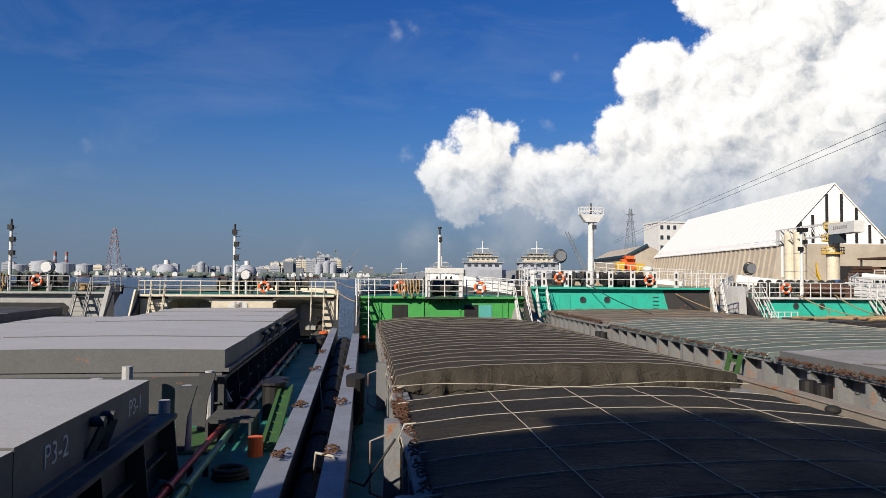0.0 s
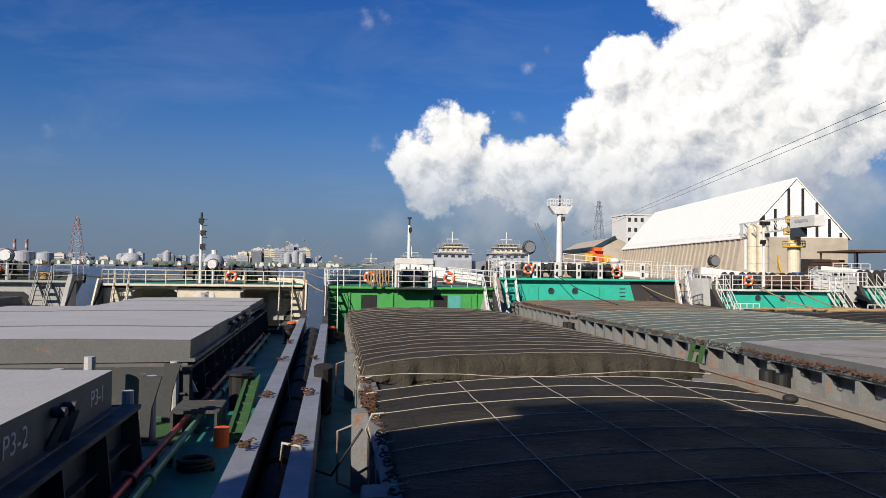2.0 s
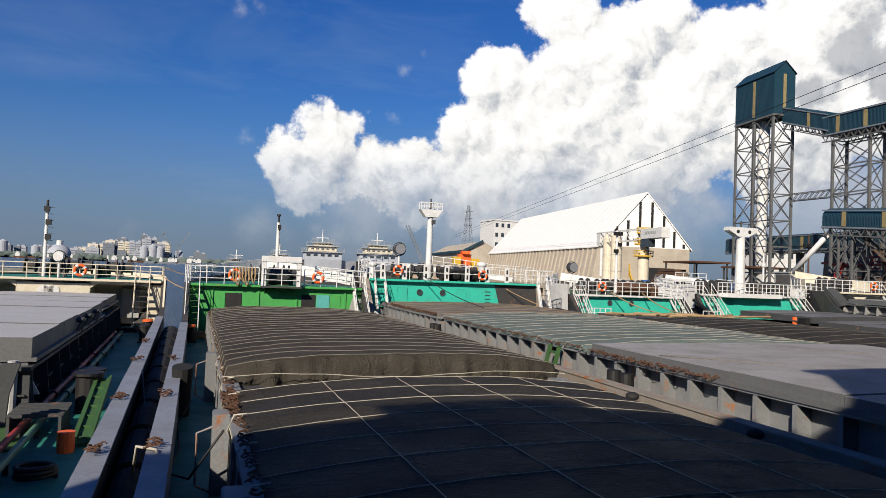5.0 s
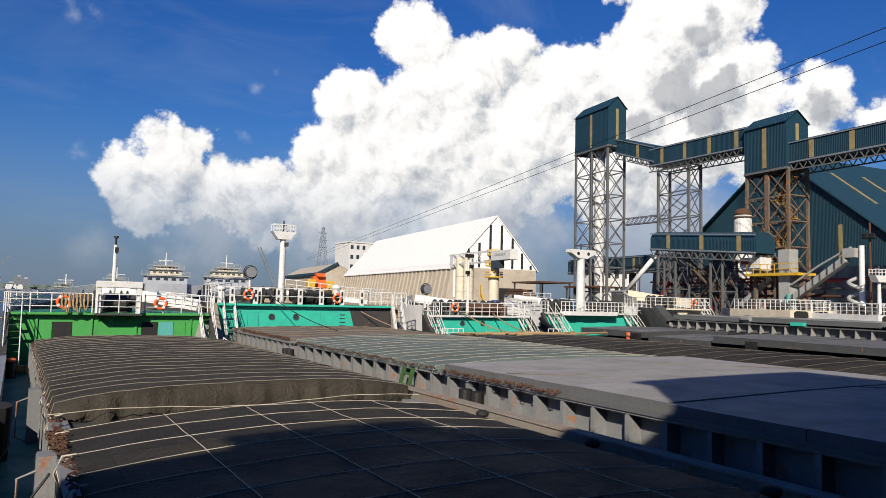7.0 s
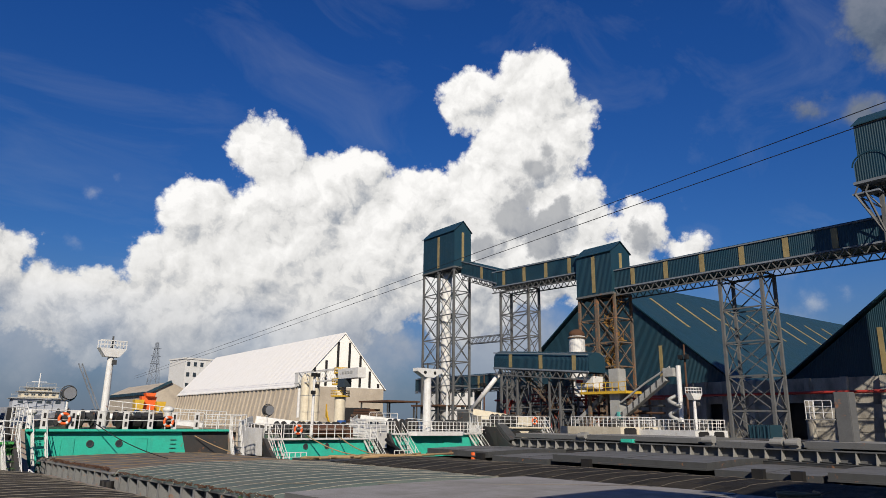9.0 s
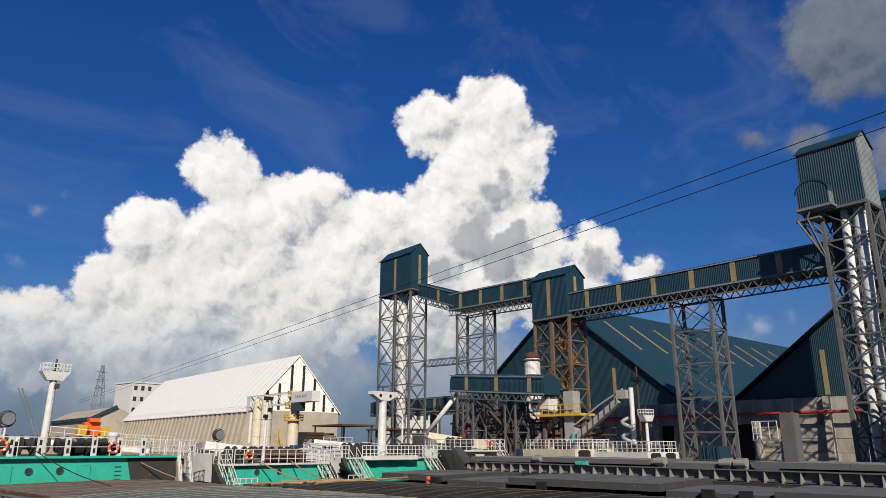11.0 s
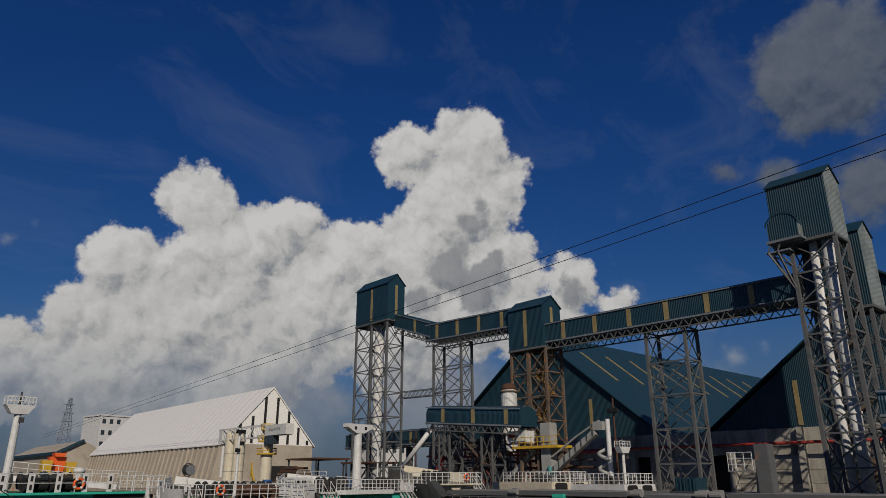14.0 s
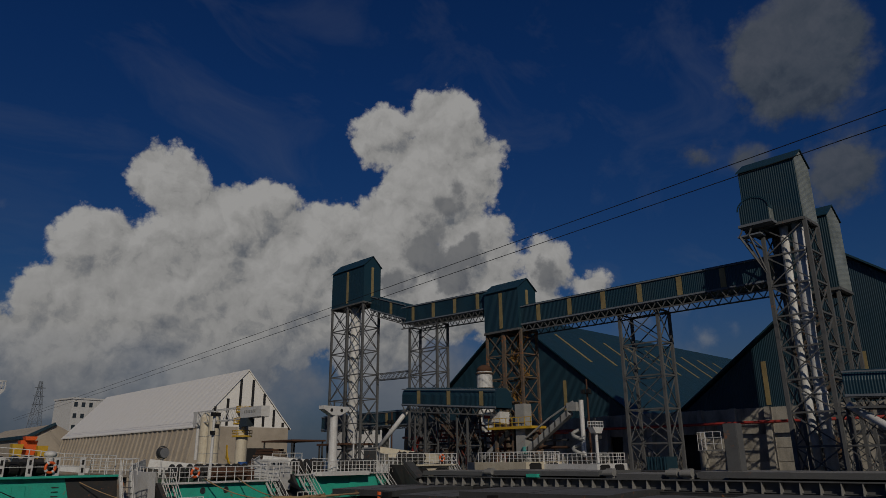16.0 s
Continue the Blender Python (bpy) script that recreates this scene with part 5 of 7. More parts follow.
    def stairs(self, x, y0=-2.4, w=0.8, mat="white", top=None, y1=0.0, step_mat="steel_grey"):
        """A ladder way from the main deck up to the forecastle deck, with handrails."""
        top = self.fz if top is None else top
        a, b = Vector((x, y0, self.dz)), Vector((x, y1, top))
        for s in (-1, 1):
            e = Vector((s * w / 2, 0, 0))
            bm = bmesh.new()
            add_beam(bm, a + e, b + e, 0.05, 0.16)
            st = part("stringer", bm, mat, self.t)
            bm = bmesh.new()
            u = Vector((0, 0, 0.9))
            add_tube(bm, [a + e, a + e + u, b + e + u, b + e], 0.025)
            add_tube(bm, [a + e + u * 0.5, b + e + u * 0.5], 0.018)
            for k in (1, 2):
                add_tube(bm, [a.lerp(b, k / 3) + e, a.lerp(b, k / 3) + e + u], 0.02)
            part("handrail", bm, mat, self.t)
        n = 9
        for k in range(1, n):
            bm = bmesh.new()
            add_box(bm, a.lerp(b, k / n), (w, 0.2, 0.03))
            part("tread", bm, step_mat, self.t)

    def rail(self, path, **kw):
        railing(self.t, [(x, y, self.fz + (z if z else 0)) for x, y, z in path], **kw)

    def place(self, x, y, z, rz=0):
        return self.m @ pose(x, y, z, 0, 0, rz)


def lifebuoy(m):
    t = thing("lifebuoy", "orange ring lifebuoy with white bands hung on a railing", "lifebuoy", m, "lifebuoys")
    bm = bmesh.new()
    add_ring(bm, (0, 0, 0), 0.29, 0.085, "Y", 28, 8)
    part("ring", bm, "orange", t, smooth=True)
    for k in range(4):
        a = k * math.pi / 2 + 0.6
        bm = bmesh.new()
        u, v = math.cos(a), math.sin(a)
        add_tube(bm, [(0.29 * u + 0.06 * v, 0, 0.29 * v - 0.06 * u), (0.29 * u - 0.06 * v, 0, 0.29 * v + 0.06 * u)], 0.095, 10)
        part("band", bm, "white", t)
    return t


def foremast(m, h, r, label, top="cross"):
    t = thing("foremast", label, "mast", m, "foremasts")
    bm = bmesh.new()
    add_cyl(bm, (0, 0, 0), (0, 0, h), r, r * 0.8, n=14)
    part("pole", bm, "white", t)
    if top == "rungs":
        for k in range(int(h / 0.4)):
            bm = bmesh.new()
            add_beam(bm, (0, -0.02, 0.6 + k * 0.4), (0.38, -0.02, 0.6 + k * 0.4), 0.03)
            part("rung", bm, "steel_grey", t)
        for z in (h, h - 0.8, h - 1.7):
            bm = bmesh.new()
            add_box(bm, (0.12 if z < h else 0, -0.1, z), (0.3, 0.3, 0.32))
            part("lamp", bm, "black", t)
        bm = bmesh.new()
        add_cyl(bm, (0, 0, h), (0, 0, h + 0.55), 0.07, n=8)
        part("head_lamp", bm, "black", t)
    if top == "basket":
        bm = bmesh.new()
        add_prism(bm, [(-0.85, -0.3, h), (0.85, -0.3, h), (0.45, -0.3, h - 0.55), (-0.45, -0.3, h - 0.55)], (0, 0.6, 0))
        part("platform", bm, "white", t)
        for x in (-0.8, -0.4, 0, 0.4, 0.8):
            bm = bmesh.new()
            add_beam(bm, (x, -0.28, h), (x, -0.28, h + 0.5), 0.05)
            add_beam(bm, (x, 0.28, h), (x, 0.28, h + 0.5), 0.05)
            part("guard_post", bm, "white", t)
        bm = bmesh.new()
        for y in (-0.28, 0.28):
            add_beam(bm, (-0.85, y, h + 0.5), (0.85, y, h + 0.5), 0.05)
            add_beam(bm, (-0.85, y, h + 0.25), (0.85, y, h + 0.25), 0.04)
        part("guard_rail", bm, "white", t)
        bm = bmesh.new()
        add_cyl(bm, (0, 0, h), (0, 0, h + 0.8), 0.06, n=8)
        add_box(bm, (0.15, -0.3, h - 0.9), (0.25, 0.2, 0.3))
        part("lamp", bm, "steel_grey", t)
    if top == "yoke":
        bm = bmesh.new()
        add_prism(bm, [(-1.5, -0.35, h + 0.35), (1.5, -0.35, h + 0.35), (1.5, -0.35, h + 0.05), (0.5, -0.35, h - 0.45), (-0.5, -0.35, h - 0.45), (-1.5, -0.35, h + 0.05)], (0, 0.7, 0))
        part("yoke", bm, "white", t, bevel=0.03)
        for x in (-0.6, 0.6):
            bm = bmesh.new()
            add_cyl(bm, (x, -0.37, h - 0.02), (x, -0.33, h - 0.02), 0.16, n=12)
            part("hole", bm, "dark", t)
        bm = bmesh.new()
        add_cyl(bm, (0, 0, h + 0.3), (0, 0, h + 0.9), 0.08, n=8)
        part("head_lamp", bm, "steel_grey", t)
    return t


def searchlight(m, label, mat="white", r=0.42, h=1.3):
    t = thing("searchlight", label, "searchlight", m, "searchlights")
    bm = bmesh.new()
    add_cyl(bm, (0, 0, 0), (0, 0, h - r), 0.07, n=8)
    part("stand", bm, "white", t)
    bm = bmesh.new()
    add_cyl(bm, (0, -0.32, h), (0, 0.3, h), r, r * 0.85, n=20)
    part("drum", bm, mat, t, bevel=0.04)
    bm = bmesh.new()
    add_ring(bm, (0, 0.0, h), r * 1.12, 0.035, "Y", 20, 6)
    part("yoke", bm, "steel_grey", t)
    bm = bmesh.new()
    add_cyl(bm, (0, -0.36, h), (0, -0.33, h), r * 0.86, n=20)
    part("lens", bm, "steel" if mat == "steel_grey" else "white", t)
    return t


def windlass(m):
    t = thing("windlass", "dark greasy anchor windlass with drums and gear", "winch", m, "windlasses")
    bm = bmesh.new()
    add_cyl(bm, (-1.5, 0, 0.7), (1.5, 0, 0.7), 0.12, n=10)
    part("shaft", bm, "black", t)
    for x in (-1.1, 0.3, 1.2):
        bm = bmesh.new()
        add_cyl(bm, (x - 0.28, 0, 0.7), (x + 0.28, 0, 0.7), 0.32, n=14)
        add_cyl(bm, (x - 0.32, 0, 0.7), (x - 0.26, 0, 0.7), 0.52, n=16)
        add_cyl(bm, (x + 0.26, 0, 0.7), (x + 0.32, 0, 0.7), 0.52, n=16)
        part("drum", bm, "hull_dark", t)
    for x in (-0.5, 0.75):
        bm = bmesh.new()
        add_prism(bm, [(x - 0.06, -0.5, 0), (x - 0.06, 0.5, 0), (x - 0.06, 0.15, 1.0), (x - 0.06, -0.15, 1.0)], (0.12, 0, 0))
        part("side_frame", bm, "steel_grey", t)
    bm = bmesh.new()
    add_box(bm, (-0.2, 0.6, 0.45), (0.8, 0.6, 0.8))
    part("motor", bm, "deck_green", t)
    return t


def bollard(m, mat="black", top="black", h=0.75, r=0.2):
    t = thing("bollard", "black twin mooring bollard with capped posts" if top == "black" else "black mooring bollard with an orange cap", "bollard", m, "bollards")
    for x in (-0.35, 0.35):
        bm = bmesh.new()
        add_cyl(bm, (x, 0, 0), (x, 0, h), r, n=14)
        part("post", bm, mat, t)
        bm = bmesh.new()
        add_cyl(bm, (x, 0, h), (x, 0, h + 0.07), r * 1.25, n=14)
        part("cap", bm, top, t)
    bm = bmesh.new()
    add_box(bm, (0, 0, 0.03), (1.3, 0.55, 0.06))
    part("base", bm, mat, t)
    return t


def rope_coil(m, r=0.45, turns=5, mat="rope_tan", label="coil of thick tan mooring rope on deck"):
    bm = bmesh.new()
    pts = []
    for k in range(turns * 14):
        a = 2 * math.pi * k / 14
        rr = r * (1 - 0.05 * math.sin(k * 0.7))
        pts.append((rr * math.cos(a), rr * math.sin(a), 0.05 + 0.075 * k / 14))
    add_tube(bm, pts, 0.045, 6)
    return solid("rope_coil", bm, mat, label, "rope", m, "rope coils", smooth=True)


def hanging_rope(m, n=6, drop=0.9):
    bm = bmesh.new()
    for k in range(n):
        x = k * 0.17
        d = drop * (0.85 + 0.2 * math.sin(k * 2.1))
        add_tube(bm, [(x, -0.06, 0.05), (x - 0.05, -0.1, -d * 0.5), (x + 0.02, -0.1, -d), (x + 0.12, -0.1, -d), (x + 0.16, -0.1, -d * 0.5), (x + 0.14, -0.05, 0.05), (x + 0.14, 0.06, 0.0)], 0.045, 6)
    return solid("mooring_rope", bm, "rope_tan", "tan mooring rope hung in loops over a railing", "rope", m, "hung ropes", smooth=True)


def tyre(m, r=0.5):
    bm = bmesh.new()
    add_ring(bm, (0, 0, 0), r * 0.72, r * 0.3, "X", 20, 8)
    return solid("tyre_fender", bm, "rubber", "worn black tyre hung as a fender", "tyre", m, "tyre fenders", smooth=True)


def slack_rope(a, b, sag, r=0.03, mat="rope_tan", label="slack tan mooring line between ships", n=18):
    a, b = Vector(a), Vector(b)
    bm = bmesh.new()
    add_tube(bm, [a.lerp(b, k / n) + Vector((0, 0, -4 * sag * (k / n) * (1 - k / n))) for k in range(n + 1)], r, 6)
    return solid("mooring_line", bm, mat, label, "rope", group="mooring lines", smooth=True)


def coaming(ship, name, label, hw, y0, y1, z1, mat, step=1.2, sides=(-1, 1), rib="flat", ledge=0.35, rib_mat=None):
    """A hatch coaming: four walls, a top ledge and stiffeners along its sides."""
    t = thing(name, label, "hatch coaming", ship.m, "hatch coamings")
    dz = ship.dz
    for s in (-1, 1):
        bm = bmesh.new()
        add_box(bm, (s * hw, (y0 + y1) / 2, (dz + z1) / 2), (0.06, y1 - y0, z1 - dz))
        part("side_plate", bm, mat, t)
        bm = bmesh.new()
        add_box(bm, (s * (hw + ledge / 2), (y0 + y1) / 2, z1 - 0.05), (ledge + 0.02, y1 - y0 + 0.2, 0.09))
        add_box(bm, (s * (hw + ledge * 0.35), (y0 + y1) / 2, dz + (z1 - dz) * 0.45), (ledge * 0.6, y1 - y0, 0.05))
        part("ledge", bm, mat, t, bevel=0.01)
    for y in (y0, y1):
        bm = bmesh.new()
        add_box(bm, (0, y, (dz + z1) / 2), (2 * hw + 0.06, 0.06, z1 - dz))
        part("end_plate", bm, mat, t)
    bm = bmesh.new()
    if rib == "flat":
        add_prism(bm, [(0, -0.03, 0), (ledge * 0.75, -0.03, 0), (ledge * 0.95, -0.03, z1 - dz - 0.1), (0, -0.03, z1 - dz - 0.1)], (0, 0.06, 0))
        add_box(bm, (ledge * 0.95, 0, (z1 - dz) / 2 - 0.05), (0.03, 0.11, z1 - dz - 0.12))
    else:
        add_prism(bm, [(0, -0.02, 0.1), (ledge * 1.3, -0.02, 0), (ledge * 0.9, -0.02, z1 - dz - 0.1), (0, -0.02, z1 - dz - 0.1)], (0, 0.04, 0))
    me = finish(bm, "stiffener", rib_mat or mat)
    n = int((y1 - y0) / step)
    for s in sides:
        for k in range(n + 1):
            mesh_part("stiffener", me, t, Matrix.Translation((s * (hw + 0.03), y0 + 0.1 + k * (y1 - y0 - 0.2) / n, dz)) @ Matrix.Diagonal((s, 1, 1, 1)))
    return t


def tarpaulin(ship, label, mat, hw, y0, y1, z, crown, drop, ropes, long_ropes=(), wave=0.02, ridge=0.0, rope_mat="rope", seed=0, rope_r=0.02, end_drop=True, flat=2.2):
    """A cargo sheet stretched over hatch beams, sagging between its ropes; ropes are parts of it."""
    nx, ny = 72, max(24, int((y1 - y0) * 5))
    step = (y1 - y0) / max(1, ropes)

    def at(u, y):
        x = hw * u
        v = abs((((y - y0) / step) + 0.5) % 1.0 - 0.5) * 2
        c = crown * (1 - abs(u) ** flat)
        zz = z + c + ridge * (v ** 2) - ridge * 0.3
        zz += wave * noise.noise(Vector((x * 0.7 + seed, y * 0.7, 1.3))) + wave * 0.6 * noise.noise(Vector((x * 2.1, y * 2.3 + seed, 4.1)))
        return Vector((x, y, zz))
    bm = bmesh.new()
    us = [-1 + 2 * k / nx for k in range(nx + 1)]
    ys = [y0 + (y1 - y0) * k / ny for k in range(ny + 1)]
    grid = []
    for y in ys:
        row = [at(u, y) for u in us]
        for s, i in ((-1, 0), (1, -1)):
            e = row[i].copy()
            e.x += s * (0.06 + 0.05 * noise.noise(Vector((y * 1.7, s, seed))))
            e.z -= drop * (0.85 + 0.35 * noise.noise(Vector((y * 1.1, s * 3, seed + 2))))
            row = [e] + row if s < 0 else row + [e]
        grid.append(row)
    if end_drop:
        for k, s in ((0, -1), (-1, 1)):
            row = []
            for i, p in enumerate(grid[k]):
                e = p.copy()
                fold = noise.noise(Vector((p.x * 2.6, s, seed + 5))) + 0.6 * noise.noise(Vector((p.x * 6.1, s, seed + 9)))
                e.y += s * (0.14 + 0.2 * fold)
                e.z = min(p.z, z + crown) - (p.z - z) - drop * (1.25 + 0.3 * fold)
                row.append(e)
            mid = [a.lerp(b, 0.5) + Vector((0, s * (0.1 + 0.2 * noise.noise(Vector((a.x * 3.6, 7, seed)))), 0)) for a, b in zip(grid[k], row)]
            q1 = [a.lerp(b, 0.5) + Vector((0, s * 0.1 * noise.noise(Vector((a.x * 5.2, 2, seed))), 0)) for a, b in zip(grid[k], mid)]
            q3 = [a.lerp(b, 0.5) + Vector((0, s * 0.14 * noise.noise(Vector((a.x * 5.2, 5, seed))), 0)) for a, b in zip(mid, row)]
            grid = [row, q3, mid, q1] + grid if s < 0 else grid + [q1, mid, q3, row]
    vs = [[bm.verts.new(p) for p in row] for row in grid]
    for a, b in zip(vs, vs[1:]):
        for k in range(len(a) - 1):
            bm.faces.new((a[k], a[k + 1], b[k + 1], b[k]))
    t = thing("tarpaulin", label, "tarpaulin", ship.m, "cargo tarpaulins")
    part("sheet", bm, mat, t, smooth=True)
    for k in range(ropes + 1):
        y = y0 + step * k + (0.08 if k == 0 else -0.08 if k == ropes else 0)
        bm = bmesh.new()
        skew = 0.06 * math.sin(k * 2.3 + seed)
        pts = [at(u, min(max(y + skew * u, y0), y1)) + Vector((0, 0, rope_r * 1.1)) for u in us]
        pts = [pts[0] + Vector((-0.14, 0, -drop))] + pts + [pts[-1] + Vector((0.14, 0, -drop))]
        add_tube(bm, pts, rope_r, 5)
        part("rope", bm, rope_mat, t)
    for u in long_ropes:
        bm = bmesh.new()
        add_tube(bm, [at(u, y) + Vector((0, 0, rope_r * 1.4)) for y in ys] + [at(u, y1) + Vector((0, 0, rope_r))], rope_r, 5)
        part("rope", bm, rope_mat, t)
    return t


def hatch_cover(ship, hw, y0, y1, z, th, mat, label, steps=(), wedge=0.0, segs=1, side="hatch_side"):
    """Steel hatch cover panels lying on a coaming, with folded edges."""
    t = thing("hatch_cover", label, "hatch cover", ship.m, "hatch covers")
    w = (y1 - y0) / segs
    for k in range(segs):
        bm = bmesh.new()
        dz = steps[k % len(steps)] if steps else 0.0
        a, b = y0 + k * w + 0.01, y0 + (k + 1) * w - 0.01
        out = [(-hw, a, z - th), (hw, a, z - th), (hw, a, z + dz), (hw * 0.2, a, z + dz + wedge), (-hw * 0.2, a, z + dz + wedge), (-hw, a, z + dz)]
        add_prism(bm, out, (0, b - a, 0))
        p = part("panel", bm, mat, t, bevel=0.015)
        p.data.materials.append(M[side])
        # all faces but the top take the side paint with shadow mixed in
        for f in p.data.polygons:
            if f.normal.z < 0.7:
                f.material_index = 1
    for s in (-1, 1):
        bm = bmesh.new()
        add_box(bm, (s * (hw + 0.05), (y0 + y1) / 2, z - th + 0.05), (0.14, y1 - y0, 0.1))
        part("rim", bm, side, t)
    return t


def chain_heap(m, w, l, n, seed, mat="rust"):
    """Rusty chain and lashing wire piled along an edge."""
    random.seed(seed)
    bm = bmesh.new()
    for k in range(n):
        y = l * k / n
        c = Vector((random.uniform(-w, w), y + random.uniform(-0.1, 0.1), random.uniform(0.02, 0.12)))
        a = random.uniform(0, math.pi)
        add_tube(bm, [c + Vector((0.075 * math.cos(a + q), 0.075 * math.sin(a + q), 0.02 * math.sin(q * 2))) for q in (0, 0.9, 1.8, 2.8, 3.7, 4.6)], 0.014, 5)
    return solid("lashing_chain", bm, mat, "rusty lashing chains heaped along a coaming edge", "chain", m, "lashing chains", kind="stuff")

# ---- ship A: cream forecastle, pale steel hatch covers ----


def bars_text(ship_m, text, m, size, mat="white"):
    """Painted writing as flat raised letters."""
    cu = bpy.data.curves.new("writing", "FONT")
    cu.body, cu.size, cu.extrude, cu.align_x = text, size, 0.004, "CENTER"
    ob = new("writing", cu)
    dg = bpy.context.evaluated_depsgraph_get()
    me = bpy.data.meshes.new_from_object(ob.evaluated_get(dg))
    bpy.data.objects.remove(ob)
    me.materials.clear()
    me.materials.append(M[mat])
    w = new("writing", me)
    return w, m


A = Ship("cargo_ship", "grey coaster with cream forecastle and teal deck", -7.1, 44.8, 0.2, 6.25, 1.0, 2.0, 3.8, "hull_dark", "gunwale", "deck_teal", "cream", "cream", bow=9, bul=0.3, bulmat="cream", sheer=0.15)


def ship_a():
    s = A
    # two deep recesses under the forecastle deck, a stores house between them
    bpy.data.objects.remove(s.front)
    bm = bmesh.new()
    add_box(bm, (0, 2.6, 2.35), (11.8, 0.12, 2.7))
    part("recess_wall", bm, "cream", s.t)
    for x0, x1 in ((-6.0, -4.3), (-1.7, 2.1), (5.2, 5.95)):
        bm = bmesh.new()
        add_box(bm, ((x0 + x1) / 2, 1.2, 2.28), (x1 - x0, 2.4, 2.5))
        part("stores_house", bm, "cream", s.t, bevel=0.03)
    for x0, x1 in ((-4.3, -1.7), (2.1, 5.2)):
        bm = bmesh.new()
        add_prism(bm, [(x0, 0.0, 3.28), (x0 + 0.35, 0.0, 3.5), (x1 - 0.35, 0.0, 3.5), (x1, 0.0, 3.28), (x1, 0.0, 3.62), (x0, 0.0, 3.62)], (0, 0.1, 0))
        part("deck_girder", bm, "cream", s.t)
        bm = bmesh.new()
        add_box(bm, ((x0 + x1) / 2 + 0.5, 2.4, 2.3), (1.0, 0.5, 1.8))
        part("locker", bm, "pale_grey", s.t)
    bm = bmesh.new()
    add_cyl(bm, (-0.3, -0.05, 3.05), (-0.3, 0.02, 3.05), 0.32, n=18)
    add_cyl(bm, (0.2, -0.05, 3.05), (0.2, 0.02, 3.05), 0.32, n=18)
    add_box(bm, (-0.05, -0.015, 3.05), (0.5, 0.07, 0.64))
    part("oval_hatch", bm, "white", s.t, "white oval hatch with a rusty rim")
    for sx in (-1, 1):
        bm = bmesh.new()
        add_prism(bm, [(sx * 6.2, -2.6, 1.0), (sx * 6.2, 0.1, 1.0), (sx * 6.2, 0.1, 4.1), (sx * 6.2, -0.5, 4.1)], (-sx * 0.1, 0, 0))
        part("wing_plate", bm, "cream", s.t)
        s.stairs(sx * 4.9, y0=-1.3, w=0.8, mat="cream")
    s.rail([(-6.0, -0.2, 0), (-3.5, -0.2, 0), (0, -0.2, 0), (3.5, -0.2, 0), (6.0, -0.2, 0), (6.0, 2.2, 0)], mat="cream", rails=3, h=0.85)
    s.rail([(-6.0, -0.2, 0), (-6.0, 2.2, 0)], mat="cream", h=0.85)
    foremast(s.place(-0.75, 2.4, 3.8), 4.1, 0.11, "slim white foremast with lamps and rungs", "rungs")
    searchlight(s.place(0.25, 1.0, 3.8), "pale round searchlight on a stand", "white", 0.3, 1.25)
    windlass(s.place(-0.5, 3.2, 3.8))
    windlass(s.place(2.6, 3.0, 3.8))
    lifebuoy(s.place(1.55, -0.3, 4.3))
    coaming(s, "hatch_coaming", "grey steel hatch coaming with tall brackets", 3.5, -25.6, -9.7, 2.3, "steel_grey", 1.9, (1,), "wedge", 0.32)
    coaming(s, "hatch_coaming", "grey steel hatch coaming with tall brackets", 3.5, -9.0, -1.0, 2.3, "steel_grey", 1.9, (1,), "wedge", 0.32)
    coaming(s, "hatch_coaming", "grey steel hatch coaming with tall brackets", 3.5, -52.0, -30.7, 2.3, "steel_grey", 1.9, (1,), "wedge", 0.32)
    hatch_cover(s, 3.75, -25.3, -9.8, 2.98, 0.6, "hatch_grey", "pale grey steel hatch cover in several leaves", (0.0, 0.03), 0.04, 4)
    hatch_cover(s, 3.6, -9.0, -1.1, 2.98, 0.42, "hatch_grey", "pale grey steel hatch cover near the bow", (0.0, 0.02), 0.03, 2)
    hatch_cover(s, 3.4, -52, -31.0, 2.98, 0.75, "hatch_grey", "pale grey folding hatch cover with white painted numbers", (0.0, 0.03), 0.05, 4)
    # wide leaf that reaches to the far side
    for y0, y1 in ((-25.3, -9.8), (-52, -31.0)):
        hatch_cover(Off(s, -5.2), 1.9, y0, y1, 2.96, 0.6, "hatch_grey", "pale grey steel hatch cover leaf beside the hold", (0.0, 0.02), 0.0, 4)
    t = thing("hatch_gear", "grey hinge arms and rams of a folding hatch", "hinge gear", s.m)
    for y in (-26.5, -28.6):
        bm = bmesh.new()
        add_prism(bm, [(3.3, y, 1.0), (3.5, y, 1.0), (3.55, y, 1.8), (3.75, y, 2.5), (3.35, y, 2.5)], (0, 0.12, 0))
        part("bracket", bm, "steel_grey", t)
        bm = bmesh.new()
        add_cyl(bm, (1.6, y, 1.2), (1.6, y, 2.7), 0.13, n=10)
        part("ram", bm, "hatch_grey", t)
    for k, y in enumerate((-26.0, -28.4, -30.3)):
        bm = bmesh.new()
        add_cyl(bm, (3.5, y, 1.0), (3.5, y, 2.5), 0.11, n=10)
        part("post", bm, "hatch_grey", t)
    bm = bmesh.new()
    add_prism(bm, [(-6, -25.36, 1.6), (3.7, -25.36, 1.6), (3.7, -25.36, 2.36), (-6, -25.36, 2.36)], (0, 0.05, 0))
    part("end_girder", bm, "hatch_side", t)
    for k in range(9):
        bm = bmesh.new()
        add_prism(bm, [(-5.6 + k * 1.15, -25.5, 1.6), (-5.2 + k * 1.15, -25.5, 1.6), (-5.4 + k * 1.15, -25.5, 2.0)], (0, 0.1, 0))
        part("gusset", bm, "hatch_grey", t)
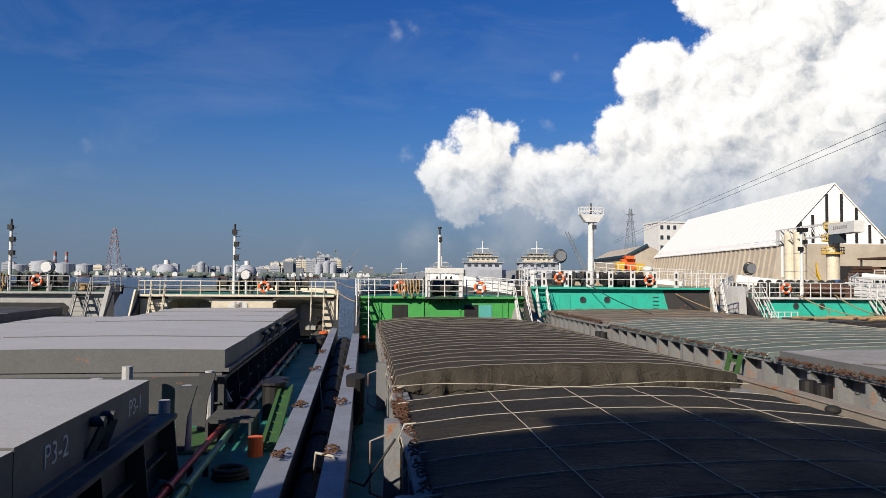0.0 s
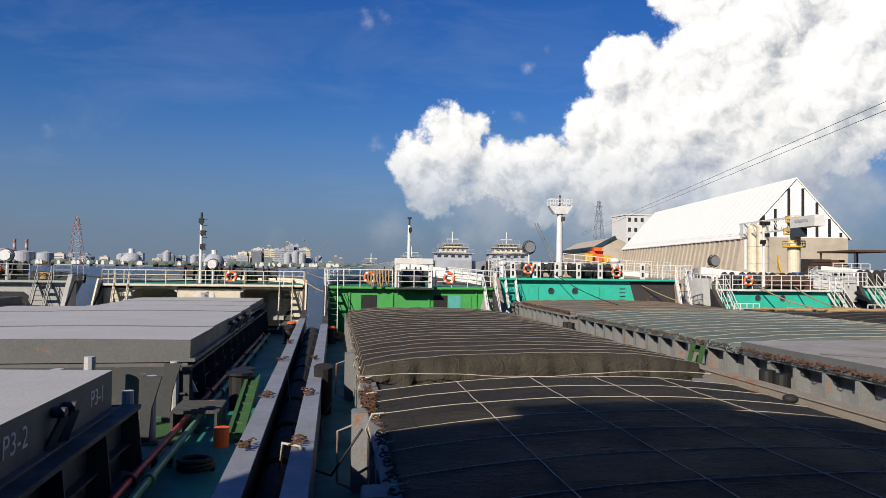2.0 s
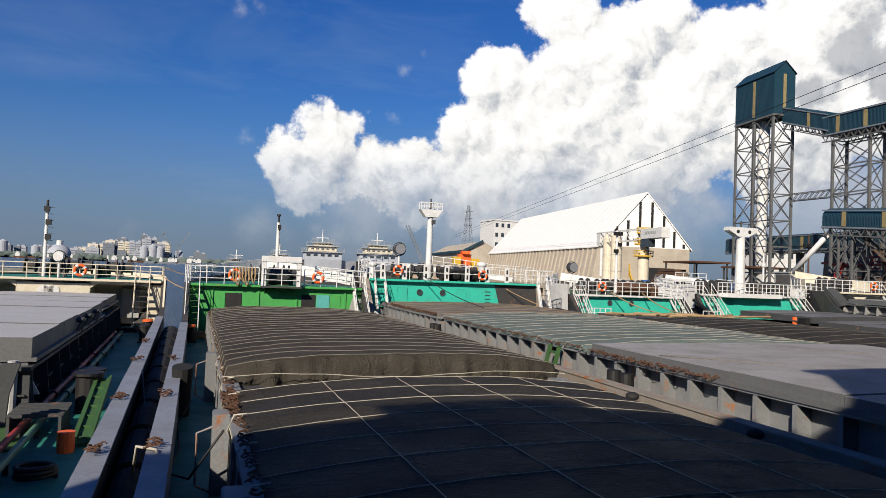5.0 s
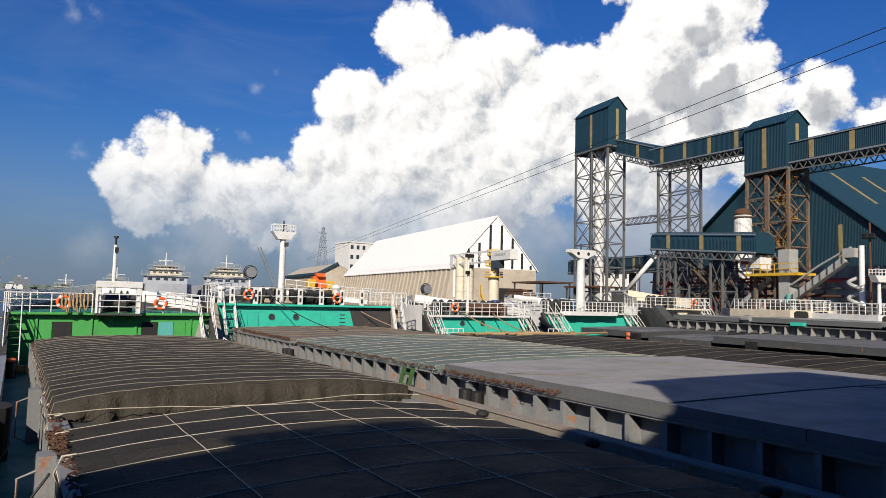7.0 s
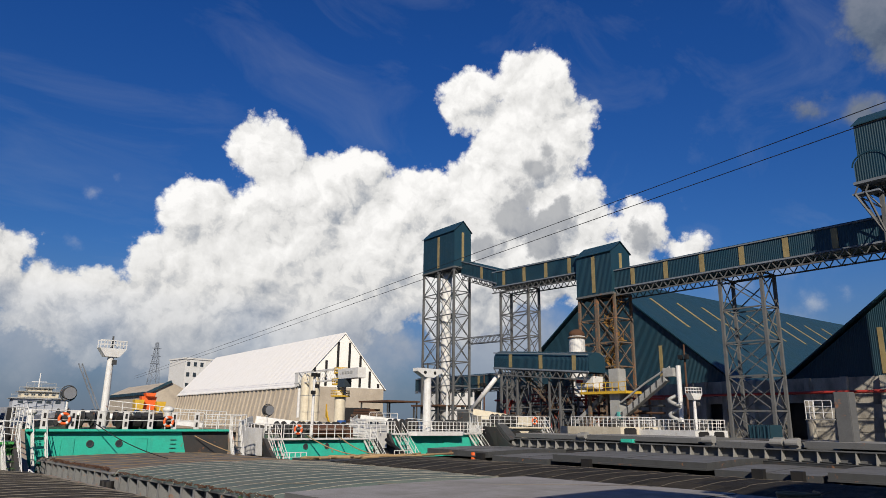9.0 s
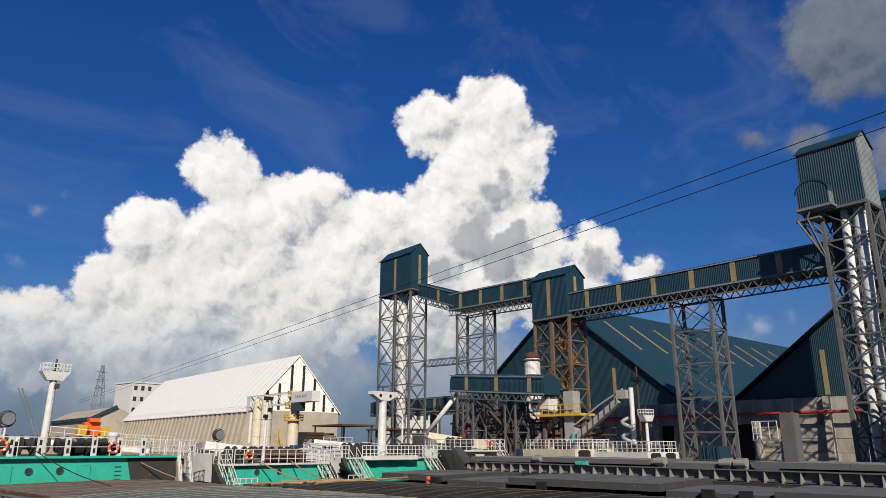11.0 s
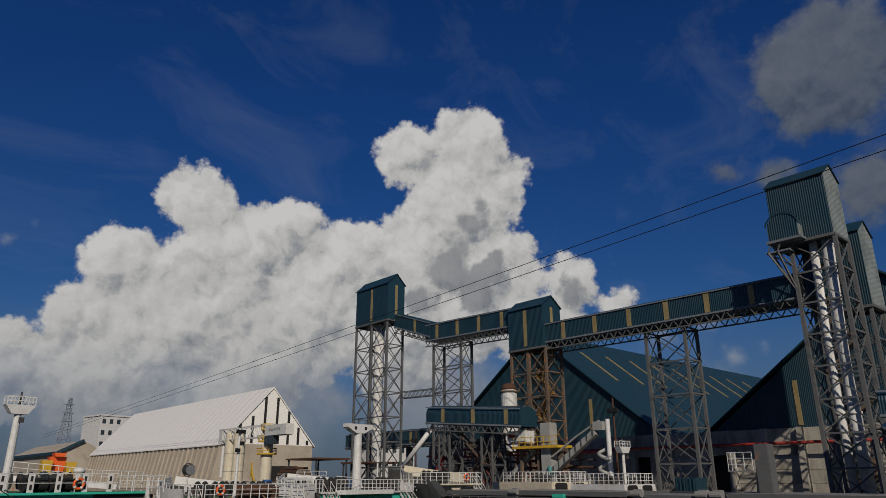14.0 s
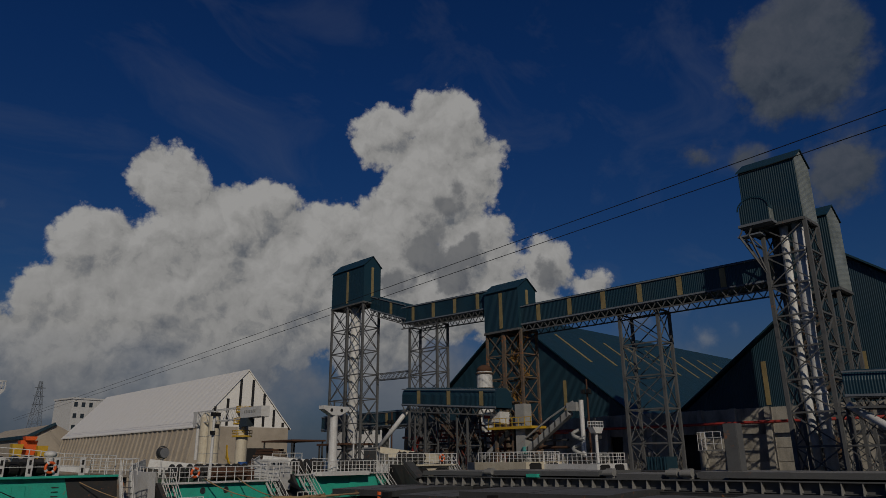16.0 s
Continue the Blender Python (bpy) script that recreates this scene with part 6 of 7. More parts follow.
    # painted numbers and blocked-out marks
    for txt, y, z, size in (("P3-1", -31.85, 2.55, 0.4), ("P3-2", -35.1, 2.55, 0.42), ("P2-1", -12.0, 2.62, 0.3)):
        hw = 3.4 if txt[1] == "3" else 3.75
        w, _ = bars_text(s.m, txt, None, size)
        w.name = "painted_number"
        w.matrix_world = s.m @ Matrix.Translation((hw + 0.006, y, z)) @ Euler((radians(90), 0, radians(90))).to_matrix().to_4x4()
        tagged(w, "white painted hatch number on grey steel", "marking", "hatch numbers")
    for y in (-34.1, -13.5, -16, -18):
        bm = bmesh.new()
        hw = 3.42 if y < -30 else 3.77
        add_beam(bm, (hw, y, 2.3), (hw + 0.16, y + 0.22, 2.78), 0.06, 0.12)
        add_beam(bm, (hw + 0.03, y + 0.5, 2.3), (hw + 0.16, y + 0.62, 2.78), 0.06, 0.12)
        add_cyl(bm, (hw, y + 0.2, 2.82), (hw + 0.18, y + 0.2, 2.82), 0.08, n=10)
        add_cyl(bm, (hw, y + 0.62, 2.82), (hw + 0.18, y + 0.62, 2.82), 0.08, n=10)
        solid("hinge", bm, "steel_grey", "grey steel hinge on a hatch cover side", "hinge", s.m, "hatch hinges")
    # side deck: pipes, grating, bin, green frame
    for x, mat in ((4.05, "red"), (4.35, "pipe_green")):
        p = thing("deck_pipe", "%s painted pipe along the deck" % ("red" if mat == "red" else "green"), "pipe", s.m, "deck pipes")
        bm = bmesh.new()
        add_cyl(bm, (x, -52, 1.28), (x, -6, 1.28), 0.075, n=12)
        part("pipe", bm, mat, p, smooth=True)
        for k in range(16):
            bm = bmesh.new()
            add_box(bm, (x, -50 + k * 2.8, 1.1), (0.1, 0.1, 0.2))
            part("support", bm, "steel_grey", p)
            if k % 3 == 0:
                bm = bmesh.new()
                add_cyl(bm, (x, -49 + k * 2.8, 1.28), (x, -48.86 + k * 2.8, 1.28), 0.12, n=12)
                part("flange", bm, mat, p)
    t = thing("step_over", "dark grating step over deck pipes", "step", s.m)
    for k in range(9):
        bm = bmesh.new()
        add_box(bm, (4.3, -27.6 + k * 0.16, 1.5), (1.1, 0.05, 0.08))
        part("bar", bm, "steel_grey", t)
    for x in (3.8, 4.8):
        bm = bmesh.new()
        add_box(bm, (x, -27.0, 1.25), (0.06, 1.4, 0.5))
        part("side", bm, "steel_grey", t)
    # separate green plate draws the sunlit patch of the side deck
    bm = bmesh.new()
    add_box(bm, (3.3, -27.4, 1.03), (1.7, 2.6, 0.05))
    solid("deck_patch", bm, "deck_green", "green deck plate standing for a sunlit patch of deck", "deck plate", s.m)
    bollard(s.place(5.0, -24.4, 1.0, 90), "black", "black", 0.95, 0.3)
    t = thing("gangway_frame", "green steel ramp leaning on the bulwark", "ramp", s.m)
    for x in (5.2, 5.5):
        bm = bmesh.new()
        add_beam(bm, (x, -28.6, 1.12), (x, -24.6, 1.85), 0.09, 0.14)
        part("beam", bm, "deck_green", t)
    bm = bmesh.new()
    add_beam(bm, (5.35, -28.6, 1.1), (5.35, -24.6, 1.83), 0.26, 0.03)
    part("plate", bm, "deck_green", t)
    for k in range(7):
        bm = bmesh.new()
        p = Vector((5.35, -28.4, 1.16)).lerp(Vector((5.35, -24.8, 1.82)), k / 6)
        add_box(bm, p, (0.26, 0.06, 0.05))
        part("tread", bm, "deck_green", t)
    bm = bmesh.new()
    add_cyl(bm, (5.1, -28.9, 1.0), (5.1, -28.9, 1.42), 0.17, n=14)
    solid("buoy_drum", bm, "orange", "orange drum tucked beside the bulwark", "drum", s.m)
    rope_coil(s.place(4.9, -30.8, 1.0), 0.32, 3, "black", "coil of dark hose on the deck")
    rope_coil(s.place(5.2, -2.6, 1.0), 0.5, 5)
    rope_coil(s.place(4.4, -3.6, 1.0), 0.5, 3, "black", "coil of dark rope on the deck")
    bollard(s.place(5.5, -4.6, 1.0, 90), "black", "orange")
    bollard(s.place(5.5, -8.0, 1.0, 90), "black", "black")
    for y in (-33.5, -29.0, -23.0, -18.0):
        chain_heap(s.place(6.05, y, 2.05), 0.12, 0.5, 7, int(-y), "rust")
    for y in (-36, -32, -27, -22, -16, -10):
        bm = bmesh.new()
        add_prism(bm, [(5.92, y, 1.0), (5.5, y, 1.0), (5.92, y, 1.95)], (0, 0.04, 0))
        solid("bulwark_bracket", bm, "gunwale", "grey bracket plate behind the bulwark", "bracket", s.m, "bulwark brackets")


class Off:
    """The same ship's frame moved sideways, for parts that lie off its centre line."""

    def __init__(self, s, dx):
        self.m, self.dz, self.hb, self.fz = s.m @ Matrix.Translation((dx, 0, 0)), s.dz, s.hb, s.fz


ship_a()

# ---- the next ship outboard of A: grey forecastle ----
Z = Ship("cargo_ship", "grey coaster with pale grey forecastle and black bow", -21.4, 46.5, 0.2, 6.2, 1.2, 2.0, 3.9, "hull_dark", "steel_grey", "deck_green", "pale_grey", "pale_grey", bow=9, bul=0.35, bulmat="black", sheer=0.15)


def ship_z():
    s = Z
    # flat sheet on the front, its near-black stands for shade under the deck
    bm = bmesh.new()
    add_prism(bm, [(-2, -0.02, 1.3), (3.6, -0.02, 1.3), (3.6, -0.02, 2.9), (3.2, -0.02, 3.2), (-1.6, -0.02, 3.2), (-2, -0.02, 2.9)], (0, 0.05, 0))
    part("opening", bm, "dark", s.t, "flat dark sheet painted as shade in a wide opening")
    s.stairs(4.4, y0=-1.6, mat="pale_grey")
    bm = bmesh.new()
    add_prism(bm, [(6.15, -2.4, 1.2), (6.15, 0.3, 1.2), (6.15, 0.3, 4.3), (6.15, -0.4, 4.3)], (-0.25, 0, 0))
    part("wing_plate", bm, "pale_grey", s.t)
    s.rail([(-6, -0.2, 0), (0, -0.2, 0), (3.6, -0.2, 0)], mat="pale_grey")
    s.rail([(5.0, -0.2, 0), (6, -0.2, 0), (6, 2, 0)], mat="pale_grey")
    foremast(s.place(-1.15, 2.4, 3.9), 4.2, 0.12, "slim white foremast with lamps and rungs", "rungs")
    searchlight(s.place(1.9, 0.8, 3.9), "white round searchlight on a stand", "white", 0.36, 1.55)
    windlass(s.place(0.6, 3.0, 3.9))
    lifebuoy(s.place(1.7, -0.3, 4.6))
    hanging_rope(s.place(-1.6, -0.25, 4.95), 9, 1.0)
    rope_coil(s.place(4.2, 1.0, 3.9), 0.4, 6)
    coaming(s, "hatch_coaming", "dark grey hatch coaming with brackets", 3.6, -42, -1.5, 2.4, "steel_grey", 2.0, (1,), "wedge", 0.32)
    hatch_cover(s, 3.8, -42, -1.6, 2.95, 0.5, "steel_grey", "grey steel hatch cover with painted numbers", (0.0, 0.03), 0.04, 6)


ship_z()

# ---- ship B: green forecastle, tarpaulins (the camera stands above its after deck) ----
B = Ship("cargo_ship", "tarpaulin-covered coaster with bright green forecastle", 5.35, 41.0, 1.0, 5.22, 1.0, 2.0, 3.85, "hull_dark", "gunwale", "deck_teal", "green", "green", bow=10, bul=0.7)


def ship_b():
    s = B
    for x, w in ((-2.55, 0.95), (1.75, 0.85)):
        s.door(x, w, 1.45, z=1.9)
    for x in (-3.15, 3.45):
        s.door(x, 0.45, 1.45, "green", "green vent door", z=1.9)
    d = s.door(2.62, 0.78, 1.4, "door_teal", "pale teal steel door standing open", z=1.95)
    for x in (-1.15, 1.05, 3.95, -3.7):
        bm = bmesh.new()
        add_box(bm, (x, -0.02, 2.3), (0.09, 0.1, 2.5))
        part("stiffener", bm, "green", s.t)
    for k in range(6):
        bm = bmesh.new()
        add_prism(bm, [(-0.85 + k * 0.36, 0, 3.7), (-0.85 + k * 0.36, -0.35, 3.7), (-0.85 + k * 0.36, 0, 3.35)], (0.04, 0, 0))
        part("bracket", bm, "green", s.t)
    bm = bmesh.new()
    add_box(bm, (0.05, -0.45, 3.78), (2.3, 0.9, 0.1))
    part("ledge", bm, "steel_grey", s.t)
    bm = bmesh.new()
    add_prism(bm, [(4.0, -0.03, 1.6), (5.0, -0.03, 1.6), (5.0, -0.03, 3.2), (4.4, -0.03, 3.2)], (0, 0.06, 0))
    part("bare_patch", bm, "pale_grey", s.t, "unpainted grey plate")
    for sx in (-1, 1):
        s.stairs(sx * 4.75, y0=-2.2, w=0.7, step_mat="deck_green")
    s.rail([(-1.2, -0.35, 0), (-5.0, -0.35, 0), (-5.2, 1.5, 0), (-4.4, 4.5, 0.1), (-3.2, 6.8, 0.2)], step=0.95)
    s.rail([(1.4, -0.35, 0), (4.3, -0.35, 0)], step=0.95)
    s.rail([(5.1, -0.3, 0), (5.2, 1.5, 0), (4.4, 4.5, 0.1), (3.2, 6.8, 0.2)], step=0.95)
    s.rail([(-1.0, -0.75, 0), (1.1, -0.75, 0)], step=1.0)
    railing(s.t, [(5.25, -2.4, 1.6), (5.25, -3.8, 1.4)], h=1.0, step=0.5)
    # white portal frame with mast
    t = thing("bow_portal", "white steel portal frame on the forecastle", "frame", s.m)
    for x in (-0.95, 1.05):
        bm = bmesh.new()
        add_box(bm, (x, -0.55, 4.6), (0.26, 0.3, 1.6))
        part("post", bm, "white", t, bevel=0.02)
    bm = bmesh.new()
    add_box(bm, (0.05, -0.55, 5.38), (2.3, 0.4, 0.36))
    part("beam", bm, "white", t, bevel=0.03)
    foremast(s.place(0.15, 3.2, 3.85), 3.9, 0.13, "stubby white foremast with a dark lamp", "none")
    bm = bmesh.new()
    add_cyl(bm, (0, 0, 0), (0, 0, 0.4), 0.06, n=10)
    add_cyl(bm, (0, 0, 0.4), (0, 0, 0.52), 0.13, n=10)
    add_box(bm, (0.05, -0.12, -0.3), (0.2, 0.2, 0.3))
    solid("mast_lamp", bm, "black", "black navigation lamp on the mast head", "lamp", s.place(0.15, 3.2, 7.75))
    bm = bmesh.new()
    add_cyl(bm, (-0.6, 0, 0.55), (0.5, 0, 0.55), 0.5, n=16)
    add_box(bm, (0, 0, 0.03), (1.2, 0.9, 0.06))
    add_cyl(bm, (-1.6, 0.4, 0.7), (1.4, 0.4, 0.7), 0.12, n=10)
    solid("anchor_winch", bm, "hull_dark", "dark anchor winch inside the portal frame", "winch", s.place(0, 0.6, 3.85))
    bm = bmesh.new()
    add_box(bm, (0, 0, 0.3), (0.8, 0.8, 0.6))
    add_box(bm, (0.9, 0.2, 0.22), (0.6, 0.5, 0.44))
    solid("deck_machine", bm, "deck_green", "green deck machine under a cover", "machine", s.place(-0.2, 1.5, 3.85))
    windlass(s.place(-0.1, 2.3, 3.85))
    lifebuoy(s.place(2.2, -0.45, 4.4))
    lifebuoy(s.place(-2.55, -0.45, 4.4))
    hanging_rope(s.place(-2.6, -0.42, 4.8), 7, 0.95)
    rope_coil(s.place(4.8, -4.6, 1.0), 0.5, 7)
    rope_coil(s.place(-4.4, -3.2, 1.0), 0.35, 5)
    # hold and sheets
    hold = Off(s, 0.33)
    coaming(hold, "hatch_coaming", "grey rusty coaming of the covered hold", 3.98, -42.5, -2.2, 2.35, "coaming_grey", 1.5, (-1, 1), "flat", 0.32)
    tarpaulin(hold, "olive-grey wrinkled tarpaulin lashed over hatch beams", "tarp_olive", 4.2, -24.9, -7.4, 2.68, 0.26, 0.5, 19, wave=0.03, ridge=-0.03, rope_mat="rope_olive", seed=1, rope_r=0.009, flat=3.2)
    tarpaulin(hold, "olive-grey tarpaulin over the foremost hatch", "tarp_olive", 4.1, -7.2, -2.2, 2.5, 0.22, 0.35, 5, wave=0.05, ridge=-0.05, rope_mat="rope_olive", flat=3.2, seed=4, rope_r=0.012)
    tarpaulin(hold, "black-grey tarpaulin with a net of pale ropes", "tarp_black", 4.1, -43.5, -26.6, 2.42, 0.25, 0.4, 14, (-0.57, -0.18, 0.18, 0.545), wave=0.014, ridge=-0.008, seed=8, rope_r=0.0068)
    bm = bmesh.new()
    add_tube(bm, [(-4.0 + 8.6 * k / 30, -25.32 - 0.05 * math.sin(k * 1.3), 2.52 + 0.05 * math.sin(k * 0.33)) for k in range(31)], 0.009, 5)
    solid("drape_rope", bm, "rope", "pale rope stretched across a hanging tarpaulin edge", "rope", s.m)
    bm = bmesh.new()
    add_box(bm, (0.33, -25.9, 2.2), (8.2, 2.4, 0.12))
    solid("hold_beam", bm, "steel_grey", "grey plate between two covered hatches", "plate", s.m)
    chain_heap(s.place(-3.86, -40, 2.38), 0.05, 37, 150, 3)
    chain_heap(s.place(-3.9, -28.5, 2.36), 0.1, 1.8, 40, 9)
    # pale rope ends tied down over the port edge of the sheets
    random.seed(41)
    for k in range(16):
        y = -37.0 + k * 1.95
        bm = bmesh.new()
        add_tube(bm, [(-3.72, y, 2.5), (-3.92, y + random.uniform(-0.1, 0.2), 2.46), (-4.02, y + 0.1, 2.2), (-3.9, y + random.uniform(0.1, 0.4), 1.9), (-3.98, y + 0.2, 2.25), (-3.8, y + 0.3, 2.4)], 0.016, 5)
        solid("tie_rope", bm, "rope", "pale rope end knotted over a hold edge", "rope", s.m, "tie ropes", smooth=True)
    # port side deck clutter
    for y in (-28.5, -20.0, -33.0):
        t = thing("coaming_bracket", "rusty grey bracket box on the hold side", "bracket", s.m, "coaming brackets")
        bm = bmesh.new()
        add_box(bm, (-4.1, y, 1.7), (0.3, 0.5, 1.4))
        part("box", bm, "coaming_grey", t, bevel=0.02)
        bm = bmesh.new()
        add_tube(bm, [(-4.2, y - 0.2, 2.2), (-4.5, y - 0.25, 2.1), (-4.5, y - 0.25, 1.2), (-4.2, y - 0.2, 1.05)], 0.025)
        part("pipe", bm, "rusty_grey", t)
    bm = bmesh.new()
    add_cyl(bm, (0, 0, 0), (0, 0, 1.35), 0.22, 0.26, n=12)
    bmesh.ops.rotate(bm, verts=bm.verts, matrix=Matrix.Rotation(radians(12), 3, "X"))
    solid("fender_roll", bm, "rubber", "black rubber fender roll hung inside the bulwark", "fender", s.place(-4.85, -22.0, 1.0), smooth=False)
    bm = bmesh.new()
    add_tube(bm, [(-4.1, -29.5, 2.3), (-4.6, -29.0, 1.4), (-4.95, -27.5, 1.08), (-4.8, -25.5, 1.06), (-4.9, -23.5, 1.08), (-4.6, -22.6, 1.5)], 0.02)
    solid("hose", bm, "black", "thin black hose trailing over the deck", "hose", s.m, smooth=True)
    bollard(s.place(-4.75, -4.2, 1.0, 90), "black", "orange")
    bollard(s.place(4.75, -6.5, 1.0, 90), "black", "orange")
    bollard(s.place(4.9, -21.5, 1.2, 90), "black", "black", 1.0, 0.26)
    for y in (-34.0, -29.5, -25.0, -19.0):
        chain_heap(s.place(-5.15, y, 2.06), 0.1, 0.35, 6, int(-y) + 50, "rust")
    bm = bmesh.new()
    add_tube(bm, [(-5.0, -30.2, 2.0), (-5.1, -29.7, 2.09), (-5.4, -29.4, 2.08), (-5.45, -29.2, 1.6)], 0.025)
    solid("lashing_rope", bm, "rope", "white rope lashed over the gunwale", "rope", s.m, smooth=True)
    for k in range(9):
        bm = bmesh.new()
        y = -39 + k * 3.6
        add_ball(bm, (0, 0, 0.06), 0.16, 10, 0.6)
        solid("tarp_weight", bm, "rubber", "dark knot of tarpaulin at a lashing ring", "knot", s.place(4.7, y, 2.36), "lashing knots", smooth=True)


ship_b()

# ---- ship C: teal forecastle, ribbed coaming, green tarpaulin and grey covers ----
C = Ship("cargo_ship", "rusty grey coaster with teal forecastle and white rails", 18.2, 45.2, 1.6, 6.6, 1.1, 2.2, 4.4, "rusty_hull", "rusty_hull", "deck_green", "teal", "teal", bow=13, bul=0.35)


def ship_c():
    s = C
    for x in (-2.65, -0.95):
        s.porthole(x, 3.55)
    for x in (-3.9, 0.45):
        bm = bmesh.new()
        add_box(bm, (x, -0.02, 3.3), (0.75, 0.04, 1.1))
        part("door", bm, "teal", s.t, bevel=0.02)
    for k in range(5):
        bm = bmesh.new()
        add_box(bm, (2.5, -0.02, 2.7 + k * 0.26), (0.4, 0.06, 0.04))
        part("foot_rung", bm, "steel_grey", s.t)
    # dark sheet laid on the front paints the shade below the walkway
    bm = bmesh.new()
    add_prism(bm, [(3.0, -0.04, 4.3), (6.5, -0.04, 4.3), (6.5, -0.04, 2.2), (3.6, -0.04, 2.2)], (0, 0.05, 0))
    part("shadow_recess", bm, "hull_dark", s.t, "flat dark sheet painted as shade under the side walkway")
    # white rail plates with oval holes
    bm = bmesh.new()
    add_box(bm, (0, 0, 0.55), (0.36, 0.06, 1.1))
    plate = finish(bm, "rail_plate", "white", bevel=0.015)
    bm = bmesh.new()
    add_box(bm, (0, -0.034, 0), (0.14, 0.01, 0.3))
    hole = finish(bm, "hole", "dark", bevel=0.0)
    for k in range(7):
        x = -5.4 + k * 1.55
        p = mesh_part("rail_plate", plate, s.t, Matrix.Translation((x, -0.2, s.fz)))
        for z in (0.32, 0.8):
            mesh_part("hole", hole, p, Matrix.Translation((0, 0, z)))
    s.rail([(-6.1, -0.2, 0), (4.4, -0.2, 0)], step=3.0, rails=2, h=1.1)
    s.rail([(4.4, -0.2, 0), (6.3, -0.3, 0), (6.4, -2.4, 0), (5.3, -2.6, -0.1)], step=0.8)
    s.rail([(-6.3, -0.2, 0), (-6.3, 3.5, 0.1), (-5.6, 6.5, 0.2), (-4.2, 9.0, 0.5), (-2.0, 11.5, 0.8)], step=1.0, h=1.2)
    s.rail([(6.3, 0.4, 0), (6.3, 3.5, 0.1), (5.6, 6.5, 0.2), (4.2, 9.0, 0.5), (2.0, 11.5, 0.8)], step=1.0, h=1.2)
    for sx in (-1,):
        s.stairs(-5.6, y0=-1.9, w=0.7, step_mat="teal")
    s.stairs(5.6, y0=-3.6, y1=-2.4, w=0.7)
    foremast(s.place(-1.65, 1.3, s.fz), 5.1, 0.24, "thick white foremast with a caged platform", "basket")
    searchlight(s.place(-3.85, 1.4, s.fz + 0.9), "glass-faced searchlight in a dark yoke", "steel_grey", 0.42, 1.25)
    windlass(s.place(-2.9, 1.4, s.fz))
    windlass(s.place(0.6, 1.6, s.fz))
    bm = bmesh.new()
    for k in range(5):
        add_cyl(bm, (k * 0.75 - 1.5, 0, 0.45), (k * 0.75 - 1.0, 0.1, 0.45), 0.42, n=14)
    solid("rope_drum", bm, "rubber", "row of dark rope drums on the forecastle", "drum", s.place(0.6, 0.6, s.fz))
    for x, y, w, h in ((-5.0, 4.5, 0.7, 1.0), (3.2, 3.0, 0.8, 1.3), (1.8, 5.0, 0.6, 1.1)):
        t = thing("deck_vent", "white mushroom vent on the forecastle", "vent", s.place(x, y, s.fz), "deck vents")
        bm = bmesh.new()
        add_cyl(bm, (0, 0, 0), (0, 0, h), w * 0.3, n=12)
        part("stem", bm, "white", t)
        bm = bmesh.new()
        add_ball(bm, (0, 0, h), w * 0.5, 14, 0.6)
        part("cap", bm, "white", t, smooth=True)
    lifebuoy(s.place(-4.35, -0.3, s.fz + 0.62))
    lifebuoy(s.place(1.95, -0.3, s.fz + 0.5))
    # hold: ribbed coamings
    coaming(s, "hatch_coaming", "grey ribbed hatch coaming with rust stains", 5.2, -12.8, -0.8, 2.75, "coaming_grey", 0.95, (-1,), "flat", 0.42)
    coaming(s, "hatch_coaming", "grey ribbed hatch coaming with rust stains", 5.2, -48.0, -13.9, 2.75, "coaming_grey", 1.05, (-1,), "flat", 0.42)
    tarpaulin(s, "brown-grey tarpaulin drawn flat over a hatch", "tarp_brown", 5.5, -12.6, -1.0, 2.85, 0.12, 0.22, 6, wave=0.05, seed=11, rope_mat="rope_tan", rope_r=0.010)
    tarpaulin(s, "faded green tarpaulin lashed with pale cords", "tarp_green", 5.6, -27.0, -13.6, 2.9, 0.2, 0.2, 13, wave=0.03, ridge=-0.012, seed=15, rope_r=0.008)
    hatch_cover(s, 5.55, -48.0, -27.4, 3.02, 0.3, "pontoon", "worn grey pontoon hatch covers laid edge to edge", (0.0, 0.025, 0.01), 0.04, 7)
    chain_heap(s.place(-5.62, -12.6, 2.8), 0.08, 9.0, 110, 21)
    chain_heap(s.place(-5.68, -27, 2.76), 0.06, 13, 90, 22)
    chain_heap(s.place(-5.7, -33.0, 2.76), 0.12, 5.5, 70, 23)
    for y in (-13.2, -13.75):
        bm = bmesh.new()
        add_cyl(bm, (0, 0, 0), (0, 0, 1.35), 0.2, n=14)
        solid("black_post", bm, "black", "short black bollard post beside the hold", "bollard", s.place(-5.95, y, 1.1), "black posts")
    for y in (-29.4, -30.0):
        bm = bmesh.new()
        add_cyl(bm, (0, 0, 0), (0, 0, 1.4), 0.2, n=14)
        solid("black_post", bm, "black", "short black bollard post beside the hold", "bollard", s.place(-6.05, y, 1.1), "black posts")
    bm = bmesh.new()
    add_cyl(bm, (0, 0, 0), (0, 0, 0.55), 0.2, 0.15, n=12)
    solid("traffic_drum", bm, "orange", "faded orange drum on the side deck", "drum", s.place(-6.1, -14.4, 1.1))
    # green wooden ladder
    t = thing("ladder", "short green wooden ladder leaning on the hold", "ladder", s.m)
    for dy in (-0.3, 0.3):
        bm = bmesh.new()
        add_beam(bm, (-6.25, -25.6 + dy, 1.15), (-5.85, -25.6 + dy, 2.75), 0.09, 0.12)
        part("rail", bm, "deck_green", t)
    for k in range(4):
        bm = bmesh.new()
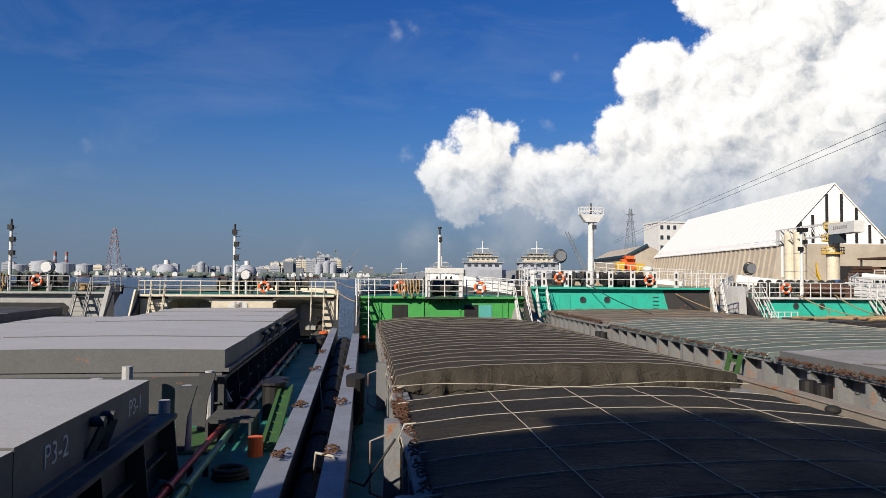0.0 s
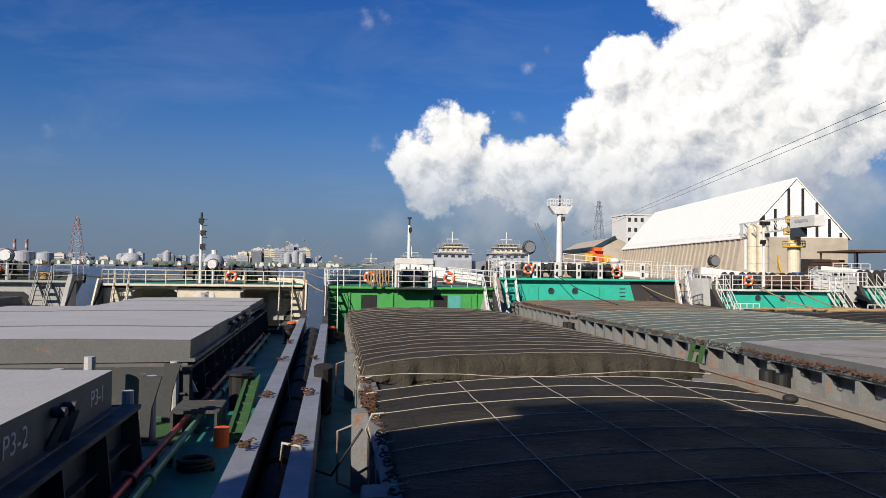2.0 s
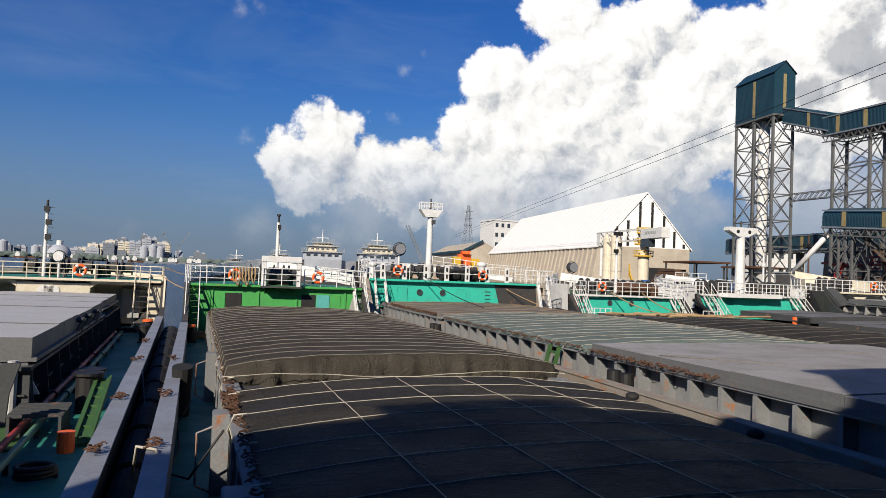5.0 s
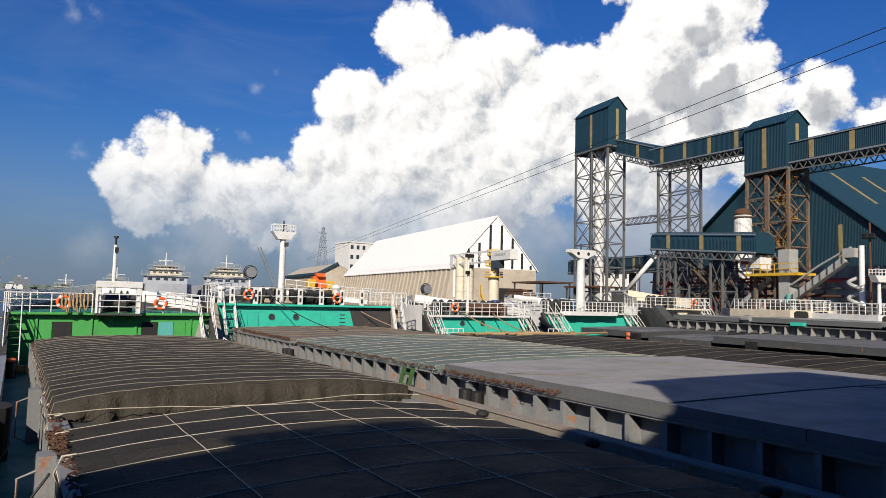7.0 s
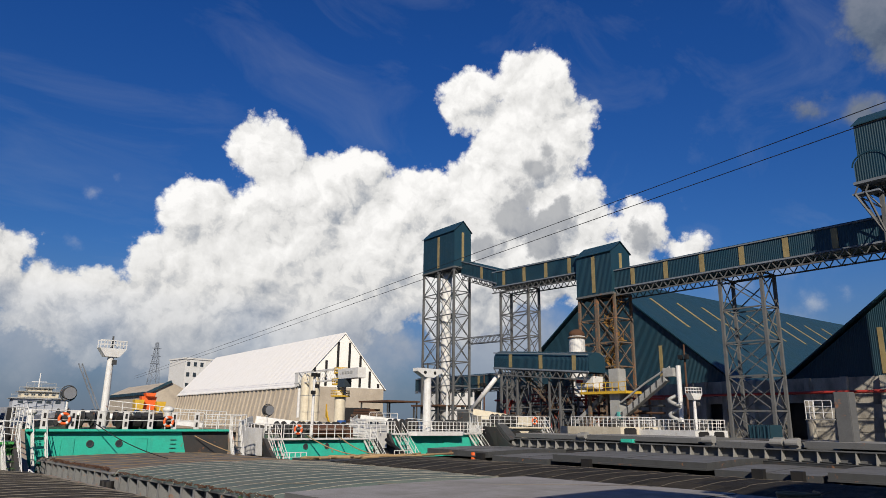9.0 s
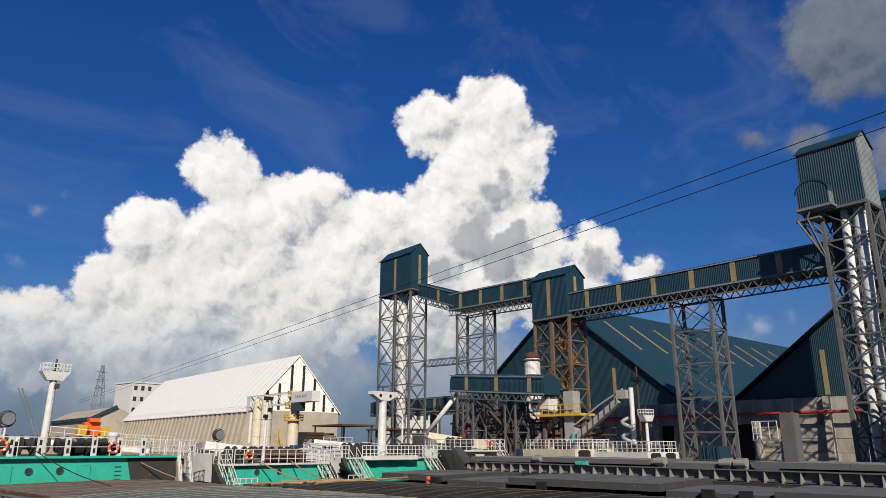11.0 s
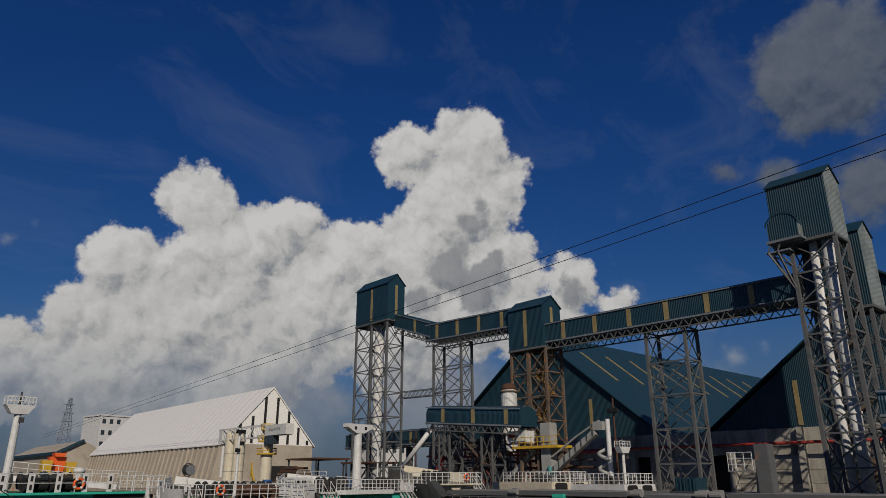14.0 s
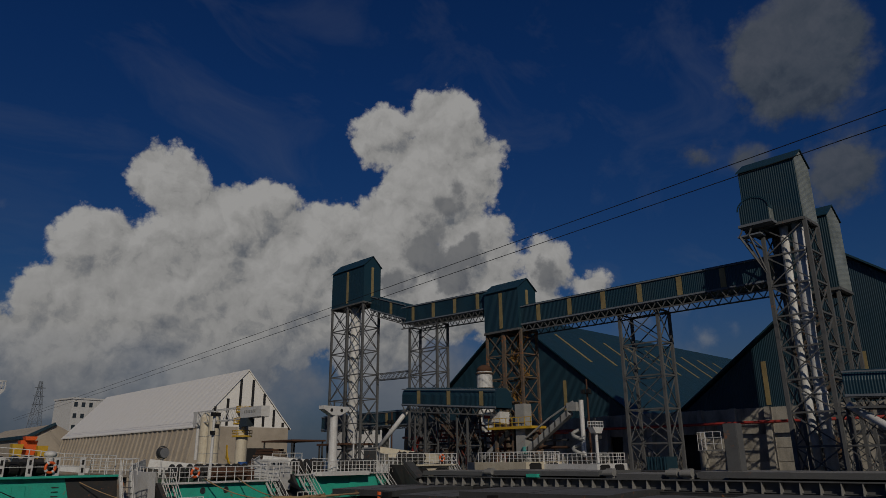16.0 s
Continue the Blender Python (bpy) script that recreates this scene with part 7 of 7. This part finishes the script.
        add_beam(bm, (-6.2 + k * 0.1, -25.9, 1.4 + k * 0.38), (-6.2 + k * 0.1, -25.3, 1.4 + k * 0.38), 0.08)
        part("rung", bm, "deck_green", t)
    for y, dy in ((-36.0, 0.4), (-21.0, 0.6)):
        chain_heap(s.place(-6.3, y, 2.1), 0.15, 0.9, 18, int(-y) + 90, "rust")
    tyre(s.place(-5.0, 8.2, 3.4, 30), 0.9)
    for y0 in (-30.5, -24.0):
        slack_rope(s.m @ Vector((-5.4, y0, 3.05)), s.m @ Vector((5.6, y0 - 9.0, 3.06)), 0.0, 0.013, "rope_dull", "tan rope lying across hatch covers")
    rope_coil(s.place(4.4, -38.5, 3.05), 0.55, 3, "rope_tan", "flattened heap of old green-brown rope")


ship_c()

# ---- ship D: small teal forecastle ----
D = Ship("cargo_ship", "coaster with teal and white forecastle beside a tarpaulined hold", 32.0, 44.0, 2.0, 5.1, 1.1, 2.0, 3.8, "hull_dark", "steel_grey", "deck_green", "teal", "white", bow=11, bul=0.7, plate=1.2)


def ship_d():
    s = D
    for x in (-1.6, 0.3):
        s.porthole(x, 3.2)
    s.door(2.4, 0.7, 1.3, "teal", "teal steel door", z=1.7)
    s.stairs(-4.4, y0=-2.2, w=0.7)
    s.stairs(4.1, y0=-2.6, w=0.8, step_mat="deck_green")
    s.rail([(-4.9, -0.35, 0), (-3.9, -0.35, 0)], step=0.6)
    s.rail([(-3.7, -0.35, 0), (3.7, -0.35, 0)], step=0.75)
    s.rail([(-4.8, -0.3, 0), (-4.8, 2.0, 0), (-4.0, 5.0, 0.1), (-2.6, 7.8, 0.3)], step=0.9)
    s.rail([(4.8, -0.3, 0), (4.8, 2.0, 0), (4.0, 5.0, 0.1), (2.6, 7.8, 0.3)], step=0.9)
    railing(s.t, [(-4.8, -2.4, 2.0), (-3.0, -2.4, 2.0)], h=0.9, step=0.5)
    railing(s.t, [(4.7, -2.8, 2.0), (6.3, -2.8, 2.0)], h=0.9, step=0.5)
    foremast(s.place(-0.55, 0.9, s.fz), 5.0, 0.12, "slim white foremast with black floodlights", "none")
    bm = bmesh.new()
    for z, x in ((4.75, 0.2), (4.75, -0.2), (3.9, 0.15), (3.4, -0.15)):
        add_box(bm, (x, -0.15, z), (0.3, 0.25, 0.28))
    add_cyl(bm, (0, 0, 5.0), (0, 0, 5.35), 0.08, n=8)
    solid("floodlight", bm, "black", "cluster of black floodlights on a mast", "lamp", s.place(-0.55, 0.9, s.fz))
    searchlight(s.place(-3.6, 2.4, s.fz + 0.5), "grey round searchlight on a white stand", "steel_grey", 0.4, 1.5)
    windlass(s.place(-1.8, 1.6, s.fz))
    windlass(s.place(1.4, 1.6, s.fz))
    bm = bmesh.new()
    add_cyl(bm, (-1.4, 0, 0.5), (1.4, 0, 0.5), 0.45, n=16)
    add_box(bm, (1.9, 0.1, 0.4), (0.7, 0.6, 0.8))
    solid("rope_drum", bm, "rust", "brown rope drum on the forecastle", "drum", s.place(0.9, 0.8, s.fz))
    t = lifebuoy(s.place(-2.55, -0.42, s.fz + 0.62))
    for sx in (-1, 1):
        tyre(s.place(sx * 5.25, -0.6, 1.6), 0.5)
    bm = bmesh.new()
    add_box(bm, (0, 0, 0.35), (0.5, 0.9, 0.7))
    solid("white_cover", bm, "white", "white cover over a deck fitting", "cover", s.place(-4.0, 3.0, s.fz), bevel=0.0)
    coaming(s, "hatch_coaming", "dark coaming of a tarpaulined hold", 4.3, -46, -2.6, 2.4, "steel_grey", 2.2, (-1,), "flat", 0.35)
    tarpaulin(s, "black-green tarpaulin with pale cords over a hold", "tarp_black", 4.5, -46, -9.0, 2.6, 0.22, 0.35, 26, wave=0.035, ridge=-0.02, seed=31, rope_r=0.009, rope_mat="rope_dull")
    bm = bmesh.new()
    random.seed(12)
    for k in range(16):
        x = -4.2 + 8.4 * random.random()
        add_tube(bm, [(x - 2.5, -7.8 + random.uniform(-0.9, 0.9), 2.75 + random.uniform(0, 0.2)), (x, -7.8 + random.uniform(-0.9, 0.9), 2.85), (x + 2.5, -7.8 + random.uniform(-0.9, 0.9), 2.72 + random.uniform(0, 0.2))], 0.07, 6)
    solid("dunnage", bm, "rope_tan", "loose tan poles and hawsers heaped on a hatch", "poles", s.m, kind="stuff")
    bm = bmesh.new()
    add_box(bm, (0, -5.8, 2.5), (8.6, 6.2, 0.16))
    solid("hatch_board", bm, "steel_grey", "grey hatch boards near the forecastle", "hatch board", s.m)


ship_d()

# ---- ship E: white mast with yoke, grey pontoon covers ----
E = Ship("cargo_ship", "coaster with white railings and teal forecastle front", 45.2, 45.0, 2.4, 5.7, 1.2, 1.75, 4.1, "hull_dark", "steel_grey", "deck_green", "teal", "white", bow=12, bul=0.7, plate=1.2)


def ship_e():
    s = E
    bm = bmesh.new()
    add_prism(bm, [(-3.2, -0.9, 3.9), (2.4, -0.9, 3.9), (2.8, 0, 3.9), (-3.6, 0, 3.9)], (0, 0, 0.35))
    part("deck_lip", bm, "white", s.t)
    for x in (-1.4, 1.2):
        bm = bmesh.new()
        add_box(bm, (x, -0.03, 2.9), (0.9, 0.06, 1.5))
        part("door", bm, "teal", s.t, bevel=0.02)
    for x in (-4.6, 4.4):
        s.stairs(x, y0=-2.8, w=0.9, step_mat="deck_green")
    s.rail([(-3.9, -0.5, 0), (3.8, -0.5, 0)], step=0.45)
    s.rail([(-5.9, -0.3, 0), (-5.2, -0.3, 0)], step=0.4)
    s.rail([(5.0, -0.3, 0), (12.0, -0.3, 0)], step=0.6)
    s.rail([(-6.0, -0.3, 0), (-6.0, 2.5, 0), (-5.2, 5.5, 0.1), (-3.6, 8.5, 0.3)], step=0.8)
    s.rail([(6.0, -0.3, 0), (6.0, 2.5, 0), (5.2, 5.5, 0.1), (3.6, 8.5, 0.3)], step=0.8)
    s.rail([(-5.6, 2.8, 0.7), (-2.4, 2.8, 0.7)], step=0.8)
    foremast(s.place(-0.75, 0.6, s.fz), 5.4, 0.42, "thick white foremast with a wide yoke", "yoke")
    windlass(s.place(-3.0, 1.4, s.fz))
    windlass(s.place(2.5, 1.4, s.fz))
    t = thing("deck_house", "small white deck house with square windows", "deck house", s.place(-4.0, 4.8, s.fz))
    bm = bmesh.new()
    add_box(bm, (0, 0, 0.6), (2.2, 1.6, 1.2))
    part("wall", bm, "white", t, bevel=0.03)
    for k in (-0.6, 0.1):
        bm = bmesh.new()
        add_box(bm, (k, -0.81, 0.75), (0.45, 0.04, 0.35))
        part("window", bm, "glass", t)
    bm = bmesh.new()
    add_box(bm, (0, 0, 0.95), (0.9, 0.7, 1.9))
    solid("deck_locker", bm, "steel_grey", "tall grey locker on the forecastle", "locker", s.place(3.9, 0.6, s.fz))
    bm = bmesh.new()
    add_cyl(bm, (0, 0, 0), (0, 0, 3.8), 0.09, n=8)
    add_cyl(bm, (0, 0, 2.6), (0, 0, 2.9), 0.2, n=10)
    solid("signal_post", bm, "white", "thin white post with a round lamp", "post", s.place(4.0, 3.0, s.fz))
    for sx in (-1,):
        bm = bmesh.new()
        add_tube(bm, [(-6.2, -0.4, 3.6), (-6.1, -3.0, 2.4), (-5.6, -6.0, 1.6), (-5.4, -9.0, 1.5)], 0.14, 8)
        solid("hawser", bm, "black", "thick dark hawser sweeping down to the deck", "rope", s.m, smooth=True)
    coaming(s, "hatch_coaming", "dark grey coaming with small bracket openings", 4.6, -48, -4.0, 2.35, "steel_grey", 1.3, (-1,), "wedge", 0.5, "hatch_grey")
    for y0, y1, dz in ((-11.0, -4.2, 0.0), (-16.5, -11.4, -0.28), (-28.0, -17.0, 0.05), (-34.0, -28.4, -0.3), (-47.0, -34.3, -0.1)):
        hatch_cover(s, 4.9, y0, y1, 3.0 + dz, 0.42, "pontoon_dark", "dark grey steel pontoon hatch cover", (0.0, 0.02), 0.1, 2, "steel_grey")
    for y in (-31.0, -33.0, -20.0, -10.5):
        bm = bmesh.new()
        add_box(bm, (0, 0, 0.35), (0.4, 0.6, 0.7))
        solid("vent_box", bm, "black", "small black vent box beside a hatch", "vent", s.place(-5.2, y, 2.2), "vent boxes")
    bm = bmesh.new()
    add_cyl(bm, (0, 0, 0), (0, 0, 0.5), 0.22, n=12)
    solid("buoy_drum", bm, "orange", "faded orange drum on the hatch edge", "drum", s.place(-4.8, -9.4, 2.4))


ship_e()

# ---- ship F: high in the water along the quay, cream forecastles ----
F = Ship("cargo_ship", "unladen grey ship with a cream forecastle along the quay", 54.1, 42.1, 9.0, 3.5, 2.5, 2.95, 4.7, "hull_dark", "steel_grey", "deck_green", "cream", "cream", bow=8, aft=-62, bulmat="cream")


def ship_f():
    s = F
    # openings are flat near-black sheets that paint the shade inside
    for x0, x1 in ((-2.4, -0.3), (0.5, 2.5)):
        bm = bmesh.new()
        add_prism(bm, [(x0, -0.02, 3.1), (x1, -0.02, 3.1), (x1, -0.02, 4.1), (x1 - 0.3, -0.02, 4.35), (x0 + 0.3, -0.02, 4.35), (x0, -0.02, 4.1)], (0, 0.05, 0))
        part("opening", bm, "dark", s.t, "flat dark sheet painted as shade in a wide opening")
    bm = bmesh.new()
    add_prism(bm, [(-3.4, -1.9, 3.6), (-3.4, 0.1, 5.2), (-3.4, 0.3, 5.0), (-3.4, -1.6, 3.4)], (1.0, 0, 0))
    part("wing_plate", bm, "steel_grey", s.t)
    s.stairs(2.6, y0=-1.8, w=0.7)
    s.rail([(-3.3, -0.2, 0), (3.3, -0.2, 0), (3.3, 3, 0)], step=0.7)
    s.rail([(-3.3, -0.2, 0), (-3.3, 3, 0), (-2.6, 5, 0)], step=0.7)
    lifebuoy(s.place(1.2, -0.3, s.fz + 0.6))
    windlass(s.place(-1.0, 1.8, s.fz))
    coaming(s, "hatch_coaming", "pale grey coaming with triangular brackets", 2.55, -58, -1.6, 3.75, "hatch_side", 1.1, (-1,), "wedge", 0.45, "gear_grey")
    for y0, y1, dz in ((-10, -2, 0.0), (-21, -10.6, 0.06), (-26, -22.4, -0.1), (-40, -28.5, 0.05), (-57, -41, 0.0)):
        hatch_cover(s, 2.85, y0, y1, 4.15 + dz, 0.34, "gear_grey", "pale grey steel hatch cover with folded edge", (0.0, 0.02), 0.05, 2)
    for y in (-27.8, -26.8, -21.9, -10.3):
        t = thing("hatch_gear", "grey folding gear at a hatch end", "gear", s.place(-2.7, y, 3.72), "hatch gear")
        bm = bmesh.new()
        add_box(bm, (0, 0, 0.35), (0.5, 0.6, 0.7))
        part("housing", bm, "gear_grey", t, bevel=0.04)
        bm = bmesh.new()
        add_cyl(bm, (-0.3, -0.4, 0.4), (-0.3, 0.4, 0.4), 0.22, n=12)
        part("drum", bm, "gear_grey", t)
    bm = bmesh.new()
    add_box(bm, (0, 0, 0.12), (0.4, 1.1, 0.25))
    solid("teal_box", bm, "teal", "teal box lying on a hatch ledge", "box", s.place(-3.0, -15.0, 3.76))
    t = thing("control_post", "grey steel post with a railed control stand", "post", s.place(-1.6, -30.6, 3.7))
    bm = bmesh.new()
    add_box(bm, (0, 0, 1.75), (0.9, 0.9, 3.5))
    part("post", bm, "hatch_side", t, bevel=0.04)
    bm = bmesh.new()
    add_box(bm, (-0.2, 1.3, 1.85), (1.1, 1.7, 0.08))
    part("stand", bm, "gear_grey", t)
    railing(t, [(-0.7, 0.5, 1.9), (-0.7, 2.1, 1.9), (0.3, 2.1, 1.9)], h=1.1, step=0.55, r=0.02)


ship_f()

# ---- ship G: further bow with white rails seen over F ----


def bow_block(cx, cy, turn, w, z, mat, label):
    """The top of a forecastle that shows above nearer ships, carried down to the water."""
    m = Matrix.Translation((cx, cy, 0)) @ Matrix.Rotation(radians(-turn), 4, "Z")
    t = thing("moored_vessel", label, "ship", m, "moored ships")
    bm = bmesh.new()
    add_prism(bm, [(-w, -18, -0.5), (w, -18, -0.5), (w * 1.05, 0, -0.5), (w * 0.6, 7, -0.5), (0, 9.5, -0.5), (-w * 0.6, 7, -0.5), (-w * 1.05, 0, -0.5)], (0, 0, z - 0.3))
    part("hull", bm, "hull_dark", t)
    bm = bmesh.new()
    add_prism(bm, [(-w, -0.5, z - 0.8), (w, -0.5, z - 0.8), (w * 0.62, 7, z - 0.8), (0, 9.6, z - 0.8), (-w * 0.62, 7, z - 0.8)], (0, 0, 0.75))
    part("forecastle", bm, mat, t, bevel=0.05)
    # two near-black sheets draw the shade of openings on a solid block
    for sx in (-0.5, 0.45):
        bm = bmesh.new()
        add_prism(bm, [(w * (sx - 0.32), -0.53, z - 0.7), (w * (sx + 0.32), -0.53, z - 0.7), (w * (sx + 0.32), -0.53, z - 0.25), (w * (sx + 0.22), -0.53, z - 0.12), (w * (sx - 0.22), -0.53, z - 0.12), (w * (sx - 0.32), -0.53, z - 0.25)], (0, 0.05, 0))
        part("opening", bm, "dark", t, "flat dark sheet painted as shade below the deck")
    for k, (px, py) in enumerate(((-0.5, 1.5), (0.4, 1.2), (0.1, 3.5))):
        bm = bmesh.new()
        add_cyl(bm, (w * px - 0.5, py, z + 0.3), (w * px + 0.5, py, z + 0.3), 0.36, n=12)
        part("winch_drum", bm, "hull_dark", t)
    railing(t, [(-w + 0.2, -0.4, z - 0.05), (w - 0.2, -0.4, z - 0.05), (w * 0.6, 6.5, z - 0.05)], h=0.9, step=0.6)
    railing(t, [(-w + 0.2, -0.4, z - 0.05), (-w * 0.6, 6.5, z - 0.05)], h=0.9, step=0.6)
    return m


bow_block(59.4, 33.1, 9, 2.7, 4.9, "cream", "moored vessel with a cream railed bow by the quay")
g = bow_block(59.9, 26.5, 9, 2.4, 4.7, "white", "moored vessel with a white railed bow by the quay")
foremast(g @ Matrix.Translation((0, 1.0, 4.65)), 3.2, 0.16, "short white signal post on a bow", "basket")

# ---- grey ships anchored beyond the bows ----


def anchored_ship(cx, cy, turn, w, z, h, label, accent="far_wall"):
    m = Matrix.Translation((cx, cy, 0)) @ Matrix.Rotation(radians(-turn), 4, "Z")
    t = thing("anchored_ship", label, "ship", m, "anchored ships")
    bm = bmesh.new()
    add_prism(bm, [(-w, 30, -1), (-w, 0, -1), (-w * 0.75, -6, -1), (w * 0.75, -6, -1), (w, 0, -1), (w, 30, -1)], (0, 0, z + 1))
    part("hull", bm, "far_wall", t, "grey painted hull", bevel=0.1)
    bm = bmesh.new()
    add_box(bm, (-w * 0.92, -4.4, z * 0.5), (w * 0.3, 0.5, z * 0.95))
    part("fender_strip", bm, "black", t)
    for k, (ww, hh, zz) in enumerate(((w * 0.85, h * 0.42, z), (w * 0.62, h * 0.34, z + h * 0.42), (w * 0.4, h * 0.2, z + h * 0.76))):
        bm = bmesh.new()
        add_box(bm, (0, 4, zz + hh / 2), (2 * ww, 6 - k, hh))
        d = part("deck_house", bm, "cream" if k else "far_wall", t, bevel=0.05)
        bm = bmesh.new()
        add_box(bm, (0, 4, zz + hh + 0.05), (2 * ww + 0.9, 7 - k, 0.14))
        part("bridge_deck", bm, "pale_grey", t)
        for c in range(5):
            bm = bmesh.new()
            add_box(bm, ((c - 2) * ww * 0.36, 4 - (6 - k) / 2 - 0.02, zz + hh * 0.6), (ww * 0.2, 0.06, hh * 0.28))
            part("window", bm, "glass", t)
        railing(t, [(-ww - 0.4, 0.6 + k * 0.4, zz + hh + 0.1), (ww + 0.4, 0.6 + k * 0.4, zz + hh + 0.1)], h=0.7, step=1.1, r=0.025, mat="pale_grey")
    bm = bmesh.new()
    add_cyl(bm, (0, 5, z + h * 0.9), (0, 5, z + h * 1.75), 0.14, 0.08, n=8)
    add_beam(bm, (-1.2, 5, z + h * 1.3), (1.2, 5, z + h * 1.3), 0.12)
    part("mast", bm, "white", t)
    bm = bmesh.new()
    add_cyl(bm, (w * 0.45, 8, z), (w * 0.45, 8, z + h * 0.8), 0.7, n=12)
    part("funnel", bm, accent, t)
    # blocked-out ship's name and port
    for k, (n, zz) in enumerate(((7, z * 0.72), (5, z * 0.55), (4, z * 0.4))):
        bm = bmesh.new()
        for c in range(n):
            add_box(bm, ((c - n / 2) * 0.42, -6.02, zz), (0.28, 0.04, 0.32 - k * 0.06))
        part("name_bars", bm, "white", t)


anchored_ship(25.2, 132, 9, 4.4, 6.5, 3.4, "grey anchored ship with a white wheelhouse")
anchored_ship(36.5, 132, 9, 4.6, 6.6, 3.4, "grey anchored ship with white upper decks")
anchored_ship(15.6, 122, 9, 2.4, 4.4, 2.6, "anchored ship with a white wheelhouse")
anchored_ship(9.0, 135, 9, 1.6, 3.6, 2.4, "small anchored ship with a yellow funnel", "yellow")

# ---- unseen deckhouses behind the camera, sized and placed to shade the nearest hatches ----


def deckhouse(x, y, w, d, z0, z1, label):
    t = thing("deck_house", label, "deck house", Matrix.Translation((x, y, z0)), "after deck houses")
    bm = bmesh.new()
    add_box(bm, (0, 0, (z1 - z0) / 2), (w, d, z1 - z0))
    # dark grey so that little light bounces onto the shaded hatches
    part("wall", bm, "steel_grey", t, bevel=0.05)
    bm = bmesh.new()
    add_box(bm, (0, 0, z1 - z0 + 0.06), (w + 0.6, d + 0.6, 0.12))
    part("roof", bm, "steel_grey", t)


# widths and heights are set by where the shadow edges should fall
deckhouse(5.2, -6.4, 10.2, 9.0, 1.0, 11.0, "dark grey after deck house of the tarpaulined ship")
deckhouse(5.0, -6.3, 7.0, 8.2, 11.12, 13.7, "unseen dark grey block on the after deck house, added to cast shade")
deckhouse(-6.1, -6.4, 11.6, 9.0, 1.0, 12.0, "unseen dark grey deck house of the neighbouring ship, added to cast shade")
deckhouse(-6.8, -6.3, 3.2, 8.4, 12.12, 12.9, "unseen dark grey block on the neighbouring ship, added to shape a shadow edge")
deckhouse(17.2, -7.2, 11.6, 9.0, 1.1, 12.4, "unseen dark grey deck house of the rusty coaster, added to cast shade")
deckhouse(31.0, -9.0, 9.6, 9.0, 1.1, 10.5, "unseen dark grey deck house of a coaster, added to cast shade")

# ---- black gap fillers and lines between the ships ----
# rolls added in black so the gap looks as dark as its shade
for k in range(12):
    y = 5.5 + k * 2.75
    xa, xb = -0.85 + (y - 44.8) * 0.0035, 0.13 + (y - 41.0) * 0.01745
    bm = bmesh.new()
    add_cyl(bm, (0, -1.25, 0), (0, 1.25, 0), (xb - xa) / 2 - 0.02, n=16)
    for e in (-1.3, 1.3):
        add_cyl(bm, (0, e - 0.08, 0), (0, e + 0.08, 0), 0.1, n=10)
    solid("hull_fender", bm, "rubber", "black roll added to darken the gap between two hulls", "fender", Matrix.Translation(((xa + xb) / 2, y, 1.35)) @ Matrix.Rotation(radians(-0.6), 4, "Z"), "hull fenders", smooth=False, bevel=0.03)

slack_rope((-1.2, 44.5, 4.2), (1.0, 41.5, 3.4), 0.25, 0.03, "rope_tan")
slack_rope((-1.0, 47.5, 4.6), (0.9, 47.5, 4.2), 0.15, 0.03, "rope_tan")
slack_rope((-15.6, 47.5, 4.4), (-12.6, 46.0, 4.3), 0.2, 0.035, "black", "dark mooring line between two bows")
slack_rope((9.6, 41.6, 3.2), (12.6, 40.0, 1.9), 0.3, 0.03, "rope_tan")
slack_rope((22.0, 44.8, 4.0), (28.2, 41.0, 2.2), 0.5, 0.03, "rope_tan")
slack_rope((15.0, 45.0, 5.2), (17.0, 37.5, 3.0), 0.3, 0.025, "black", "dark line led down to a hatch")
slack_rope((30.2, 43.6, 4.0), (32.0, 37.0, 2.8), 0.5, 0.04, "rope_tan")
slack_rope((33.0, 43.6, 4.0), (32.6, 38.0, 2.8), 0.3, 0.04, "rope_tan")
slack_rope((-0.9, 20.0, 2.05), (-0.25, 12.0, 2.05), 0.5, 0.025, "black", "thin dark line across the gap between ships")
